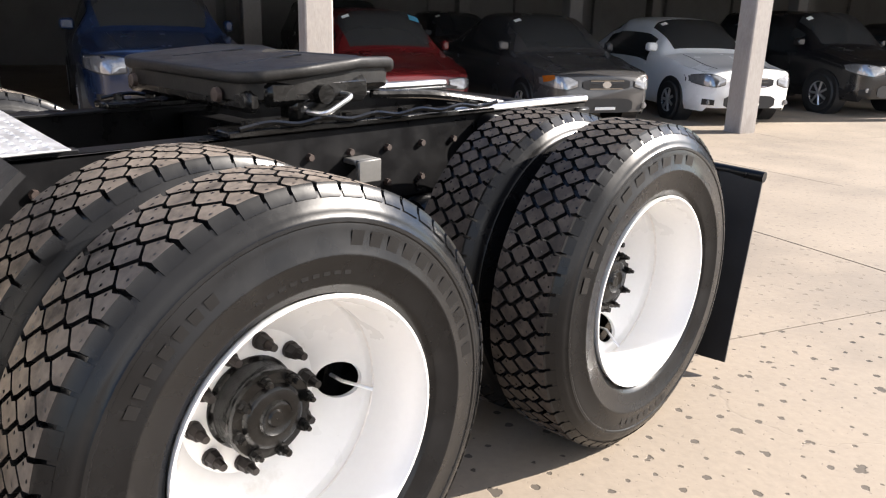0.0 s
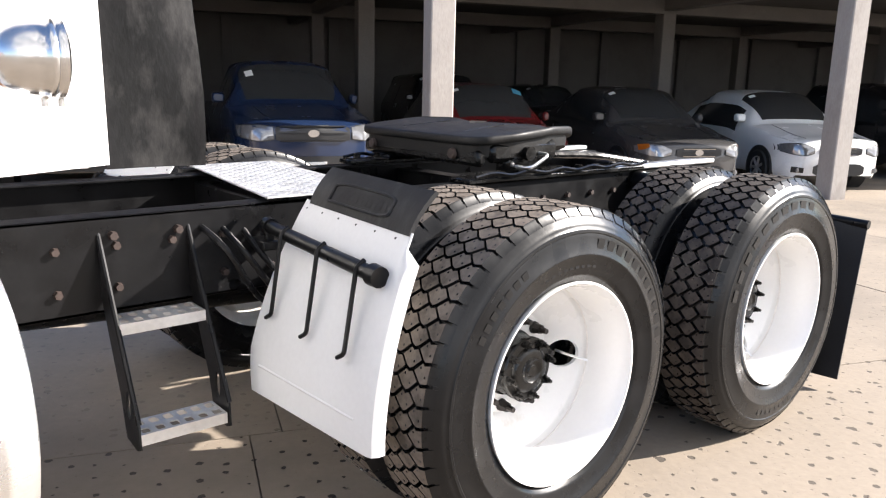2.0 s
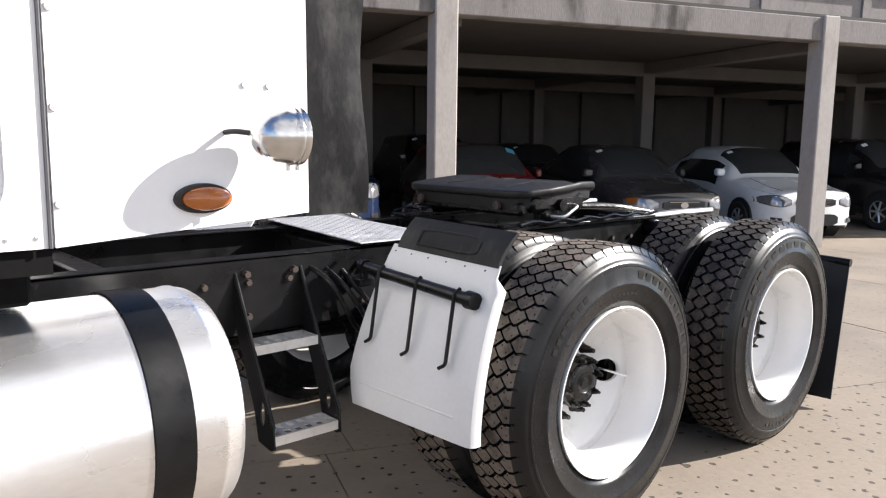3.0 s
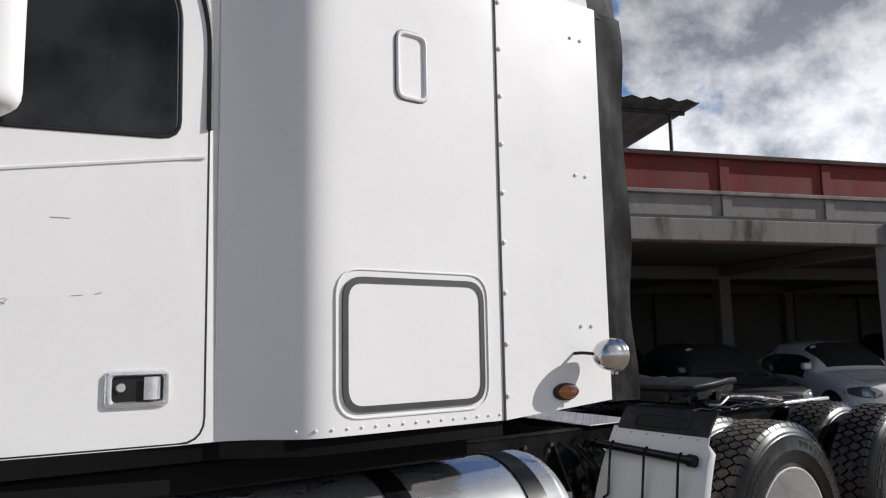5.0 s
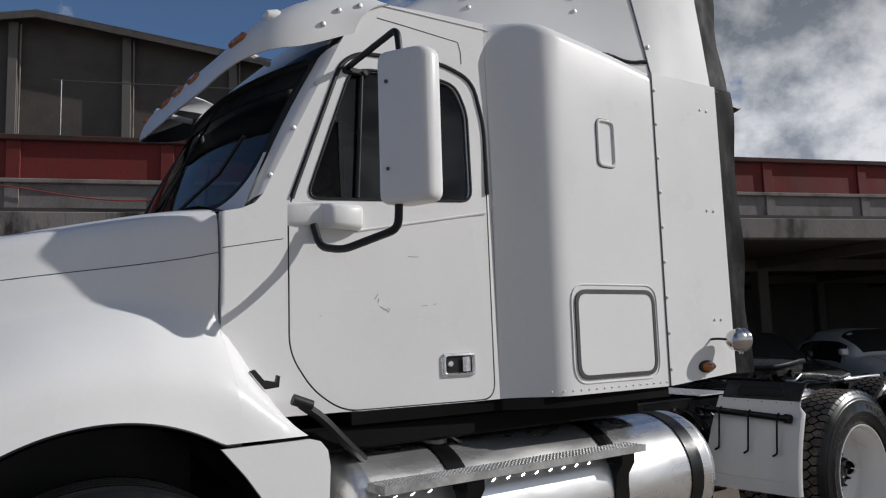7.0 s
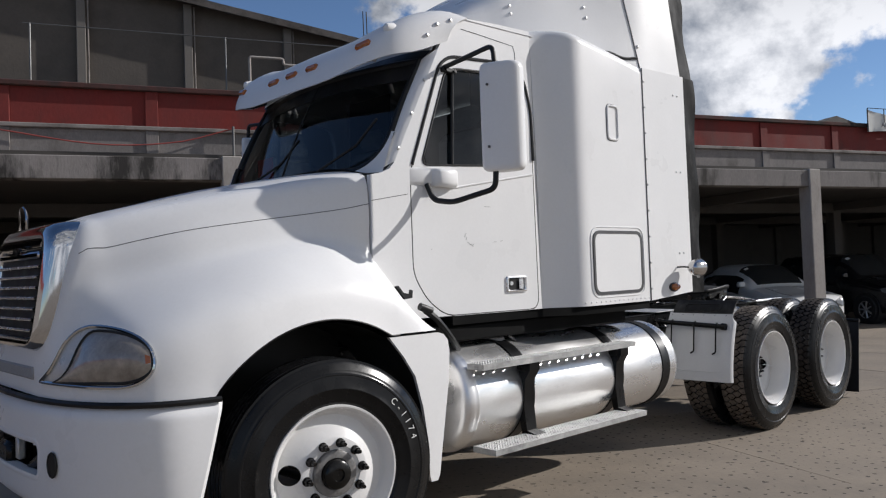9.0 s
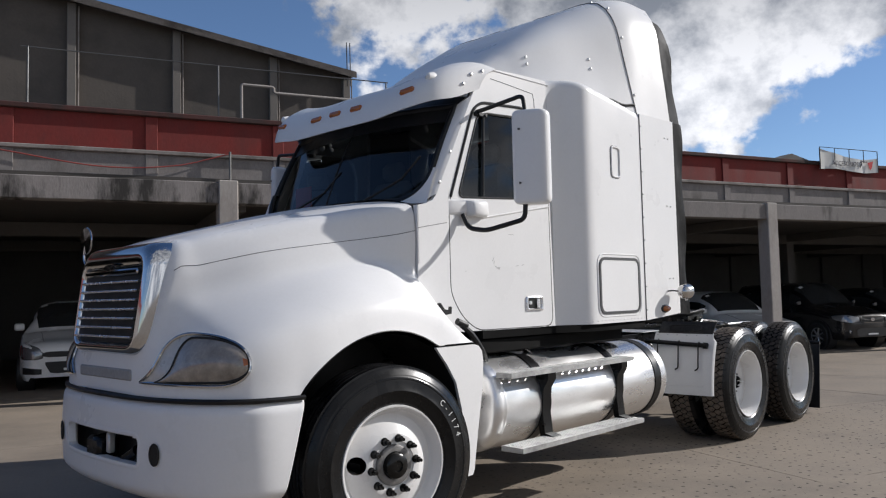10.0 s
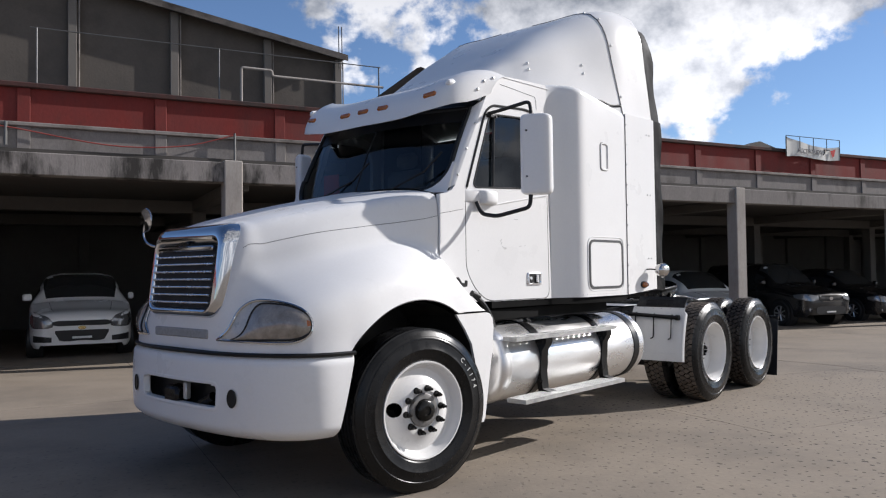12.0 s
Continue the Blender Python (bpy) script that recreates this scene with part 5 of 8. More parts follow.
def dotted_step(name, x0, x1, y0, y1, z, parent):
    """A folded plate with raised dots and a row of small drain holes."""
    bb = B()
    n = int((x1 - x0) / 0.085)
    holes = [circle(x0 + 0.05 + 0.085 * k, y, 0.011, 10) for k in range(n) for y in (y0 + 0.05, y1 - 0.05)]
    folded_plate(bb, x0, x1, y0, y1, z, holes, 0.032)
    plate = part(name, bb, STEP_TOP, parent, "dotted aluminium tread step", 0)
    bb = B()
    nx, ny = int((x1 - x0) / 0.021), int((y1 - y0) / 0.021)
    for i in range(nx):
        for j in range(ny):
            cx, cy = x0 + 0.012 + 0.021 * i, y0 + 0.012 + 0.021 * j + 0.004 * (i % 2)
            ring = [bb.verts.new((cx + 0.006 * math.cos(k * math.tau / 6), cy + 0.006 * math.sin(k * math.tau / 6), z + 0.0002)) for k in range(6)]
            tip = [bb.verts.new((cx + 0.004 * math.cos(k * math.tau / 6), cy + 0.004 * math.sin(k * math.tau / 6), z + 0.0028)) for k in range(6)]
            for k in range(6):
                bb.faces.new((ring[k], ring[(k + 1) % 6], tip[(k + 1) % 6], tip[k]))
            bb.faces.new(tip)
    tagged(part("tread_dots", bb, STEP_TOP, plate, "", 0), kind="stuff")
    return plate


def fuel_tank(s):
    yc, zc, r = s * 0.835, 0.682, 0.312
    bb = B()
    prof = [(0.001, 0.90), (r - 0.06, 0.905), (r - 0.02, 0.92), (r - 0.006, 0.94), (r, 0.965), (r, 0.985), (r + 0.003, 0.99), (r + 0.003, 1.0), (r, 1.005), (r, 2.0), (r, 3.08), (r + 0.003, 3.085), (r + 0.003, 3.095), (r, 3.10), (r - 0.006, 3.125), (r - 0.02, 3.145), (r - 0.06, 3.155), (0.001, 3.16)]
    lathe(bb, prof, 64, "x", (0, yc, zc))
    t = part("fuel_tank", bb, TANK, truck, "polished aluminium cylindrical fuel tank with black straps")
    for x in (1.42, 2.36, 2.96):
        bb = B()
        lathe(bb, [(r + 0.002, x - 0.05), (r + 0.008, x - 0.048), (r + 0.008, x + 0.048), (r + 0.002, x + 0.05)], 64, "x", (0, yc, zc))
        part("strap", bb, BLACK, t)
    bb = B()
    lathe(bb, [(0.001, 0.075), (0.040, 0.073), (0.048, 0.062), (0.050, 0.035), (0.056, 0.030), (0.070, 0.022), (0.074, -0.02)], 12, "z", (1.44, yc + s * 0.02, zc + r - 0.008))
    cap = part("filler_cap", bb, HUB_GREY, t, "dirty grey fuel filler cap")
    bb = B()
    tube(bb, rounded([(1.40, yc + s * 0.05, zc + r + 0.05), (1.46, yc + s * 0.09, zc + r + 0.045), (1.55, yc + s * 0.10, zc + r - 0.008)], 0.02), 0.007, 6)
    part("cap_chain", bb, HUB_GREY, cap)
    for x in (1.42, 2.36):
        bb = B()
        box(bb, x - 0.055, x + 0.055, min(s * 1.10, s * 1.18), max(s * 1.10, s * 1.18), 0.82, 0.872, 0.006)
        fill(bb, [(1.205, 0.872), (1.205, 0.83), (1.165, 0.77), (1.150, 0.62), (1.165, 0.47), (1.25, 0.45), (1.25, 0.417), (1.13, 0.417), (1.10, 0.60), (1.11, 0.80), (1.10, 0.872)], put=lambda a, c: (x - 0.05, s * a, c), thick=(0.09, 0, 0))
        part("step_bracket", bb, BLACK, t)
    y0, y1 = sorted((s * 1.09, s * 1.22))
    dotted_step("upper_step", 0.965, 2.47, y0, y1, 0.906, t)
    y0, y1 = sorted((s * 1.14, s * 1.315))
    dotted_step("lower_step", 0.94, 2.42, y0, y1, 0.452, t)


fuel_tank(-1)
fuel_tank(1)


def side_ladder(s):
    """Two perforated steps between leaning flat stiles whose front edges are rounded."""
    x0, x1 = 3.472, 3.728
    y0, y1 = sorted((s * 0.572, s * 0.678))
    st = tread_step("ladder_step", x0 + 0.006, x1 - 0.006, y0, y1, 0.428, truck, 0.036)
    y0, y1 = sorted((s * 0.45, s * 0.555))
    tread_step("ladder_step", x0 + 0.006, x1 - 0.006, y0, y1, 0.706, st, 0.036)
    for x in (x0, x1):
        bb = B()
        side = [(0.415, 0.955), (0.555, 0.68), (0.675, 0.455), (0.680, 0.385), (0.655, 0.375), (0.575, 0.385), (0.545, 0.50), (0.455, 0.70), (0.335, 0.955)]
        fill(bb, side, [circle(0.605, 0.49, 0.016, 14, 0.042)], put=lambda a, c: (x, s * a, c), thick=(0.006, 0, 0))
        stile = part("ladder_stile", bb, BLACK, st, "flat black ladder stile")
        bb = B()
        tube(bb, [(x + 0.003, s * 0.415, 0.955), (x + 0.003, s * 0.555, 0.68), (x + 0.003, s * 0.674, 0.456)], 0.0075, 8)
        part("stile_edge", bb, BLACK, stile)
    for x in (x0 + 0.04, x1 - 0.03):
        bb = B()
        cyl(bb, (x, s * 0.43, 0.93), (x, s * 0.452, 0.93), 0.014, 0.012, 6)
        part("ladder_bolt", bb, RUST, st)


side_ladder(-1)

# ---- hood and fenders ----
# half sections along x: centre line, shoulder, crease, waist, fender crest, fender side, lower edge
HOOD = [
    (-1.075, (0, 1.13), (0.16, 1.13), (0.24, 1.115), (0.30, 1.08), (0.345, 1.04), (0.37, 1.0), (0.38, 0.93)),
    (-1.05, (0, 1.24), (0.30, 1.235), (0.38, 1.19), (0.43, 1.14), (0.48, 1.08), (0.53, 1.01), (0.55, 0.93)),
    (-1.0, (0, 1.44), (0.37, 1.42), (0.45, 1.32), (0.49, 1.23), (0.57, 1.14), (0.69, 1.05), (0.72, 0.93)),
    (-0.93, (0, 1.69), (0.40, 1.665), (0.48, 1.56), (0.51, 1.40), (0.61, 1.26), (0.82, 1.12), (0.86, 0.93)),
    (-0.80, (0, 1.765), (0.46, 1.735), (0.54, 1.60), (0.58, 1.45), (0.70, 1.34), (0.97, 1.18), (1.02, 0.93)),
    (-0.50, (0, 1.85), (0.58, 1.81), (0.68, 1.67), (0.735, 1.525), (0.84, 1.45), (1.075, 1.28), (1.125, 0.93)),
    (-0.20, (0, 1.93), (0.69, 1.87), (0.78, 1.715), (0.83, 1.585), (0.92, 1.53), (1.105, 1.365), (1.15, 1.15)),
    (0.10, (0, 1.995), (0.77, 1.93), (0.85, 1.755), (0.892, 1.62), (0.972, 1.555), (1.115, 1.385), (1.155, 1.17)),
    (0.30, (0, 2.035), (0.83, 1.965), (0.90, 1.785), (0.922, 1.595), (0.992, 1.52), (1.118, 1.35), (1.155, 1.12)),
    (0.43, (0, 2.055), (0.87, 1.98), (0.92, 1.812), (0.924, 1.54), (1.0, 1.455), (1.12, 1.30), (1.155, 1.12)),
]
FENDER_TIP = [(0.56, (0.93, 1.36), (1.005, 1.305), (1.12, 1.215), (1.155, 1.12)), (0.685, (0.94, 1.14), (1.01, 1.134), (1.12, 1.127), (1.15, 1.12))]
hood_x = [row[0] for row in HOOD]
hood_f = [[spline(hood_x, [row[k + 1][c] for row in HOOD]) if k < 3 else spline(hood_x + [0.56, 0.685], [row[k + 1][c] for row in HOOD] + [row[k - 2][c] for row in FENDER_TIP]) for c in (0, 1)] for k in range(7)]
ARCH_R, ARCH_Z = 0.705, 0.52


def arch(x):
    return ARCH_Z + math.sqrt(max(ARCH_R ** 2 - x * x, 0.0))


def hood_section(x, n=40):
    ctrl = [Vector((0.0, f[0](x), f[1](x))) for f in hood_f]
    low = (max(1.12, arch(x)) if x > 0.0 else max(0.93, arch(x))) if x > -0.56 else 0.93
    ctrl[6].z = low
    for k in (5, 4, 3):
        ctrl[k].z = max(ctrl[k].z, ctrl[k + 1].z + (0.03 if x < 0.45 else 0.002))
    pts = smooth_line(ctrl, n)
    return [Vector((x, p.y, p.z)) for p in pts]


def body_y(x, z):
    sec = hood_section(x, 60)
    for p, q in zip(sec[8:], sec[9:]):
        if p.z >= z >= q.z and p.z > q.z:
            return p.y + (q.y - p.y) * (p.z - z) / (p.z - q.z)
    return min(sec[8:], key=lambda p: abs(p.z - z)).y


NX = 72
xs = [-1.075 + 1.505 * (i / NX) ** 1.25 for i in range(NX + 1)]
secs = [hood_section(x) for x in xs]
b = B()
for s in (-1, 1):
    grid(b, lambda i, j: (secs[i][j].x, s * secs[i][j].y, secs[i][j].z), NX, 40)
bmesh.ops.remove_doubles(b, verts=b.verts, dist=0.0005)
front = hood_section(xs[0])
add(b, [(p.x, -p.y, p.z) for p in front] + [(front[0].x, 0, 0.93)], [tuple(range(len(front) + 1))])
add(b, [(p.x, p.y, p.z) for p in front] + [(front[0].x, 0, 0.93)], [tuple(reversed(range(len(front) + 1)))])
bmesh.ops.remove_doubles(b, verts=b.verts, dist=0.0005)
hood = part("hood", b, WHITE, truck, "white moulded hood with flared front fenders", 60)
for s in (-1, 1):
    # Thin dark tube draws the shaded line of the crease.
    b = B()
    tube(b, [Vector((x, s * (hood_f[2][0](x) + 0.0005), hood_f[2][1](x))) for x in [-0.92 + 1.35 * k / 40 for k in range(41)]], 0.0016, 6)
    part("hood_crease", b, GAP, hood)
    # rubber lip along the arch
    b = B()
    pts = []
    for k in range(40):
        x = -0.52 + 0.95 * k / 39
        pts.append((x, s * (hood_f[6][0](x) - 0.004), max(1.12 if x > 0 else 0.93, arch(x)) - 0.004))
    tube(b, pts, 0.005, 8)
    part("arch_lip", b, MATT_BLACK, hood)
    # black wheel-arch liner
    b = B()
    grid(b, lambda i, j: Vector((0.685 * math.cos(math.pi * (0.80 - 0.74 * i / 24)), s * (0.62 + 0.49 * j / 3), ARCH_Z + 0.685 * math.sin(math.pi * (0.80 - 0.74 * i / 24)))), 24, 3)
    part("arch_liner", b, MATT_BLACK, hood)
# inner closing panel
b = B()
box(b, -0.95, 0.43, -0.60, 0.60, 0.80, 1.16)
part("splash_panel", b, MATT_BLACK, hood)

# fender tail behind the hood split, with the white splash guard below it
for s in (-1, 1):
    b = B()
    n = 14
    def tail(i, j):
        x = 0.43 + 0.255 * i / n
        sec = hood_section(x, 120)
        waist = Vector((x, hood_f[3][0](x), hood_f[3][1](x)))
        k0 = min(range(30, 121), key=lambda k: (sec[k] - waist).length)
        p = sec[round(k0 + (120 - k0) * j / 14)]
        return Vector((x, s * p.y, p.z))
    grid(b, tail, n, 14)
    part("fender_tail", b, WHITE, truck, "white rear tip of the front fender", 60)
    b = B()
    out = [(0.36, 1.105), (0.70, 1.105), (0.735, 1.095), (0.765, 1.06), (0.775, 1.0), (0.772, 0.85), (0.745, 0.65), (0.705, 0.34), (0.69, 0.312), (0.645, 0.312), (0.635, 0.34), (0.618, 0.55), (0.585, 0.72), (0.53, 0.89), (0.45, 1.0)]
    fill(b, out, put=lambda a, c: (a, s * (1.15 - 0.05 * max(0, 1.0 - c)), c), thick=(0, -s * 0.02, 0))
    guard = part("splash_guard", b, WHITE, truck, "white plastic splash guard behind the front wheel", 30)
    b = B()
    edge = [(0.775, 1.0), (0.772, 0.85), (0.745, 0.65), (0.705, 0.34)]
    edge = [(p.x, p.y) for p in smooth_line([(a, c, 0) for a, c in edge], 10)]
    grid(b, lambda i, j: (edge[i][0] - 0.002, s * (1.13 - 0.05 * max(0, 1.0 - edge[i][1]) - 0.42 * j), edge[i][1]), 10, 1)
    part("guard_back", b, WHITE, guard)
    b = B()
    edge2 = [(p.x, p.y) for p in smooth_line([(a, c, 0) for a, c in [(0.36, 1.095), (0.45, 0.99), (0.53, 0.885), (0.585, 0.72), (0.618, 0.55), (0.635, 0.34)]], 12)]
    grid(b, lambda i, j: (edge2[i][0], s * (1.13 - 0.05 * max(0, 1.0 - edge2[i][1]) - 0.42 * j), edge2[i][1]), 12, 1)
    part("guard_liner", b, MATT_BLACK, guard)
    # latch strap and black hinge hardware at the cowl
    b = B()
    tube(b, smooth_line([(0.72, s * 1.02, 1.225), (0.80, s * 1.03, 1.165), (0.92, s * 1.01, 1.055), (1.03, s * 0.95, 0.975)], 10), 0.020, 8)
    cyl(b, (0.685, s * 1.02, 1.245), (0.76, s * 1.03, 1.215), 0.022, None, 10)
    part("hood_latch", b, MATT_BLACK, truck, "black rubber hood latch strap")
    b = B()
    fill(b, [(0.50, 1.43), (0.515, 1.435), (0.55, 1.395), (0.60, 1.385), (0.605, 1.41), (0.615, 1.405), (0.61, 1.365), (0.56, 1.36)], put=lambda a, c: (a + 0.015, s * 1.03, c - 0.07), thick=(0, -s * 0.02, 0))
    part("latch_hook", b, MATT_BLACK, truck)

# ---- grille ----
lean = lambda z: -1.108 + (z - 1.15) * 0.14


def grille_ring(hw_top, hw_low, z0, z1, r, back):
    pts = rounded([(-hw_low, z0, 0), (hw_low, z0, 0), (hw_top, z1, 0), (-hw_top, z1, 0)], r, 6, True)
    return [Vector((lean(p.y) + back, p.x, p.y)) for p in pts]


rings = [grille_ring(0.452, 0.432, 1.12, 1.735, 0.13, 0.25), grille_ring(0.452, 0.432, 1.12, 1.735, 0.13, 0.13), grille_ring(0.449, 0.429, 1.123, 1.731, 0.127, 0.085), grille_ring(0.440, 0.421, 1.131, 1.722, 0.12, 0.045), grille_ring(0.426, 0.410, 1.144, 1.704, 0.11, 0.017), grille_ring(0.410, 0.398, 1.158, 1.678, 0.098, 0.003), grille_ring(0.397, 0.388, 1.172, 1.650, 0.085, 0.0), grille_ring(0.386, 0.379, 1.184, 1.622, 0.075, 0.006), grille_ring(0.378, 0.372, 1.193, 1.602, 0.067, 0.020), grille_ring(0.375, 0.37, 1.196, 1.595, 0.065, 0.04)]
b = B()
n = len(rings[0])
vs = [[b.verts.new(p) for p in ring] for ring in rings]
for a, c in zip(vs, vs[1:]):
    for k in range(n):
        b.faces.new((a[k], a[(k + 1) % n], c[(k + 1) % n], c[k]))
grille = part("grille_surround", b, CHROME, truck, "chrome grille surround with horizontal bars", 50)
b = B()
vs = [b.verts.new(p + Vector((0.006, 0, 0))) for p in grille_ring(0.375, 0.37, 1.196, 1.595, 0.065, 0.016)]
b.faces.new(vs)
part("grille_back", b, MATT_BLACK, grille)
for k in range(7):
    z = 1.228 + 0.049 * k
    hw = 0.368
    b = B()
    cut = circle(0, 0, 0.009, 12, 0.0075)
    ends = [[b.verts.new((lean(z) + 0.004 + p, y, z + q)) for p, q in cut] for y in (-hw, hw)]
    for i in range(12):
        b.faces.new((ends[0][i], ends[0][(i + 1) % 12], ends[1][(i + 1) % 12], ends[1][i]))
    part("grille_bar", b, BRIGHT_BAR, grille)
b = B()
box(b, lean(1.57) - 0.004, lean(1.57) + 0.012, -0.34, 0.34, 1.560, 1.592, 0.008)
part("badge_bar", b, CHROME, grille)
b = B()
fill(b, circle(0, 0, 0.07, 24, 0.016), put=lambda a, c: (lean(1.61) - 0.014, a, 1.605 + c), thick=(0.008, 0, 0))
part("badge", b, GREASE, grille)
b = B()
box(b, -1.084, -1.05, -0.33, 0.33, 1.000, 1.060, 0.008)
part("nose_vent", b, mat("grey_vent_mesh", (0.30, 0.30, 0.30), 0.6, vary=0.25, scale=40, grain=200), hood, "grey vent slot under the grille")

# ---- headlights ----
def headlight(s):
    """A teardrop lens that follows the fender, with a chrome rim."""
    x_in, x_out = -1.068, -0.79
    def top_z(f):
        return 0.232 * math.sin(math.pi / 2 * f / 0.62) ** 1.25 if f < 0.62 else 0.10 + 0.132 * math.sqrt(max(0.0, 1 - ((f - 0.62) / 0.38) ** 2))

    def low_z(f):
        return 0.0 if f < 0.66 else 0.10 * (1 - math.sqrt(max(0.0, 1 - ((f - 0.66) / 0.34) ** 2)))

    half = lambda f: (top_z(f) - low_z(f)) / 2
    mid = lambda f: 1.000 + (top_z(f) + low_z(f)) / 2
    run = lambda a, k, n: math.sin(math.pi / 2 * (a + (1 - a) * k / n))

    def surf(f, g, lift):
        x = x_in + (x_out - x_in) * f ** 1.25
        z = mid(f) + half(f) * g
        y = body_y(x, z)
        y2, y3 = body_y(x + 0.02, z), body_y(x, z + 0.03)
        nrm = Vector((-(y2 - y) / 0.02, 1.0, -(y3 - y) / 0.03)).normalized()
        return Vector((x, y, z)) + nrm * lift

    def out(p):
        return Vector((p.x, s * p.y, p.z))

    nf, ng = 32, 14
    bb = B()
    def lens(i, j):
        f = 0.13 + 0.85 * (0.5 - 0.5 * math.cos(math.pi * i / nf))
        tight = max(0.0, 1 - ((0.62 - f) / 0.49) ** 1.7) if f < 0.62 else 1.0
        g = -0.92 + 1.82 * j / ng * tight
        return out(surf(f, g, 0.010 + 0.020 * (1 - (2 * j / ng - 1) ** 2) * math.sin(math.pi * i / nf)))
    grid(bb, lens, nf, ng)
    bmesh.ops.remove_doubles(bb, verts=bb.verts, dist=0.0006)
    lamp = part("headlight", bb, LAMP_LENS, truck, "hazed teardrop headlight lens in a chrome rim", 60)
    bb = B()
    grid(bb, lambda i, j: out(surf(run(0.01, i, nf), -1.06 + 2.12 * j / ng, 0.006)), nf, ng)
    bmesh.ops.remove_doubles(bb, verts=bb.verts, dist=0.0006)
    part("headlight_bezel", bb, LAMP_SHELL, lamp)
    bb = B()
    loop = [out(surf(run(0.01, k, 30), -1.07, 0.010)) for k in range(31)] + [out(surf(run(0.01, 30 - k, 30), 1.07, 0.010)) for k in range(1, 30)]
    tube(bb, loop + [loop[0]], 0.008, 6)
    part("headlight_rim", bb, CHROME, lamp)
    bb = B()
    loop = [lens(i, 0) for i in range(nf + 1)] + [lens(nf - i, ng) for i in range(1, nf)]
    tube(bb, loop + [loop[0]], 0.007, 8)
    part("lens_edge", bb, GAP, lamp)
    bb = B()
    grid(bb, lambda i, j: out(surf(0.925 + 0.045 * i / 5, -0.30 + 0.5 * j / 5, 0.026)), 5, 5)
    part("side_marker", bb, AMBER, lamp)


headlight(-1)
headlight(1)

# ---- bumper ----
plan = smooth_line([(-1.115, 0, 0), (-1.105, 0.30, 0), (-1.07, 0.56, 0), (-1.0, 0.79, 0), (-0.90, 0.96, 0), (-0.77, 1.07, 0), (-0.56, 1.13, 0)], 56)
b = B()
NZ = 30
BZ0, BZ1 = 0.405, 0.905


def bumper_pt(i, j, s):
    f = j / NZ
    k = i * (1.0 - 0.085 * (1 - f))
    k0 = min(int(k), 55)
    p = plan[k0].lerp(plan[k0 + 1], k - k0)
    z = BZ0 + (BZ1 - BZ0) * f
    tuck = 0.0
    if f < 0.15:
        tuck = 0.07 * ((0.15 - f) / 0.15) ** 2
    if f > 0.9:
        tuck = 0.03 * ((f - 0.9) / 0.1) ** 2
    belly = -0.012 * math.sin(math.pi * f)
    e = i / 56
    a = plan[min(i + 1, 56)] - plan[max(i - 1, 0)]
    nrm = Vector((a.y, -a.x, 0)).normalized()
    q = p + nrm * (tuck + belly)
    lowcut = 0.012 * max(0.0, (e - 0.62) / 0.38) ** 2 * (1 - f)
    return Vector((q.x, s * q.y, z + lowcut))


def in_slot(i, j):
    c = (bumper_pt(i, j, 1) + bumper_pt(i + 1, j + 1, 1)) / 2
    return c.y < 0.46 and abs(c.z - 0.658) < (0.078 if c.y < 0.40 else 0.062)


for s in (-1, 1):
    grid(b, lambda i, j: bumper_pt(i, j, s), 56, NZ, lambda i, j: not in_slot(i, j))
bmesh.ops.remove_doubles(b, verts=b.verts, dist=0.0005)
rim_edges = [e for e in b.edges if e.is_boundary]
turned_in = bmesh.ops.extrude_edge_only(b, edges=rim_edges)["geom"]
for v in [g for g in turned_in if isinstance(g, bmesh.types.BMVert)]:
    v.co = Vector((v.co.x + 0.035, v.co.y * 0.965, v.co.z))
bumper = part("bumper", b, WHITE, truck, "white wrap-around front bumper with a dark slot", 35)


def on_bumper(y, z, proud):
    j = (z - BZ0) / (BZ1 - BZ0) * NZ
    row = [bumper_pt(i, j, 1) for i in range(40)]
    for p, q in zip(row, row[1:]):
        if p.y <= abs(y) <= q.y:
            x = p.x + (q.x - p.x) * (abs(y) - p.y) / (q.y - p.y)
            return Vector((x - proud, y, z))
    return Vector((row[0].x - proud, y, z))


# rolled edge round the slot
b = B()
def slot_loop(grow, proud):
    ends = [(p.x, p.y) for p in rounded([(-0.455 - grow, 0.587 - grow, 0), (0.455 + grow, 0.587 - grow, 0), (0.455 + grow, 0.728 + grow, 0), (-0.455 - grow, 0.728 + grow, 0)], 0.045 + grow, 8, True)]
    loop = []
    for (a, c), (a2, c2) in zip(ends, ends[1:] + ends[:1]):
        n_ = 16 if abs(a2 - a) > 0.3 else 1
        loop += [(a + (a2 - a) * k / n_, c + (c2 - c) * k / n_) for k in range(n_)]
    return [b.verts.new(on_bumper(a, c, proud)) for a, c in loop]


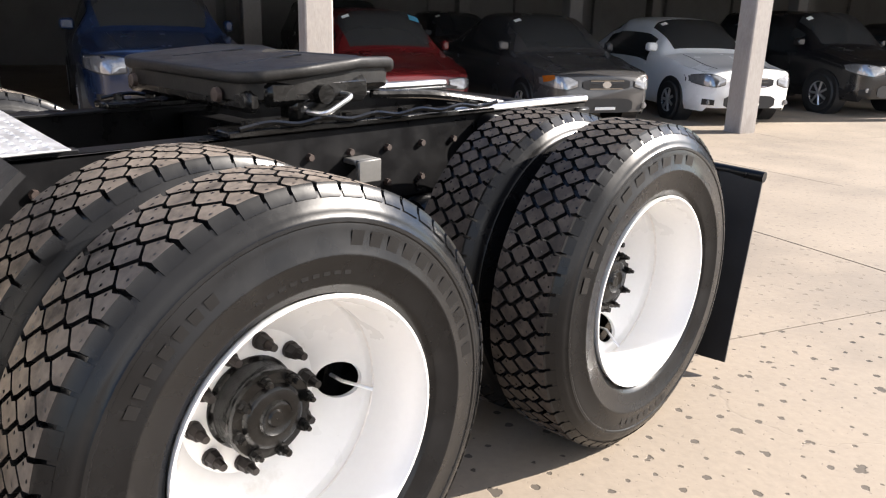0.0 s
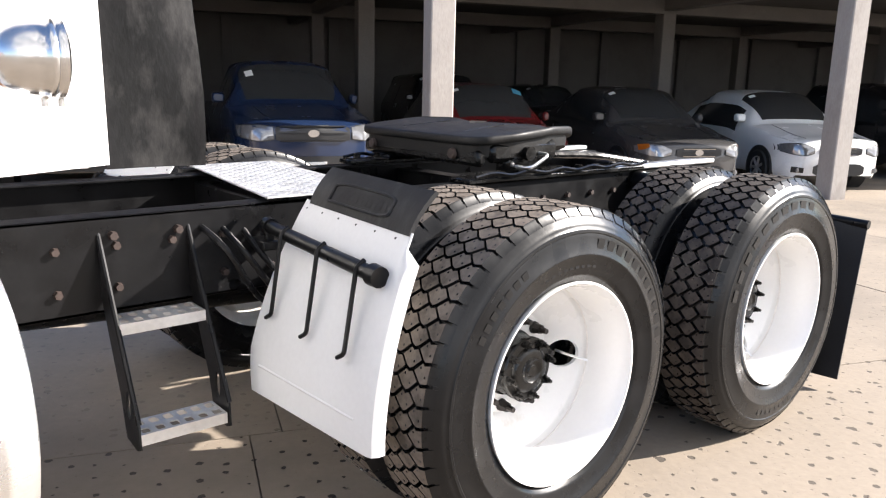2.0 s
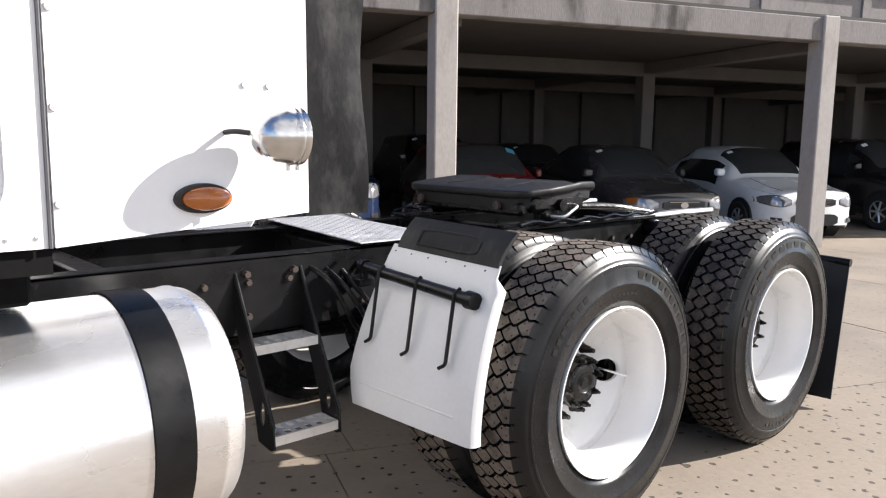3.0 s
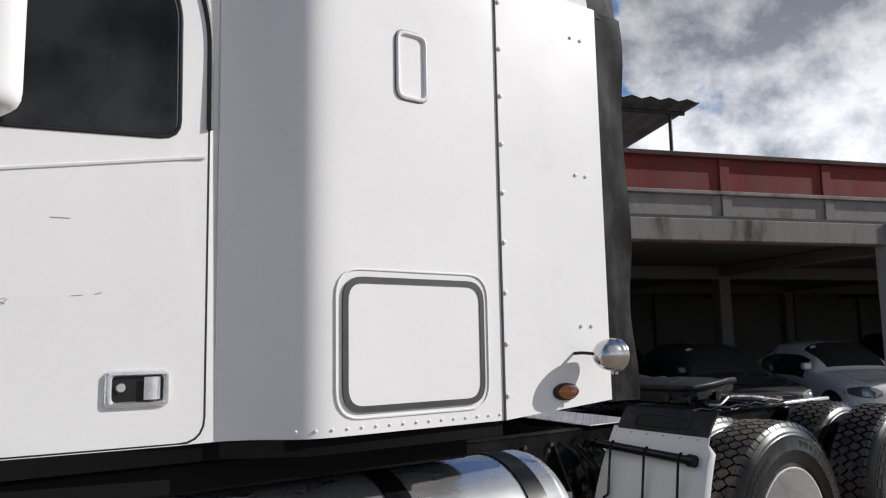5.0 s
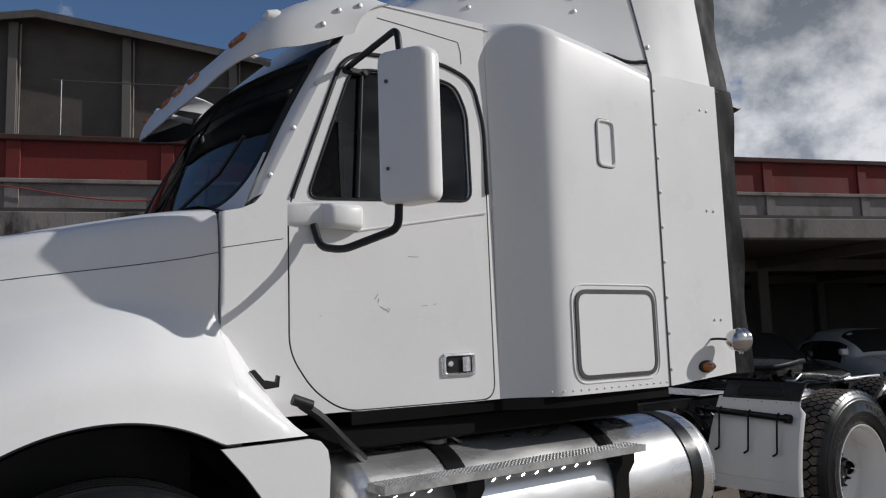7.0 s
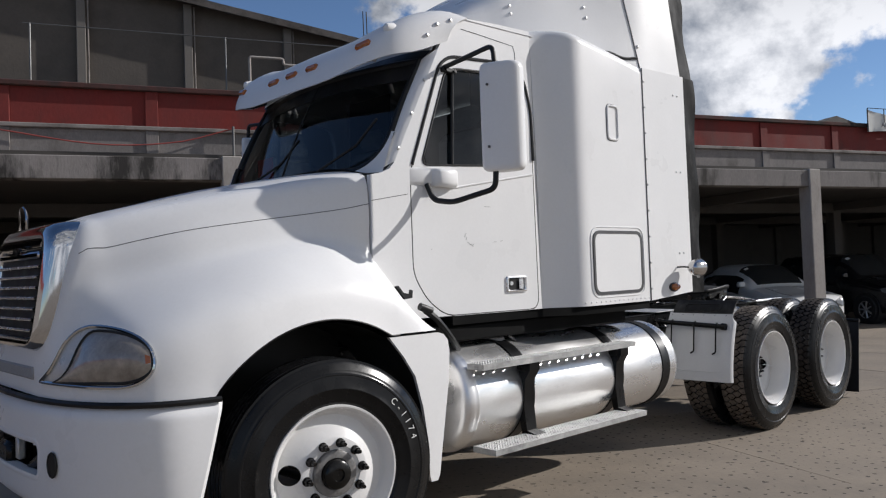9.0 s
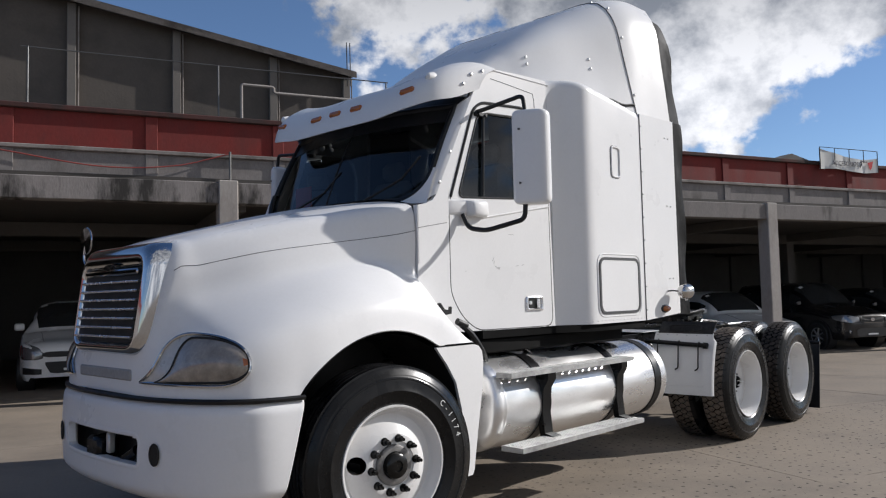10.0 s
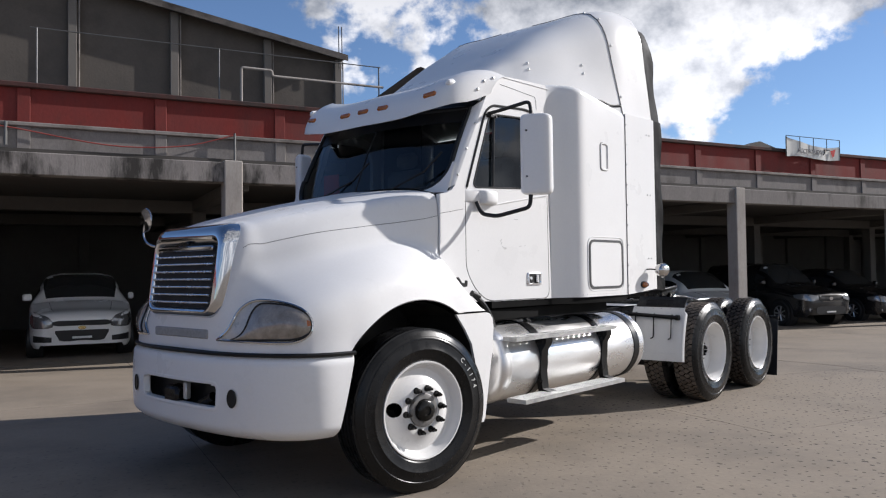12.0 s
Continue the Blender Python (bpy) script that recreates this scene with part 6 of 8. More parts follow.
rolls = [slot_loop(g, p) for g, p in ((0.026, -0.001), (0.022, 0.0018), (0.005, 0.0022), (0.001, 0.0), (0.0, -0.006), (0.0, -0.05))]
for lo_, hi_ in zip(rolls, rolls[1:]):
    for k in range(len(lo_)):
        k2 = (k + 1) % len(lo_)
        b.faces.new((lo_[k], lo_[k2], hi_[k2], hi_[k]))
bmesh.ops.recalc_face_normals(b, faces=b.faces)
part("slot_rim", b, WHITE, bumper, "", 50)
for s in (-1, 1):
    k_ = min(range(57), key=lambda k: abs(plan[k].y - 0.585))
    tg = (plan[k_ + 1] - plan[k_ - 1]).normalized()
    nr = Vector((-tg.y, tg.x, 0))
    face = lambda a, c, d: Vector(((plan[k_] + tg * a + nr * (0.020 + d)).x, s * (plan[k_] + tg * a + nr * (0.020 + d)).y, 0.655 + c))
    # Black disc and ring paint the shade of the fog hole.
    b = B()
    fill(b, circle(0, 0, 0.030, 24, 0.048), put=lambda a, c: face(a, c, 0.001))
    rec = part("fog_recess", b, MATT_BLACK, bumper)
    b = B()
    ring = [face(a, c, 0.0) for a, c in circle(0, 0, 0.033, 24, 0.052)]
    tube(b, ring + [ring[0]], 0.005, 6)
    part("fog_rim", b, MATT_BLACK, rec)
b = B()
box(b, -0.99, -0.96, -0.60, 0.60, 0.50, 0.78)
part("bumper_cavity", b, MATT_BLACK, bumper)
b = B()
box(b, -1.12, -1.0, -0.02, 0.15, 0.555, 0.68, 0.02)
part("tow_fitting", b, GREASE, bumper)
b = B()
tube(b, [(-1.05, -0.20, 0.58), (-1.04, -0.33, 0.64)], 0.03, 10)
part("tow_hook", b, GREASE, bumper)
b = B()
box(b, -1.09, -1.05, -0.085, -0.045, 0.60, 0.71, 0.008)
part("tow_label", b, ALU_PLATE, bumper)
b = B()
for s in (-1, 1):
    tube(b, [Vector((p.x + 0.012, s * (p.y - 0.012), 0.918)) for p in plan], 0.014, 6)
part("bumper_gap_strip", b, MATT_BLACK, bumper)

# ---- small round mirror on the far fender ----
b = B()
tube(b, rounded([(-0.62, 0.86, 1.62), (-0.74, 1.06, 1.63), (-0.75, 1.16, 1.70), (-0.74, 1.14, 1.83)], 0.06), 0.009, 8)
hm = part("fender_mirror", b, CHROME, truck, "small round chrome mirror on the fender")
b = B()
lathe(b, [(0.001, 0.028), (0.06, 0.022), (0.09, 0.008), (0.095, 0.0), (0.09, -0.006), (0.001, -0.012)], 28, "x", (-0.74, 1.13, 1.84))
part("mirror_head", b, CHROME, hm)

# ---- cab shell ----
SILL = 1.175
side_y = lambda x, z: -(0.932 + 0.113 * max(0.0, min(1.0, (x - 0.42) / 1.28)) - 0.03 * max(0.0, z - 2.05))
DOOR = [(p.x, p.y) for p in rounded([(0.705, 2.0, 0), (0.705, 1.42, 0), (0.80, 1.27, 0), (0.93, SILL + 0.005, 0), (1.665, SILL + 0.005, 0), (1.665, 2.45, 0), (1.615, 2.66, 0), (1.45, 2.72, 0), (1.03, 2.70, 0), (0.95, 2.64, 0)], 0.07, 5, True)]
WINDOW = [(p.x, p.y) for p in rounded([(0.785, 2.045, 0), (1.575, 2.085, 0), (1.575, 2.50, 0), (1.52, 2.625, 0), (1.40, 2.645, 0), (1.06, 2.63, 0), (0.99, 2.60, 0)], 0.05, 4, True)]


def grown(ring, d):
    """A closed 2D ring pushed outwards by d."""
    pts = [Vector((p[0], p[1])) for p in ring]
    area = sum(a.x * c.y - c.x * a.y for a, c in zip(pts, pts[1:] + pts[:1]))
    out = []
    for i, p in enumerate(pts):
        t = (pts[(i + 1) % len(pts)] - pts[i - 1]).normalized()
        nrm = Vector((t.y, -t.x)) * (1 if area > 0 else -1)
        out.append(tuple(p + nrm * d))
    return out


A_LOW, A_TOP = Vector((0.60, 0, 2.05)), Vector((0.95, 0, 2.74))
for s in (-1, 1):
    put = lambda a, c: (a, -s * side_y(a, c), c)
    b = B()
    outline = [(0.437, 1.30), (0.60, SILL), (1.70, SILL), (1.70, 2.965), (1.40, 2.965), (1.20, 2.958), (1.10, 2.93), (1.01, 2.85), (A_TOP.x, A_TOP.z), (A_LOW.x, A_LOW.z), (0.565, 2.01), (0.51, 1.985), (0.437, 1.97)]
    fill(b, outline, [grown(DOOR, 0.007)], put=put, thick=(0, -s * 0.03, 0))
    shell = part("cab_side", b, WHITE, truck, "white cab side panel around the door")
    b = B()
    tube(b, [put(*p) for p in grown(DOOR, 0.0035)] + [put(*grown(DOOR, 0.0035)[0])], 0.0065, 6)
    seal = part("door_seal", b, GAP, shell)
    seal.location.y = -s * 0.006
    # thick rubber where the door frame meets the roof and the pillars
    ring = grown(DOOR, 0.004)
    b = B()
    start = min(k for k in range(len(ring)) if ring[k][1] > 2.06 and ring[k][0] > 1.5)
    run = [(ring[start][0], 2.12)] + [p for p in ring[start:] + ring[:start] if p[1] > 2.02]
    tube(b, [put(*p) for p in run], 0.0105, 8)
    part("frame_rubber", b, MATT_BLACK, shell)
    b = B()
    fill(b, DOOR, [WINDOW], put=put, thick=(0, -s * 0.035, 0))
    door = part("door", b, WHITE, truck, "white cab door with scratches and a recessed handle", 30)
    # raised frame round the window, belt crease
    b = B()
    tube(b, [put(*p) for p in grown(WINDOW, 0.004)] + [put(*grown(WINDOW, 0.004)[0])], 0.0065, 8)
    part("window_rubber", b, MATT_BLACK, door)
    b = B()
    fill(b, WINDOW, put=lambda a, c: (a, -s * side_y(a, c) - s * 0.016, c))
    pane = part("side_window", b, TINT, door, "dark tinted side window")
    pane.visible_shadow = False
    b = B()
    tube(b, [put(1.005, 2.06), put(1.045, 2.625)], 0.010, 8)
    part("window_post", b, MATT_BLACK, door)
    b = B()
    tube(b, [Vector(put(x, 1.936 + 0.172 * (x - 1.104))) for x in [1.0 + 0.655 * k / 12 for k in range(13)]], 0.006, 6)
    part("belt_crease", b, WHITE, door)
    # Thin dark tube carries the crease's shade across the cowl.
    b = B()
    tube(b, [Vector(put(0.44 + 0.24 * k / 6, 1.829 + 0.043 * k / 6)) for k in range(7)], 0.0016, 6)
    part("cowl_crease", b, GAP, shell)
    # recessed paddle handle
    b = B()
    ring1, ring2 = rrect(1.392, 1.566, 1.288, 1.392, 0.018), rrect(1.412, 1.548, 1.305, 1.377, 0.012)
    skin_y = lambda a, c, d: -s * side_y(a, c) + s * d
    levels = [(ring1, 0.001), (grown(ring1, -0.004), 0.010), (grown(ring1, -0.012), 0.012), (grown(ring2, 0.002), 0.008), (ring2, -0.004)]
    loops = [[b.verts.new((a, skin_y(a, c, d), c)) for a, c in ring] for ring, d in levels]
    for l0, l1 in zip(loops, loops[1:]):
        for k in range(len(l0)):
            k2 = (k + 1) % len(l0)
            b.faces.new((l0[k], l0[k2], l1[k2], l1[k]))
    hd = part("door_handle", b, BRIGHT_BAR, door, "chrome framed paddle handle", 50)
    b = B()
    fill(b, ring2, put=lambda a, c: (a, skin_y(a, c, 0.002), c))
    part("handle_recess", b, MATT_BLACK, hd)
    b = B()
    grid(b, lambda i, j: Vector((1.494 + 0.048 * i / 5, skin_y(1.52, 1.34, 0.004 + 0.012 * math.sin(math.pi * (0.15 + 0.85 * i / 5))), 1.309 + 0.064 * j)), 5, 1)
    thicken(b, 0.004)
    part("handle_paddle", b, BRIGHT_BAR, hd)
    b = B()
    lathe(b, [(0.001, s * 0.008), (0.012, s * 0.008), (0.014, 0.0)], 16, "y", (1.434, skin_y(1.434, 1.34, 0.003), 1.345))
    part("handle_lock", b, ALU, hd)
    # A-pillar, from the door line to the windscreen edge
    b = B()
    n = 12
    def pillar(i, j):
        f, g = i / n, j / 4
        o = Vector((A_LOW.x + (A_TOP.x - A_LOW.x) * f, 0, A_LOW.z + (A_TOP.z - A_LOW.z) * f))
        o.y = side_y(o.x, o.z)
        w = Vector((0.55 + 0.325 * f - 0.02 * math.sin(math.pi * f), -0.885 + 0.015 * f, 2.01 + 0.66 * f))
        p = o.lerp(w, g)
        p.x -= 0.012 * math.sin(math.pi * g)
        p.y -= 0.012 * math.sin(math.pi * g)
        return Vector((p.x, -s * p.y, p.z))
    grid(b, pillar, n, 4)
    part("a_pillar", b, WHITE, truck, "white windscreen pillar", 60)
    for f in (0.12, 0.42, 0.72):
        p = pillar(f * n, 0.5)
        b = B()
        lathe(b, [(0.001, -0.006), (0.009, -0.004), (0.010, 0.004)], 10, "y", p + Vector((0, s * 0.004, 0)))
        part("pillar_bolt", b, ALU_PLATE, truck)
    # fine scratches on the door
    if s < 0:
        for a, c, l, t in ((1.075, 1.63, 0.03, 0.9), (1.10, 1.60, 0.05, -0.5), (1.115, 1.585, 0.03, 0.2), (1.135, 1.575, 0.02, 0.8), (1.30, 1.60, 0.03, 0.1), (1.36, 1.605, 0.02, 0.3), (1.24, 1.815, 0.05, 0.0), (0.83, 1.56, 0.01, 0.5), (1.09, 1.615, 0.02, 1.2)):
            b = B()
            tube(b, [put(a, c), put(a + l * math.cos(t), c + l * math.sin(t))], 0.0012, 5)
            part("scratch", b, SCRATCH, door, "small dark scratches")

# windscreen
def screen(i, j, n=20, m=10):
    sgn, f = 2 * i / n - 1, j / m
    return Vector((0.45 + 0.105 * sgn * sgn + 0.325 * f - 0.02 * math.sin(math.pi * f), (0.885 - 0.015 * f) * sgn, 2.035 + 0.66 * f - 0.025 * sgn * sgn))


b = B()
grid(b, screen, 20, 10)
ws = part("windscreen", b, SCREEN_GLASS, truck, "curved dark windscreen with black borders", 60)
ws.visible_shadow = False
for s in (-1, 1):
    rim = lambda t: (0.24 - 0.24 * math.cos(t * math.pi / 2), 0.33 - 0.33 * math.sin(t * math.pi / 2))
    corner = lambda t: (-0.03, 0.33 * (1 - 2 * t)) if t < 0.5 else (0.27 * (2 * t - 1) - 0.03, -0.03)
    on_glass = lambda e, f, d: screen(10 + s * 10 * (1 - e), 10 * f) + Vector((-d, s * d * 0.6, 0))
    b = B()
    grid(b, lambda i, j: on_glass(*[p + (q - p) * j / 4 for p, q in zip(rim(i / 16), corner(i / 16))], 0.026), 16, 4)
    part("pillar_foot", b, WHITE, ws, "white curved foot of the windscreen pillar", 60)
    b = B()
    tube(b, [on_glass(*rim(k / 16), 0.012) for k in range(17)], 0.020, 8)
    part("screen_rubber", b, MATT_BLACK, ws)
b = B()
runs = [[screen(2.4 + 15.2 * k / 16, 0) for k in range(17)], [screen(20, 3.3 + 6.7 * k / 8) for k in range(9)] + [screen(20 - k, 10) for k in range(1, 21)] + [screen(0, 10 - 6.7 * k / 8) for k in range(1, 9)]]
for run in runs:
    tube(b, [p + Vector((-0.002, 0, 0)) for p in run], 0.022, 8)
part("screen_rubber", b, MATT_BLACK, ws)
b = B()
grid(b, lambda i, j: screen(i, 8.2 + 1.8 * j / 2) + Vector((-0.004, 0, 0.002)), 20, 2)
part("shade_band", b, MATT_BLACK, ws, "black shade band along the top of the glass", 60)
b = B()
tube(b, [screen(10, k) + Vector((-0.002, 0, 0)) for k in range(11)], 0.005, 8)
part("screen_divider", b, MATT_BLACK, ws)
for y in (0.35, -0.45):
    b = B()
    tube(b, [(0.42, y, 2.04), (0.50, y - 0.28, 2.16), (0.56, y - 0.40, 2.30)], 0.008, 6)
    part("wiper", b, MATT_BLACK, ws)
b = B()
grid(b, lambda i, j: Vector((0.43, 0.88 * (2 * i / 20 - 1), 2.055 - 0.075 * abs(2 * i / 20 - 1) ** 4)).lerp(screen(i, 0) + Vector((0, 0, -0.02)), j / 3), 20, 3)
part("cowl", b, MATT_BLACK, truck, "black cowl under the windscreen")
# roof over the cab
b = B()
def roof(i, j):
    f, g = i / 16, 2 * j / 24 - 1
    x = 0.90 + 0.83 * f
    half = -side_y(x, 2.9) + 0.004
    z = 3.0 - 0.02 * f - 0.047 * abs(g) ** 4 - (0.23 * max(0.0, 1 - f * 4) ** 2)
    return Vector((x, half * g, z))
grid(b, roof, 16, 24)
part("cab_roof", b, WHITE, truck, "white cab roof", 60)
b = B()
grid(b, lambda i, j: screen(i, 10).lerp(roof(0, i * 24 / 20), j / 3), 20, 3)
part("roof_header", b, MATT_BLACK, truck, "", 60)
for s in (-1, 1):
    b = B()
    tube(b, [Vector((x, -s * side_y(x, z) + s * 0.0005, z)) for x, z in ((1.13, 2.885), (1.25, 2.875), (1.40, 2.86), (1.55, 2.845), (1.562, 2.80), (1.563, 2.74))], 0.002, 6)
    part("roof_seam", b, SEAL, truck)

# ---- sun visor with marker lamps ----
V_LOW = smooth_line([(0.515, 0, 2.60), (0.52, 0.45, 2.60), (0.54, 0.66, 2.625), (0.575, 0.80, 2.645), (0.66, 0.885, 2.675), (0.80, 0.935, 2.705), (1.02, 0.965, 2.795)], 60)
V_TOP = smooth_line([(0.78, 0, 2.895), (0.79, 0.42, 2.895), (0.83, 0.66, 2.935), (0.90, 0.80, 2.975), (0.98, 0.88, 2.99), (1.07, 0.94, 2.985), (1.175, 0.985, 2.955)], 60)


def on_line(line, f):
    k = max(0.0, min(1.0, f)) * 60
    return line[int(k)].lerp(line[min(int(k) + 1, 60)], k - int(k))


def visor(i, j, inner=0.0):
    """The bolted-on visor: a band in front of the glass that wraps back along the cab sides. i runs 0 to 40 across, j 0 to 14 upwards."""
    g = i / 20 - 1
    a, s_ = abs(g), (1 if g >= 0 else -1)
    lo, hi = on_line(V_LOW, a), on_line(V_TOP, a)
    d = hi - lo
    out_y = max(lo.y, hi.y) if a > 0.3 else lo.y
    ctrl = Vector((lo.x + 0.12 * d.x, out_y + 0.012, lo.z + 0.72 * d.z))
    f = j / 14
    p = lo * (1 - f) ** 2 + ctrl * 2 * f * (1 - f) + hi * f * f
    p += Vector((inner, -inner * 0.8 * a, 0))
    return Vector((p.x, s_ * p.y, p.z))


b = B()
grid(b, visor, 80 // 2, 14)
bmesh.ops.remove_doubles(b, verts=b.verts, dist=0.0003)
thicken(b, 0.008)
vz = part("sun_visor", b, WHITE, truck, "white roof visor with five amber marker lamps", 60)
# Dark sheet added inside the white visor to deepen its shade.
b = B()
grid(b, lambda i, j: visor(2 + i, 0.2 + 0.6 * j, 0.016), 36, 14)
part("visor_liner", b, MATT_BLACK, vz, "black inside of the visor", 60)
for g in (9.2, 16.6, 20.0, 23.4, 30.8):
    p, q = visor(g, 3), visor(g, 6)
    t = (visor(g + 0.5, 4.5) - visor(g - 0.5, 4.5)).normalized()
    mid = (p + q) / 2
    up = (q - p).normalized()
    nrm = t.cross(up)
    if nrm.x > 0:
        nrm = -nrm
    up = nrm.cross(t)
    m4 = Matrix((t, up, nrm)).transposed().to_4x4()
    m4.translation = mid
    b = B()
    box(b, -0.055, 0.055, -0.020, 0.020, -0.01, 0.020, 0.008, m4)
    part("marker_lamp", b, AMBER, vz)
for s in (-1, 1):
    for a, j in ((0.955, 9.0), (0.90, 6.5), (0.865, 3.2)):
        b = B()
        lathe(b, [(0.001, s * 0.012), (0.008, s * 0.011), (0.012, s * 0.005), (0.012, -s * 0.010)], 12, "y", visor(20 + s * 20 * a, j))
        part("visor_bolt", b, ALU_PLATE, vz)
    b = B()
    lathe(b, [(0.001, -0.06), (0.025, -0.045), (0.038, 0.0), (0.025, 0.04), (0.001, 0.05)], 16, "x", visor(20 + s * 13.2, 7.0, 0.022))
    part("visor_boss", b, WHITE, vz)
    b = B()
    tube(b, [visor(20 + s * 9, 6, 0.02), (0.80, s * 0.55, 2.74)], 0.016, 8)
    part("visor_bracket", b, WHITE_STEEL, vz)

# ---- sleeper ----
S_SECT = [(1.7005, 1.0445, 2.975), (1.735, 1.052, 2.985), (1.80, 1.085, 2.99), (1.87, 1.145, 2.985), (1.92, 1.185, 2.978), (1.97, 1.203, 2.97), (2.05, 1.208, 2.957), (2.40, 1.208, 2.912), (2.705, 1.208, 2.865)]
s_w, s_z = spline([r[0] for r in S_SECT], [r[1] for r in S_SECT]), spline([r[0] for r in S_SECT], [r[2] for r in S_SECT])


def sleeper_pt(x, j, s):
    w, zt = s_w(x), s_z(x)
    r = 0.075
    lean_in = lambda z: 0.03 * max(0.0, z - 2.05) * (1 - ease(x, 1.70, 1.90))
    if j <= 8:
        z = SILL + (zt - r - SILL) * j / 8
        return Vector((x, s * (w - lean_in(z)), z))
    w -= lean_in(zt)
    if j <= 16:
        a = (j - 8) / 8 * math.pi / 2
        return Vector((x, s * (w - r + r * math.cos(a)), zt - r + r * math.sin(a)))
    return Vector((x, s * (w - r) * (1 - (j - 16) / 4), zt + 0.03 * ((j - 16) / 4)))


sx = [1.7005 + 1.0045 * (k / 40) for k in range(41)]
b = B()
for s in (-1, 1):
    grid(b, lambda i, j: sleeper_pt(sx[i], j, s), 40, 20)
for s in (-1, 1):
    grid(b, lambda i, j: Vector((1.7005, sleeper_pt(sx[0], j, s).y * (0.93 + 0.07 * i), sleeper_pt(sx[0], j, s).z - 0.06 * (1 - i) * (j > 8))), 1, 16)
bmesh.ops.remove_doubles(b, verts=b.verts, dist=0.0005)
sleeper = part("sleeper_box", b, WHITE, truck, "white sleeper compartment wider than the cab", 50)
b = B()
box(b, 2.685, 2.70, -1.19, 1.19, SILL, 2.84)
part("sleeper_back", b, WHITE, sleeper)
b = B()
box(b, 0.45, 2.72, -0.98, 0.98, 1.02, SILL - 0.06, 0.01)
part("cab_subframe", b, UNDER, truck)
b = B()
fill(b, [(0.95, -1.0), (1.72, -1.03), (1.95, -1.18), (2.71, -1.19), (2.71, 1.19), (1.95, 1.18), (1.72, 1.03), (0.95, 1.0)], put=lambda a, c: (a, c, SILL - 0.004), thick=(0, 0, -0.05))
part("cab_floor", b, UNDER, truck, "black underside of the cab")
for s in (-1, 1):
    b = B()
    tube(b, [Vector((1.7005, s * 1.0435, SILL + 0.005 + (2.06 - SILL) * k / 10)) for k in range(11)], 0.0035, 6)
    part("sleeper_seam", b, GREY_PLATE, sleeper)
    # luggage door with its rubber seal
    y = s * 1.208
    outer_r, inner_r = rrect(2.037, 2.612, 1.242, 1.668, 0.075, 6), rrect(2.057, 2.592, 1.262, 1.648, 0.058, 6)
    b = B()
    fill(b, outer_r, [inner_r], put=lambda a, c: (a, y + s * 0.007, c), thick=(0, -s * 0.012, 0))
    bd = part("locker_seal", b, LOCKER_RUBBER, sleeper, "grey rubber seal of the luggage door")
    b = B()
    fill(b, inner_r, put=lambda a, c: (a, y + s * 0.004, c), thick=(0, -s * 0.01, 0))
    part("luggage_door", b, WHITE, bd)
    b = B()
    ring = [(a, y + s * 0.001, c) for a, c in rrect(2.015, 2.632, 1.225, 1.692, 0.09, 6)]
    tube(b, ring + [ring[0]], 0.004, 6)
    part("locker_crease", b, WHITE, bd)
    # small vent hatch
    ring = rrect(2.255, 2.372, 2.29, 2.52, 0.03, 4)
    b = B()
    tube(b, [(a, y + s * 0.003, c) for a, c in ring] + [(ring[0][0], y + s * 0.003, ring[0][1])], 0.008, 8)
    vh = part("vent_frame", b, WHITE, sleeper)
    b = B()
    tube(b, [(a, y + s * 0.001, c) for a, c in grown(ring, 0.009)] + [(grown(ring, 0.009)[0][0], y + s * 0.001, grown(ring, 0.009)[0][1])], 0.0025, 6)
    part("vent_gap", b, SEAL, vh)
    # rivets under the locker and down the extender seam
    for k in range(16):
        b = B()
        lathe(b, [(0.001, -0.004 if s < 0 else 0.004), (0.0045, -0.002 if s < 0 else 0.002), (0.0055, 0.002 if s < 0 else -0.002)], 8, "y", (1.90 + 0.052 * k, s * (s_w(1.90 + 0.052 * k) + 0.001), SILL + 0.022))
        part("rivet", b, WHITE, sleeper)

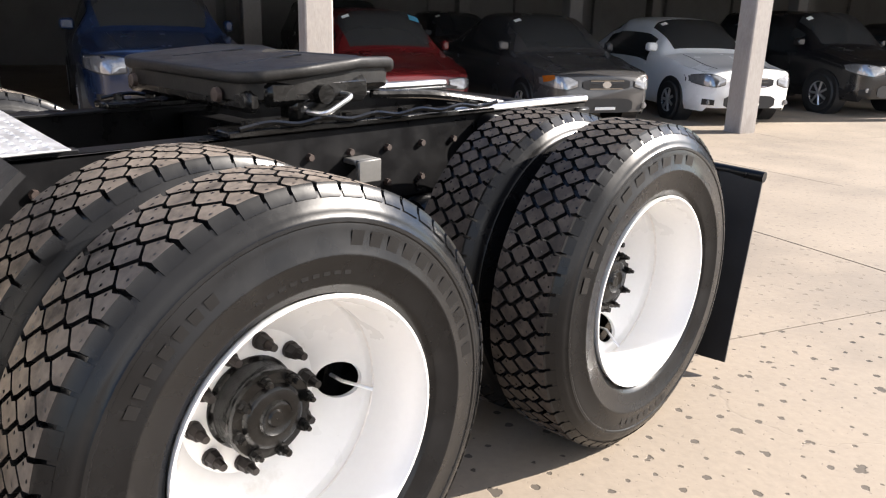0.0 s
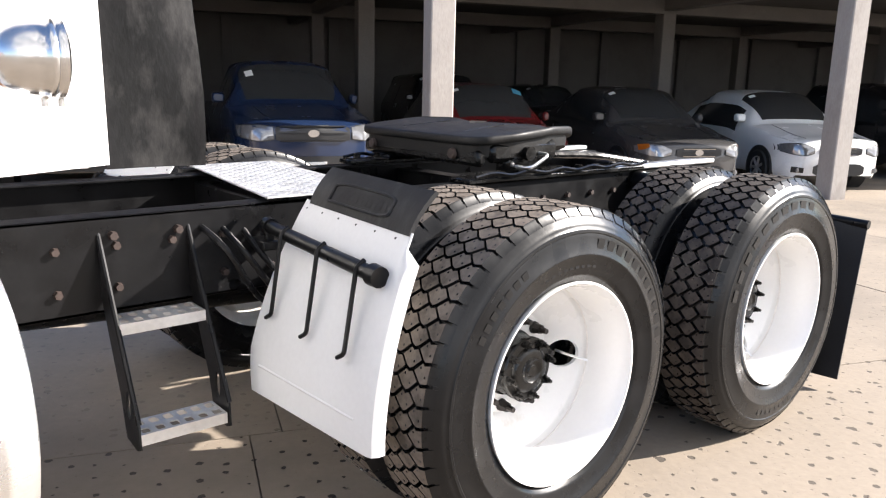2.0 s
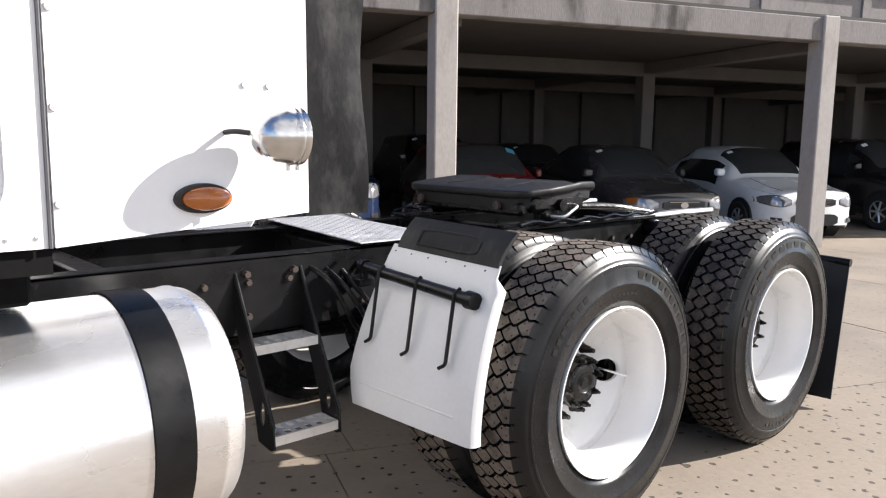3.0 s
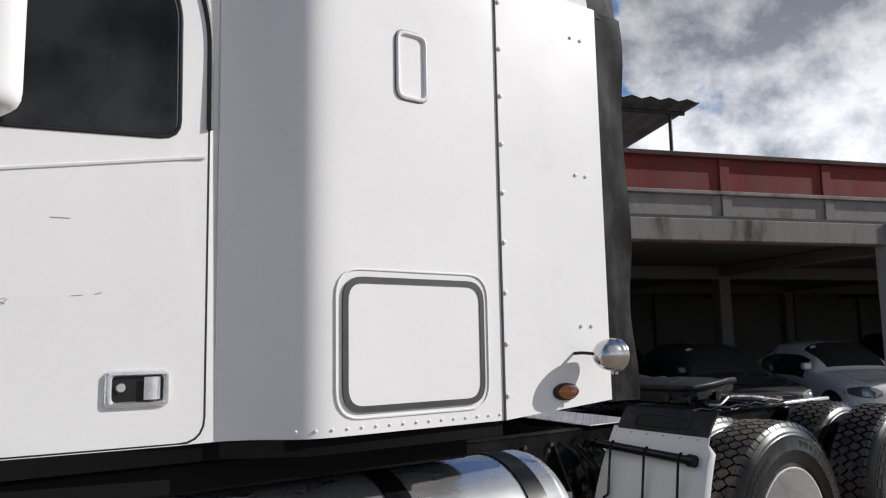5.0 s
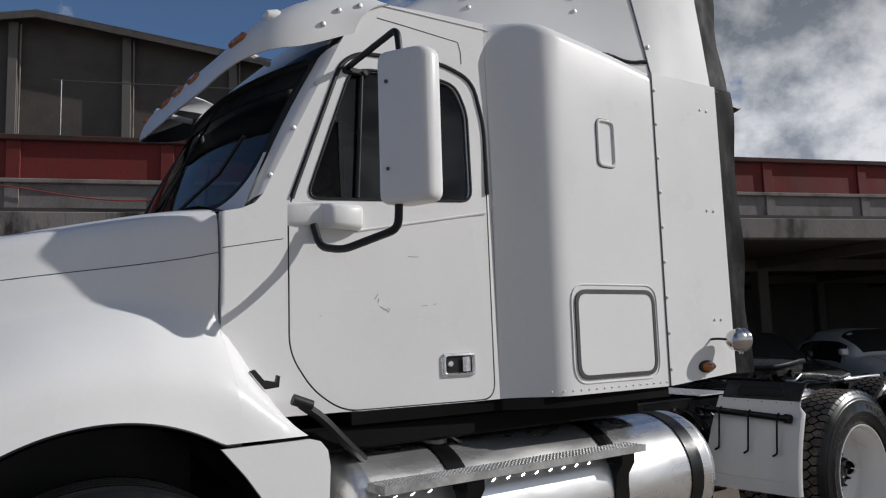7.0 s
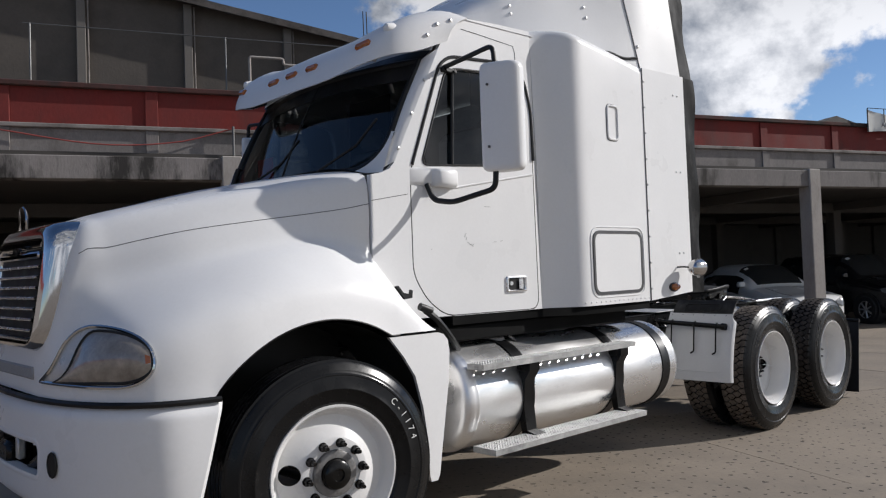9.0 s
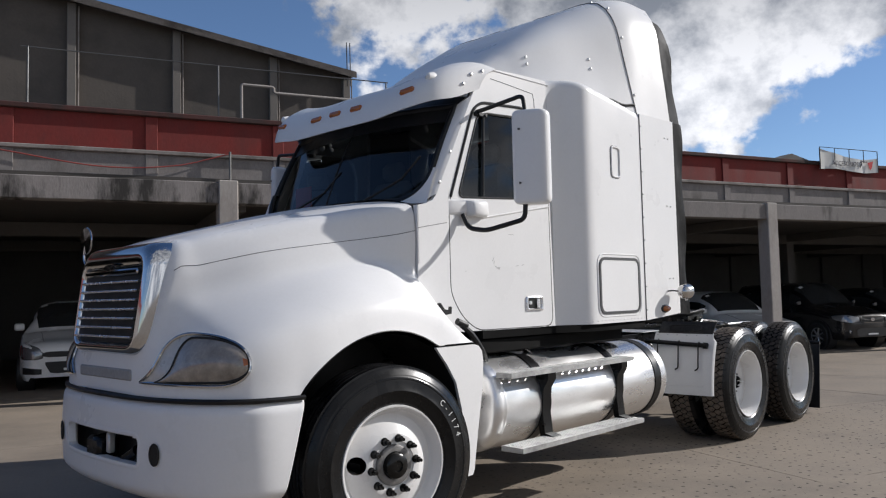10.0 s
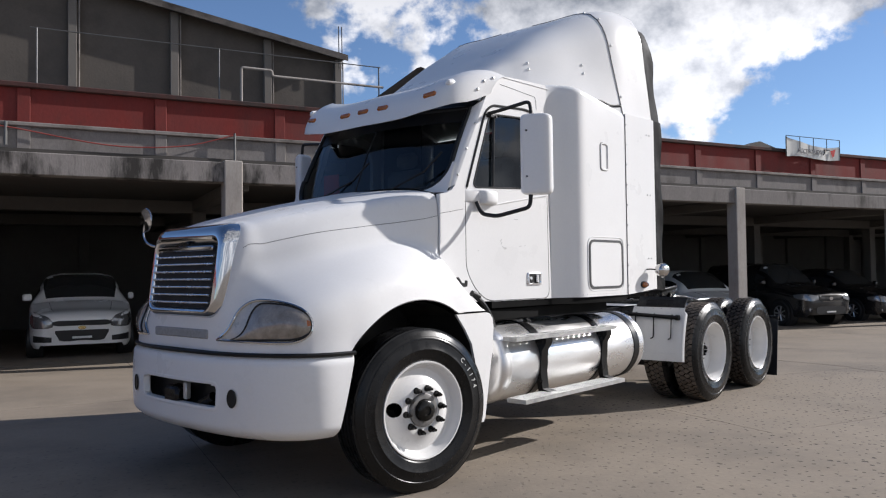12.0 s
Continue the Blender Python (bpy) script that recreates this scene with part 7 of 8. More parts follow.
# ---- side extenders behind the sleeper ----
for s in (-1, 1):
    y = s * 1.205
    b = B()
    fill(b, [(2.712, SILL), (3.285, 1.215), (3.275, 2.86), (2.708, 2.845)], put=lambda a, c: (a, y + s * 0.004, c), thick=(0, -s * 0.025, 0))
    ext = part("side_extender", b, WHITE, truck, "white side extender panel with rivets and black rubber edge")
    b = B()
    tube(b, [(2.703, y + s * 0.006, SILL + (2.84 - SILL) * k / 8) for k in range(9)], 0.004, 6)
    part("extender_seam", b, SEAL, ext)
    for k in range(9):
        b = B()
        lathe(b, [(0.001, s * 0.007), (0.008, s * 0.005), (0.010, -s * 0.004)], 10, "y", (2.722, y + s * 0.004, 1.26 + 0.186 * k))
        part("rivet", b, GREY_PLATE, ext)
    for z in (2.70, 2.12, 1.51):
        for x in (3.12, 3.18):
            b = B()
            lathe(b, [(0.001, s * 0.006), (0.007, s * 0.005), (0.008, -s * 0.004)], 10, "y", (x, y + s * 0.004, z))
            part("rivet", b, GREY_PLATE, ext)
    b = B()
    grid(b, lambda i, j: Vector((3.272 + 0.012 * (1 - i / 24) + 0.18 * j / 4 * (1 + 0.025 * math.sin(i * 0.9)), y - s * (0.010 + 0.012 * math.sin(j * 1.1 + i * 0.6) * j / 4), 1.205 + 1.655 * i / 24)), 24, 4)
    thicken(b, 0.01)
    part("rubber_edge", b, STRIP, ext, "wavy weathered black rubber strip")
    # amber marker and chrome work lamp
    b = B()
    lathe(b, [(0.067, 0.0), (0.065, s * 0.012), (0.054, s * 0.014)], 28, "y", (0, 0, 0))
    mk_ring = part("marker_base", b, MATT_BLACK, ext)
    mk_ring.matrix_basis = Matrix.Translation((3.015, y + s * 0.003, 1.26)) @ Matrix.Diagonal((1.0, 1.0, 0.5, 1))
    b = B()
    lathe(b, [(0.058, 0.0), (0.056, s * 0.018), (0.044, s * 0.028), (0.001, s * 0.033)], 28, "y")
    mk = part("side_marker", b, AMBER, ext, "oval amber side marker lamp")
    mk.matrix_basis = Matrix.Translation((3.02, y + s * 0.003, 1.26)) @ Matrix.Diagonal((1.0, 1.0, 0.46, 1))
    b = B()
    lathe(b, [(0.001, -0.078), (0.014, -0.076), (0.027, -0.071), (0.040, -0.062), (0.050, -0.049), (0.057, -0.032), (0.0605, -0.012), (0.0615, 0.004), (0.064, 0.006), (0.0645, 0.014), (0.0625, 0.017), (0.0645, 0.020), (0.0645, 0.030), (0.058, 0.034), (0.001, 0.038)], 40, "x", (3.155, s * 1.325, 1.397))
    for d in (-0.012, 0.012):
        cyl(b, (3.172 + d, s * 1.325, 1.337), (3.172 + d, s * 1.325, 1.322), 0.005, None, 8)
    wl_ = part("work_lamp", b, LAMP_CHROME, ext, "round chrome work lamp on a black arm", 50)
    b = B()
    tube(b, smooth_line([(3.070, s * 1.212, 1.404), (3.078, s * 1.25, 1.406), (3.10, s * 1.31, 1.40)], 8), 0.0062, 8)
    part("lamp_arm", b, MATT_BLACK, wl_)

# ---- roof fairing ----
f_top = spline([1.05, 1.3, 1.7, 2.1, 2.5, 2.8, 3.05, 3.28], [2.95, 3.06, 3.31, 3.565, 3.79, 3.91, 3.955, 3.95])
f_w = spline([1.05, 1.3, 1.6, 1.85, 2.1, 2.4, 2.75, 3.0, 3.28], [0.36, 0.54, 0.70, 0.82, 0.93, 1.035, 1.135, 1.172, 1.212])


def fairing_pt(x, j, s):
    zt, w = f_top(x), f_w(x)
    zb = (s_z(x) if x > 1.712 else 2.955) - 0.03
    rear = ease(x, 2.2, 3.0)
    lean_in = (0.30 - 0.15 * rear) * (zt - zb)
    ctrl = [Vector((0, w, zb)), Vector((0, w - lean_in * 0.30, zb + (zt - zb) * 0.45)), Vector((0, w - lean_in * 0.62, zb + (zt - zb) * 0.80)), Vector((0, w - lean_in * 1.0 - (0.10 - 0.03 * rear) * w, zt - 0.02)), Vector((0, w * 0.35, zt)), Vector((0, 0, zt + 0.005))]
    p = smooth_line(ctrl, 20)[j]
    return Vector((x - 0.03 * (p.z - zb) * rear, s * max(p.y, 0), p.z))


def seam_x(j):
    return 2.715 + 0.075 * max(0.0, 1 - j / 9) ** 1.3


for name, x0, x1, k_ in (("roof_fairing", 1.05, 2.715, 34), ("fairing_extender", 2.722, 3.24, 10)):
    b = B()
    for s in (-1, 1):
        cache = {}
        def fp(i, j):
            if i not in cache:
                cache[i] = [fairing_pt(x0 + (seam_x(jj) - x0) * i / k_ if x0 < 2 else seam_x(jj) + 0.007 + (x1 - 0.007 - seam_x(jj)) * i / k_, jj, s) for jj in range(21)]
            return cache[i][j]
        grid(b, fp, k_, 20)
    bmesh.ops.remove_doubles(b, verts=b.verts, dist=0.0005)
    thicken(b, 0.012)
    fr = part(name, b, WHITE, truck, "tall white roof air fairing" if x0 < 2 else "white rear piece of the roof fairing", 50)
    if x0 < 2:
        fairing = fr
for s in (-1, 1):
    b = B()
    tube(b, [fairing_pt(seam_x(j) + 0.0035, j, s) + Vector((0, s * 0.002, 0.002)) for j in range(0, 19)], 0.005, 6)
    part("fairing_seam", b, SEAL, fairing)
    b = B()
    tube(b, [fairing_pt(2.46 + 0.035 * k, 1, s) + Vector((0, s * 0.003, 0.008 * math.sin(k * 0.9))) for k in range(10)], 0.011, 8)
    part("foot_rubber", b, MATT_BLACK, fairing)
    for x, jj in ((1.82, 4), (1.82, 5), (2.39, 4), (2.39, 5), (2.805, 2), (2.765, 7), (2.745, 10), (2.745, 12)):
        p = fairing_pt(x, jj, s)
        b = B()
        lathe(b, [(0.001, s * 0.009), (0.009, s * 0.008), (0.013, s * 0.003), (0.013, -s * 0.006)], 12, "y", p)
        part("fairing_bolt", b, WHITE_STEEL, fairing)
    b = B()
    def edge_strip(i, j):
        p = fairing_pt(3.23, i, s)
        wave = 1 + 0.10 * math.sin(i * 1.3) + (0.12 if i == 9 else 0.0)
        return p + Vector((0.01 + 0.185 * wave * j / 3, -s * (0.008 + 0.012 * j / 3 * math.sin(i * 0.8)), -0.02 * (j == 3) * (i == 9)))
    grid(b, edge_strip, 9, 3)
    thicken(b, 0.01)
    part("rubber_edge", b, STRIP, fairing, "weathered black rubber strip on the fairing")

# ---- door mirrors ----
for s in (-1, 1):
    b = B()
    # the face sweeps back to its outer edge
    foot = [(0.905, 1.330), (0.925, 1.305), (0.975, 1.300), (1.055, 1.310), (1.095, 1.455), (1.092, 1.482), (1.070, 1.500), (1.030, 1.508), (1.000, 1.495), (0.980, 1.468)]
    shape_ = [(p.x, p.y) for p in rounded([(a, c, 0) for a, c in foot], 0.02, 3, True)]
    mid_x, mid_y = 1.0, 1.40
    cuts = ((1.967, 0.62), (1.970, 0.80), (1.978, 0.91), (1.992, 0.98), (2.012, 1.0), (2.520, 1.0), (2.540, 0.98), (2.554, 0.91), (2.562, 0.80), (2.565, 0.62))
    loops = [[b.verts.new((mid_x + (a - mid_x) * k, s * (mid_y + (c - mid_y) * k), z)) for a, c in shape_] for z, k in cuts]
    for l0, l1 in zip(loops, loops[1:]):
        for k in range(len(shape_)):
            k2 = (k + 1) % len(shape_)
            b.faces.new((l0[k], l0[k2], l1[k2], l1[k]))
    b.faces.new(loops[0])
    b.faces.new(loops[-1])
    bmesh.ops.recalc_face_normals(b, faces=b.faces)
    mr = part("door_mirror", b, WHITE, truck, "tall white mirror housing on black tube arms", 60)
    b = B()
    grid(b, lambda i, j: Vector((1.060 + 0.036 * i, s * (1.318 + 0.135 * i), 2.01 + 0.51 * j)), 1, 1)
    thicken(b, 0.006)
    part("mirror_glass", b, CHROME, mr)
    b = B()
    tube(b, rounded([(0.985, s * 0.965, 2.632), (0.975, s * 1.03, 2.632), (0.985, s * 1.355, 2.668), (0.985, s * 1.37, 2.55)], 0.04), 0.014, 10)
    box(b, 0.955, 1.075, min(s * 0.93, s * 0.985), max(s * 0.93, s * 0.985), 2.600, 2.628, 0.006)
    cyl(b, (0.985, s * 0.985, 2.614), (0.985, s * 0.995, 2.614), 0.010, None, 8)
    cyl(b, (1.05, s * 0.985, 2.614), (1.05, s * 0.995, 2.614), 0.010, None, 8)
    part("upper_arm", b, MATT_BLACK, mr)
    b = B()
    tube(b, rounded([(0.80, s * 0.985, 1.93), (0.805, s * 1.03, 1.835), (0.85, s * 1.14, 1.815), (0.965, s * 1.36, 1.875), (0.965, s * 1.37, 1.99)], 0.04), 0.016, 10)
    part("lower_arm", b, MATT_BLACK, mr)
    b = B()
    plan_ = [(0.695, 0.955), (0.735, 0.975), (0.835, 0.992), (0.852, 1.028), (0.875, 1.040), (0.985, 1.044), (1.003, 1.030), (1.003, 0.955)]
    cuts = ((1.918, 0.020), (1.928, 0.006), (1.942, 0.0), (2.0, 0.0), (2.014, 0.006), (2.022, 0.020))
    loops = [[b.verts.new((a, s * (c - (d if c > 0.96 else 0.0)), z + 0.006 * (a < 0.84))) for a, c in plan_] for z, d in cuts]
    for l0, l1 in zip(loops, loops[1:]):
        for k in range(len(plan_)):
            k2 = (k + 1) % len(plan_)
            b.faces.new((l0[k], l0[k2], l1[k2], l1[k]))
    b.faces.new(loops[0])
    b.faces.new(loops[-1])
    bmesh.ops.recalc_face_normals(b, faces=b.faces)
    part("mirror_bracket", b, WHITE, mr)
    for z in (2.10, 2.44):
        b = B()
        cyl(b, (0.915, s * 1.365, z), (0.925, s * 1.368, z), 0.007, None, 10)
        part("mirror_bolt", b, SEAL, mr)

# ---- inside the cab ----
b = B()
box(b, 0.62, 0.95, -0.86, 0.86, 1.60, 2.02, 0.05)
part("dashboard", b, CAB_IN, truck, "dark dashboard behind the windscreen")
for y in (-0.52, 0.52):
    b = B()
    box(b, 1.10, 1.62, y - 0.25, y + 0.25, 1.55, 1.72, 0.05)
    st = part("cab_seat", b, SEAT_CLOTH, truck, "grey cloth cab seat")
    b = B()
    box(b, 1.50, 1.66, y - 0.24, y + 0.24, 1.70, 2.38, 0.06)
    part("backrest", b, SEAT_CLOTH, st)
    b = B()
    box(b, 1.54, 1.64, y - 0.13, y + 0.13, 2.40, 2.55, 0.04)
    part("headrest", b, SEAT_CLOTH, st)
b = B()
lathe(b, [(0.215, 0.0), (0.225, 0.012), (0.235, 0.0), (0.225, -0.012)], 32, "x", close=True)
for a in (0.3, 2.2, 4.3):
    tube(b, [(0, 0, 0), (0, 0.22 * math.cos(a), 0.22 * math.sin(a))], 0.012, 6)
sw = part("steering_wheel", b, CAB_IN, truck)
sw.matrix_basis = pose(1.02, -0.52, 1.98, 0, -35, 0)
b = B()
box(b, 1.715, 1.73, -1.0, 1.0, SILL, 1.75)
box(b, 1.715, 1.73, -1.0, -0.45, 1.75, 2.85)
box(b, 1.715, 1.73, 0.45, 1.0, 1.75, 2.85)
box(b, 2.66, 2.68, -1.15, 1.15, SILL, 2.85)
part("cab_lining", b, CAB_IN, truck)
b = B()
box(b, 0.60, 1.70, -0.88, 0.88, 1.18, 1.22)
part("cab_floor_mat", b, CAB_IN, truck)
b = B()
box(b, 0.64, 0.65, 0.42, 0.62, 2.06, 2.26, 0.002)
part("red_card", b, RED_CLOTH, truck, "red card inside the windscreen")

# ---- parked cars in the bays ----
CAR_RUBBER = mat("car_tyre_rubber", (0.02, 0.02, 0.02), 0.7, vary=0.2)
CAR_BLACK = mat("black_car_plastic", (0.015, 0.015, 0.016), 0.5, vary=0.15)
CAR_GLASS = mat("dusty_car_glass", (0.030, 0.032, 0.033), 0.12, vary=0.1, coat=0.6, rough_vary=0.02)
CAR_LAMP = mat("clear_car_lamp", (0.27, 0.275, 0.285), 0.10, 0.55, vary=0.25, scale=25, coat=0.8)
CAR_ALLOY = mat("silver_alloy", (0.55, 0.55, 0.56), 0.35, 0.8, vary=0.1)
GOLD_TRIM = mat("gold_badge_metal", (0.62, 0.47, 0.20), 0.25, 0.8, vary=0.1)
PAPER = mat("white_sticker", (0.75, 0.75, 0.73), 0.8, vary=0.05)
BLUE_PAPER = mat("blue_sticker", (0.06, 0.28, 0.42), 0.7, vary=0.05)

# shape rows: along the car from the nose, in parts of its length: top height, half width, cabin share
SHAPES = {
    "sedan": dict(L=4.45, W=1.74, H=1.47, sill=0.20, hood=0.80, hood_back=0.99, trunk=1.04, base=0.28, top0=0.45, top1=0.68, end=0.86, wheels=(0.185, 0.79), r=0.30),
    "hatch": dict(L=3.9, W=1.66, H=1.45, sill=0.20, hood=0.78, hood_back=0.96, trunk=0.98, base=0.28, top0=0.45, top1=0.82, end=0.97, wheels=(0.19, 0.82), r=0.29),
    "suv": dict(L=4.55, W=1.82, H=1.68, sill=0.26, hood=0.92, hood_back=1.10, trunk=1.08, base=0.27, top0=0.42, top1=0.86, end=0.97, wheels=(0.185, 0.80), r=0.34),
    "compact": dict(L=3.9, W=1.76, H=1.50, sill=0.19, hood=0.825, hood_back=1.0, trunk=0.98, base=0.25, top0=0.43, top1=0.84, end=0.97, wheels=(0.19, 0.82), r=0.28),
    "pickup": dict(L=5.1, W=1.80, H=1.69, sill=0.34, hood=0.98, hood_back=1.12, trunk=1.08, base=0.27, top0=0.38, top1=0.58, end=0.66, wheels=(0.17, 0.78), r=0.36),
}
# noses: rows of (half-width share, top, bottom) below the hood edge, for lamps and openings
NOSES = {
    "sedan": dict(lamp=[(0.50, -0.115, -0.20), (0.66, -0.055, -0.235), (0.84, -0.045, -0.225), (0.97, -0.085, -0.18)], grille=[(0.0, -0.10, -0.23), (0.30, -0.10, -0.23), (0.42, -0.12, -0.20)], mouth=[(0.0, -0.36, -0.54), (0.40, -0.36, -0.54), (0.50, -0.40, -0.50)], fog=[(0.68, -0.42, -0.50), (0.84, -0.41, -0.50)]),
    "hatch": dict(lamp=[(0.48, -0.09, -0.20), (0.70, -0.07, -0.22), (0.96, -0.09, -0.19)], grille=[(0.0, -0.11, -0.19), (0.44, -0.11, -0.19)], mouth=[(0.0, -0.36, -0.50), (0.55, -0.36, -0.50)], fog=[(0.68, -0.40, -0.48), (0.82, -0.40, -0.48)]),
    "suv": dict(lamp=[(0.46, -0.10, -0.20), (0.66, -0.05, -0.24), (0.86, -0.03, -0.22), (0.97, -0.06, -0.15)], grille=[(0.0, -0.08, -0.25), (0.32, -0.08, -0.25), (0.42, -0.11, -0.20)], mouth=[(0.0, -0.38, -0.58), (0.46, -0.38, -0.58), (0.56, -0.43, -0.54)], fog=[(0.70, -0.46, -0.54), (0.85, -0.45, -0.54)]),
    "compact": dict(lamp=[(0.54, -0.16, -0.25), (0.62, -0.075, -0.27), (0.78, -0.02, -0.275), (0.90, 0.01, -0.27), (0.975, -0.08, -0.20)], grille=[(0.0, -0.145, -0.235), (0.50, -0.145, -0.235), (0.54, -0.16, -0.22)], mouth=[(0.0, -0.315, -0.50), (0.42, -0.315, -0.495), (0.50, -0.32, -0.36)], fog=[(0.56, -0.435, -0.52), (0.90, -0.40, -0.52)]),
    "pickup": dict(lamp=[(0.52, -0.06, -0.22), (0.74, -0.04, -0.24), (0.96, -0.06, -0.20)], grille=[(0.0, -0.05, -0.24), (0.44, -0.05, -0.24), (0.50, -0.08, -0.22)], mouth=[(0.0, -0.42, -0.56), (0.50, -0.42, -0.56)], fog=[(0.70, -0.44, -0.54), (0.86, -0.44, -0.54)]),
}


def car(name, shape, paint, u, v, turn, label, group="cars parked in the bays", extra=None, amber=False):
    d = SHAPES[shape]
    at = FACE @ Vector((u, v, 0))
    at.z = yard_z(u, v) + 0.001
    ob = thing(name, at, FACE_TURN + 90 + turn, label, "car", group)
    L, W, H = d["L"], d["W"] / 2, d["H"]
    deck = spline([0.0, 0.012, 0.04, 0.12, d["base"], d["end"], 0.97, 1.0], [d["hood"] - 0.12, d["hood"] - 0.05, d["hood"], d["hood"] + 0.05, d["hood_back"], d["trunk"], d["trunk"] - 0.02, d["trunk"] - 0.22]) if d["end"] < 0.96 else \
        spline([0.0, 0.012, 0.04, 0.12, d["base"], 0.9, 1.0], [d["hood"] - 0.12, d["hood"] - 0.05, d["hood"], d["hood"] + 0.05, d["hood_back"], d["trunk"], d["trunk"] - 0.1])
    halfw = spline([0.0, 0.015, 0.05, 0.12, 0.5, 0.9, 0.97, 1.0], [W * 0.70, W * 0.80, W * 0.905, W * 0.975, W, W * 0.985, W * 0.93, W * 0.80])

    def roof_z(f):
        a, b_, c, e = d["base"], d["top0"], d["top1"], d["end"]
        if f <= a or f >= e:
            return 0.0
        if f < b_:
            t = (f - a) / (b_ - a)
            return (H - d["hood_back"]) * (1 - (1 - t) ** 1.6)
        if f > c:
            t = (e - f) / (e - c)
            return (H - d["trunk"]) * (1 - (1 - t) ** 1.8)
        t = (f - b_) / (c - b_)
        return (H - d["hood_back"]) * (1 + 0.03 * math.sin(math.pi * t))

    def section(f):
        w, zd, rise = halfw(f), deck(f), roof_z(f)
        cab = min(1.0, rise / (0.75 * (H - d["hood_back"]))) if rise > 0 else 0.0
        belt = zd + 0.01
        wt = w * (0.90 - 0.20 * cab)
        top = zd + rise
        low = d["sill"] + (0.06 if f < 0.02 else 0.0)
        pts = [(0, top + 0.02), (wt * 0.55, top + 0.012), (wt * 0.9, top - 0.012 - 0.02 * cab), (wt, top - 0.03 - 0.045 * cab), (w * 0.955, belt - 0.035), (w, belt - 0.16), (w * 0.995, (belt + low) / 2), (w * 0.985, low + 0.10), (w * 0.93, low)]
        return smooth_line([(0, a, c) for a, c in pts], 36)

    N = 64
    fs = [(i / N) ** 1.15 for i in range(N + 1)]
    secs_ = [section(f) for f in fs]

    def skin(i, j, s, lift=0.0):
        p = secs_[i][j]
        q = Vector((fs[i] * L, s * p.y, p.z))
        if lift:
            a, c = secs_[i][max(j - 1, 0)], secs_[i][min(j + 1, 36)]
            t = (c - a).normalized()
            i2, i1 = min(i + 1, N), max(i - 1, 0)
            along = Vector(((fs[i2] - fs[i1]) * L, secs_[i2][j].y - secs_[i1][j].y, secs_[i2][j].z - secs_[i1][j].z))
            nrm = along.cross(Vector((0, t.y, t.z))).normalized()
            if nrm.y < -0.2 or (abs(nrm.y) <= 0.2 and nrm.z < 0):
                nrm = -nrm
            q += Vector((nrm.x, s * nrm.y, nrm.z)) * lift
        return q

    bb = B()
    for s in (-1, 1):
        grid(bb, lambda i, j: skin(i, j, s), N, 36)
    for i in (0, N):
        loop = [skin(i, j, -1) for j in range(36, -1, -1)] + [skin(i, j, 1) for j in range(1, 37)]
        add(bb, loop, [tuple(range(len(loop)))])
    bmesh.ops.remove_doubles(bb, verts=bb.verts, dist=0.0008)
    body = part("body", bb, paint, ob, "", 50)
    idx = lambda f: min(range(N + 1), key=lambda k: abs(fs[k] - f))
    a, b_, c, e = d["base"], d["top0"], d["top1"], d["end"]
    # windscreen, rear window and side windows
    for nm, f0, f1 in (("windscreen", a + 0.012, b_ - 0.02), ("rear_window", c + 0.02, e - 0.012)):
        bb = B()
        i0, i1 = idx(f0), idx(f1)
        if i1 - i0 < 1:
            continue
        for s in (-1, 1):
            grid(bb, lambda i, j: skin(i0 + i, j, s, 0.006), i1 - i0, 13)
        bmesh.ops.remove_doubles(bb, verts=bb.verts, dist=0.0008)
        part(nm, bb, CAR_GLASS, ob)
    splits = [(a + 0.50 * (b_ - a), (b_ + c) / 2 - 0.006), ((b_ + c) / 2 + 0.006, c + 0.45 * (e - c))]
    for s in (-1, 1):
        for f0, f1 in splits:
            i0, i1 = idx(f0), idx(f1)
            bb = B()
            grid(bb, lambda i, j: skin(i0 + i, 15 + j, s, 0.005), max(1, i1 - i0), 8)
            part("side_window", bb, CAR_GLASS, ob)
        bb = B()
        box(bb, (a + 0.035) * L, (a + 0.06) * L + 0.03, s * (halfw(a) + 0.02) - 0.06, s * (halfw(a) + 0.02) + 0.10 * (1 if s > 0 else 0.4), d["hood_back"] + 0.02, d["hood_back"] + 0.15, 0.025)
        part("door_mirror", bb, paint, ob)
        for wf in d["wheels"]:
            # Black disc stands in for the shade in the wheel arch.
            bb = B()
            cyl(bb, (wf * L, s * (W - 0.25), d["r"] + 0.01), (wf * L, s * (W + 0.004), d["r"] + 0.01), d["r"] + 0.06, None, 32)
            part("wheel_arch", bb, CAR_BLACK, ob)
            bb = B()
            lathe(bb, [(0.62 * d["r"], -0.10), (0.9 * d["r"], -0.105), (d["r"], -0.07), (d["r"], 0.07), (0.9 * d["r"], 0.105), (0.62 * d["r"], 0.10)], 32, "y", (wf * L, s * (W - 0.075), d["r"]))
            ty = part("wheel", bb, CAR_RUBBER, ob)
            bb = B()
            yo = s * (W + 0.022)
            lathe(bb, [(0.64 * d["r"], yo), (0.58 * d["r"], yo - s * 0.01), (0.57 * d["r"], yo - s * 0.05)], 28, "y", (wf * L, 0, d["r"]))
            for k in range(7):
                t = k * math.tau / 7
                ca, sa = math.cos(t), math.sin(t)
                rr = 0.6 * d["r"]
                tube(bb, [(wf * L, yo - s * 0.012, d["r"]), (wf * L + rr * ca, yo - s * 0.01, d["r"] + rr * sa)], 0.022, 6)
            lathe(bb, [(0.05, yo - s * 0.02), (0.045, yo + s * 0.004), (0.001, yo + s * 0.006)], 16, "y", (wf * L, 0, d["r"]))
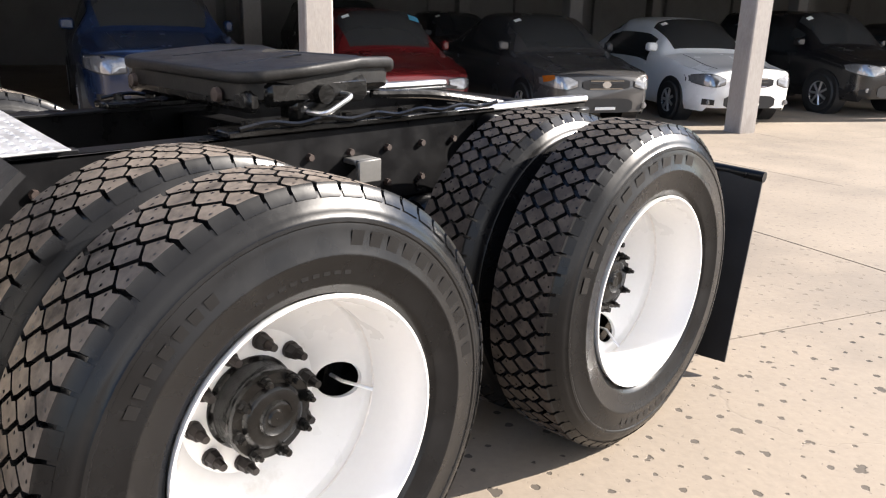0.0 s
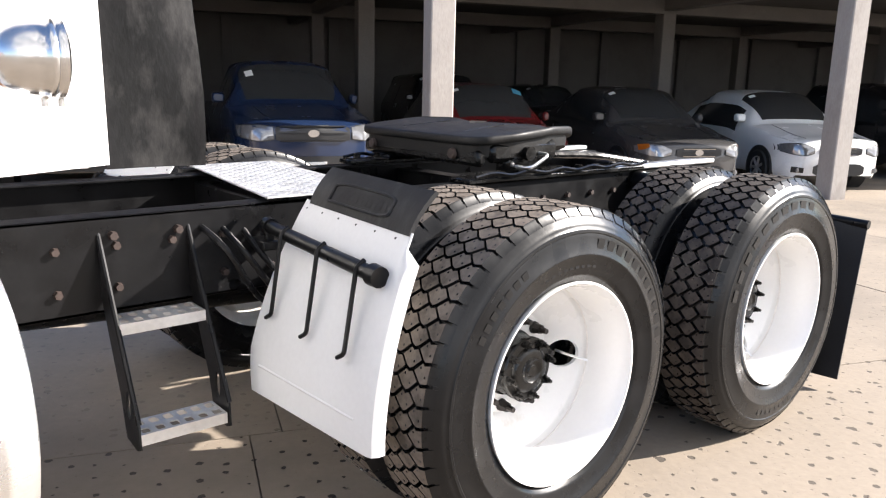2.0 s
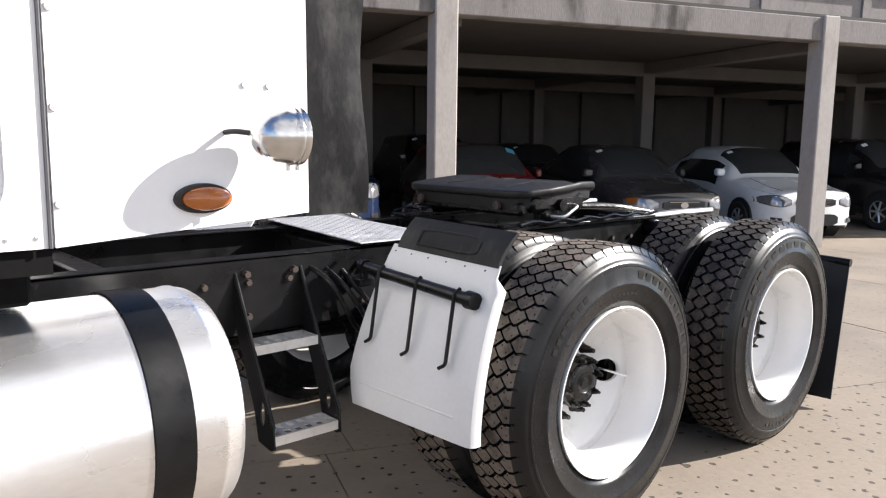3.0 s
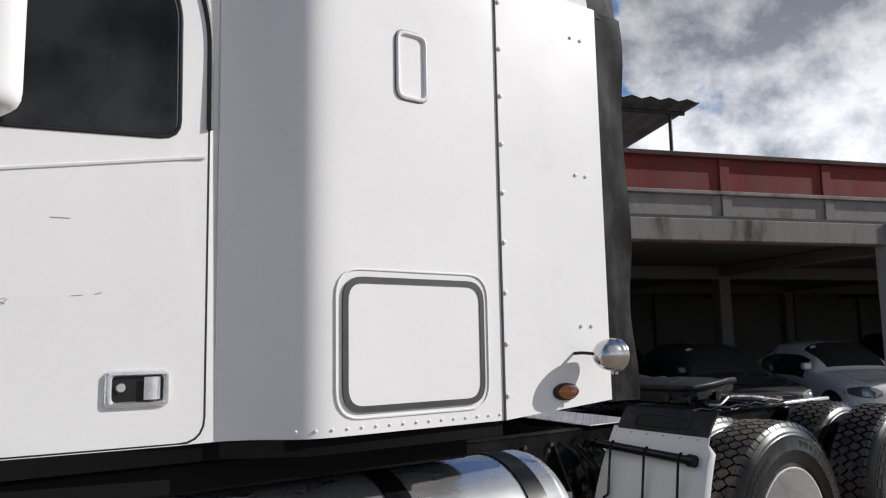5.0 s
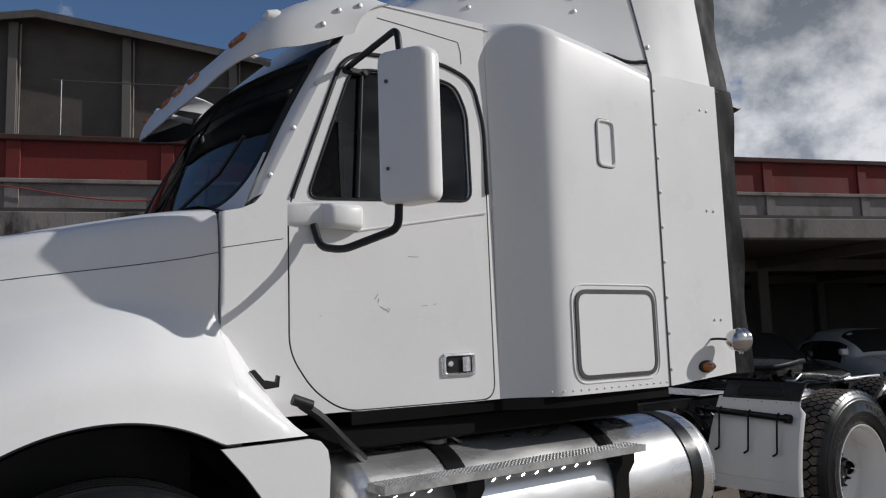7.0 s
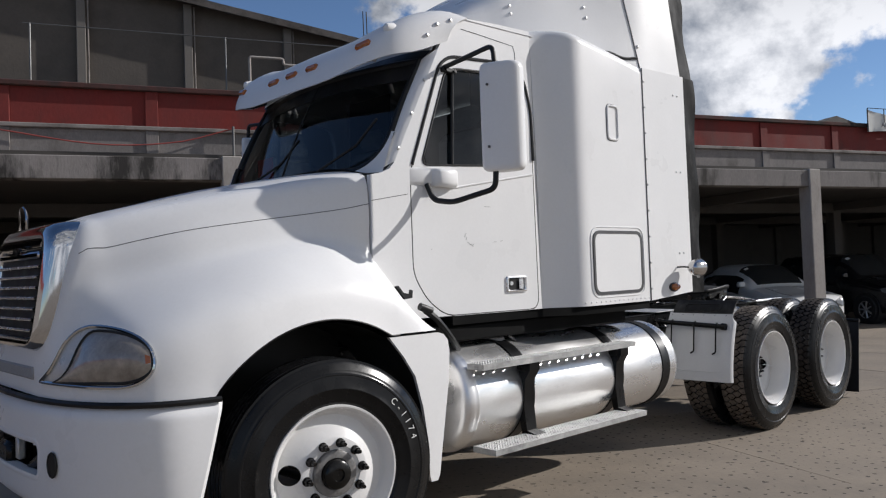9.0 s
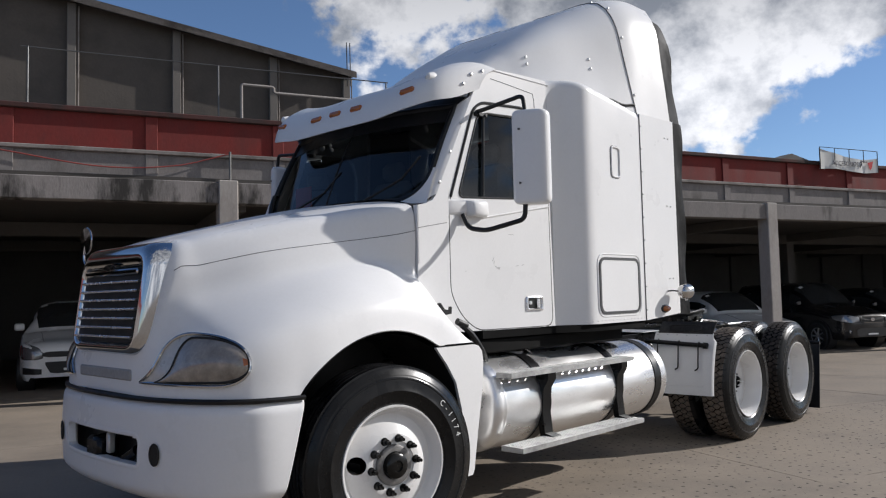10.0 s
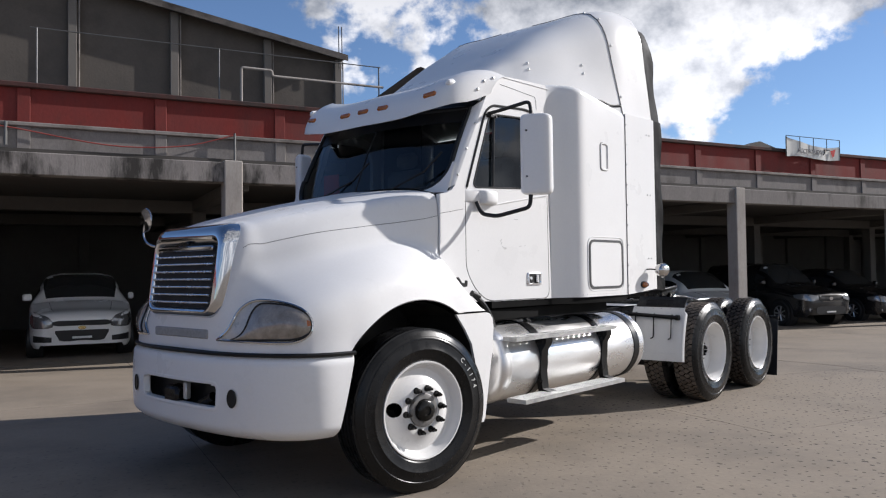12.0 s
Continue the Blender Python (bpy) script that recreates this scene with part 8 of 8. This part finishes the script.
            part("rim", bb, CAR_ALLOY, ty)
    # lamps, grille, lower intake, plate and badge follow the nose
    def wide_at(i, z):
        sec = secs_[i]
        if z > sec[0].z:
            return -0.02 - (z - sec[0].z)
        for p, q in zip(sec, sec[1:]):
            if p.z >= z >= q.z and p.z > q.z:
                return p.y + (q.y - p.y) * (p.z - z) / (p.z - q.z)
        return sec[-1].y

    def front_x(y, z):
        """How far back the body begins at that place of the nose."""
        before = None
        for i in range(N + 1):
            now = wide_at(i, z)
            if now >= abs(y):
                if before is None:
                    return 0.0
                return (fs[i - 1] + (fs[i] - fs[i - 1]) * (abs(y) - before) / (now - before)) * L
            before = now
        return 0.10 * L

    def nose_panel(nm, rows, material, lift, side, parent, label="", inset=0.0):
        """A patch on the nose; side 0: across the middle, else on that side."""
        ks = [r[0] * W for r in rows]
        top_f, low_f = spline(ks, [r[1] for r in rows]), spline(ks, [r[2] for r in rows])
        bb = B()
        n = 12
        k0, k1 = (-ks[-1] if side == 0 else ks[0]) + inset, ks[-1] - inset
        def at(i, j):
            y = k0 + (k1 - k0) * i / n
            hi, lo = top_f(abs(y)) - inset, low_f(abs(y)) + inset
            z = d["hood"] + lo + (hi - lo) * j / 4
            y = y if side == 0 else side * y
            return Vector((front_x(y, z) - lift, y, z))
        grid(bb, at, n, 4)
        thicken(bb, 0.006)
        return part(nm, bb, material, parent, label, 45)

    face = NOSES[shape]
    for s in (-1, 1):
        lamp = nose_panel("headlight", face["lamp"], CAR_BLACK, 0.010, s, ob, "clear headlight in a dark housing")
        nose_panel("lens", face["lamp"], CAR_LAMP, 0.016, s, lamp, "", 0.012)
        if amber:
            corner = [(0.84, -0.046, -0.09), (0.89, -0.055, -0.13), (0.935, -0.07, -0.15)]
            nose_panel("indicator", corner, AMBER, 0.024, s, lamp, "orange corner indicator")
        fog = nose_panel("fog_lamp", face["fog"], CAR_BLACK, 0.010, s, ob)
        if shape in ("sedan", "suv"):
            bb = B()
            fy, fz = s * W * 0.76, d["hood"] - 0.46
            lathe(bb, [(0.001, -0.010), (0.036, -0.008), (0.040, 0.004)], 16, "x", (front_x(fy, fz) - 0.014, fy, fz))
            part("fog_glass", bb, CAR_LAMP, fog)
    gr = nose_panel("grille", face["grille"], CAR_BLACK, 0.012, 0, ob)
    g0, g1 = face["grille"][0][1] + d["hood"], face["grille"][0][2] + d["hood"]
    gw = face["grille"][-2][0] * W
    if shape != "compact":
        for k, z in enumerate((g0 - 0.012, (g0 + g1) / 2, g1 + 0.012)):
            bb = B()
            tube(bb, [(front_x(y, z) - 0.018, y, z) for y in [gw * (i / 5 - 1) for i in range(11)]], 0.010 if k != 1 else 0.006, 6)
            part("grille_trim", bb, CHROME if k != 1 and shape != "pickup" else CAR_BLACK, gr)
    mouth = nose_panel("lower_intake", face["mouth"], CAR_BLACK, 0.012, 0, ob)
    m1 = d["hood"] + face["mouth"][0][2]
    bb = B()
    box(bb, front_x(0, m1 + 0.10) - 0.030, front_x(0, m1 + 0.10) - 0.018, -0.16, 0.16, m1 + 0.035, m1 + 0.075, 0.003)
    part("blank_plate", bb, PAPER, mouth)
    zb_ = (g1 - 0.038) if shape == "compact" else (g0 + g1) / 2
    bb = B()
    fill(bb, circle(0, 0, 0.068, 20, 0.030 if shape == "compact" else 0.045), put=lambda p, q: (front_x(0, zb_) - 0.026, p, zb_ + q), thick=(0.020, 0, 0))
    part("badge", bb, GOLD_TRIM if shape == "compact" else CHROME, ob)
    # hood shut lines
    for s in (-1, 1):
        bb = B()
        tube(bb, [skin(i, 12, s, 0.001) for i in range(idx(0.05), idx(a), 2)], 0.004, 5)
        part("hood_gap", bb, CAR_BLACK, body)
    if extra:
        extra(ob, d, skin, idx)
    # small auction stickers behind the windscreen
    bb = B()
    i0 = idx(b_ - 0.05)
    grid(bb, lambda i, j: skin(i0 + i, 9 + j, 1, 0.010), 1, 2)
    part("sticker", bb, PAPER, ob)
    return ob


def blue_card(ob, d, skin, idx):
    bb = B()
    i0 = idx(d["top0"] - 0.07)
    grid(bb, lambda i, j: skin(i0 + i, 8 + j, -1, 0.011), 2, 3)
    part("card", bb, BLUE_PAPER, ob)


def paint(name, c, rough=0.25):
    return mat(name, c, rough, vary=0.06, scale=2, coat=0.6, rough_vary=0.05)


P_BLUE, P_RED, P_GREY = paint("blue_car_paint", (0.010, 0.021, 0.055)), paint("dark_red_car_paint", (0.10, 0.009, 0.010)), paint("grey_car_paint", (0.048, 0.047, 0.048))
P_WHITE, P_DARK, P_BRIGHT_RED = paint("white_car_paint", (0.84, 0.84, 0.83)), paint("black_car_paint", (0.009, 0.009, 0.0105)), paint("bright_red_car_paint", (0.30, 0.02, 0.015))
car("pickup", "pickup", P_BLUE, -7.70, 0.55, 3, "blue pickup truck parked nose out in a shaded bay")
car("hatchback", "hatch", P_RED, -4.82, 0.75, -2, "dark red hatchback with a blue card behind its windscreen", extra=blue_card)
car("sedan", "sedan", P_GREY, -2.12, 0.62, -4, "grey sedan with orange corner indicators parked nose out", amber=True)
car("sedan", "sedan", P_WHITE, 0.50, 0.62, -10, "white sedan parked behind a whitewashed column")
car("crossover", "suv", P_DARK, 3.95, 0.7, -6, "black crossover car parked in the shaded bay")
car("hatchback", "compact", P_WHITE, -14.15, 2.3, 0, "white compact hatchback parked nose out in the dark bay")
car("pickup", "pickup", P_BRIGHT_RED, -16.6, 1.5, 0, "red pickup truck parked beside the white hatchback")
car("crossover", "suv", P_DARK, -3.4, 6.6, 0, "black crossover car in the second row")
car("crossover", "suv", P_DARK, -10.4, 0.9, 4, "black sport utility car in deep shade")
car("sedan", "sedan", P_DARK, 7.2, 0.9, -4, "black sedan parked in the far bay")
car("sedan", "sedan", P_GREY, -0.6, 6.9, 0, "dark grey sedan in the second row")
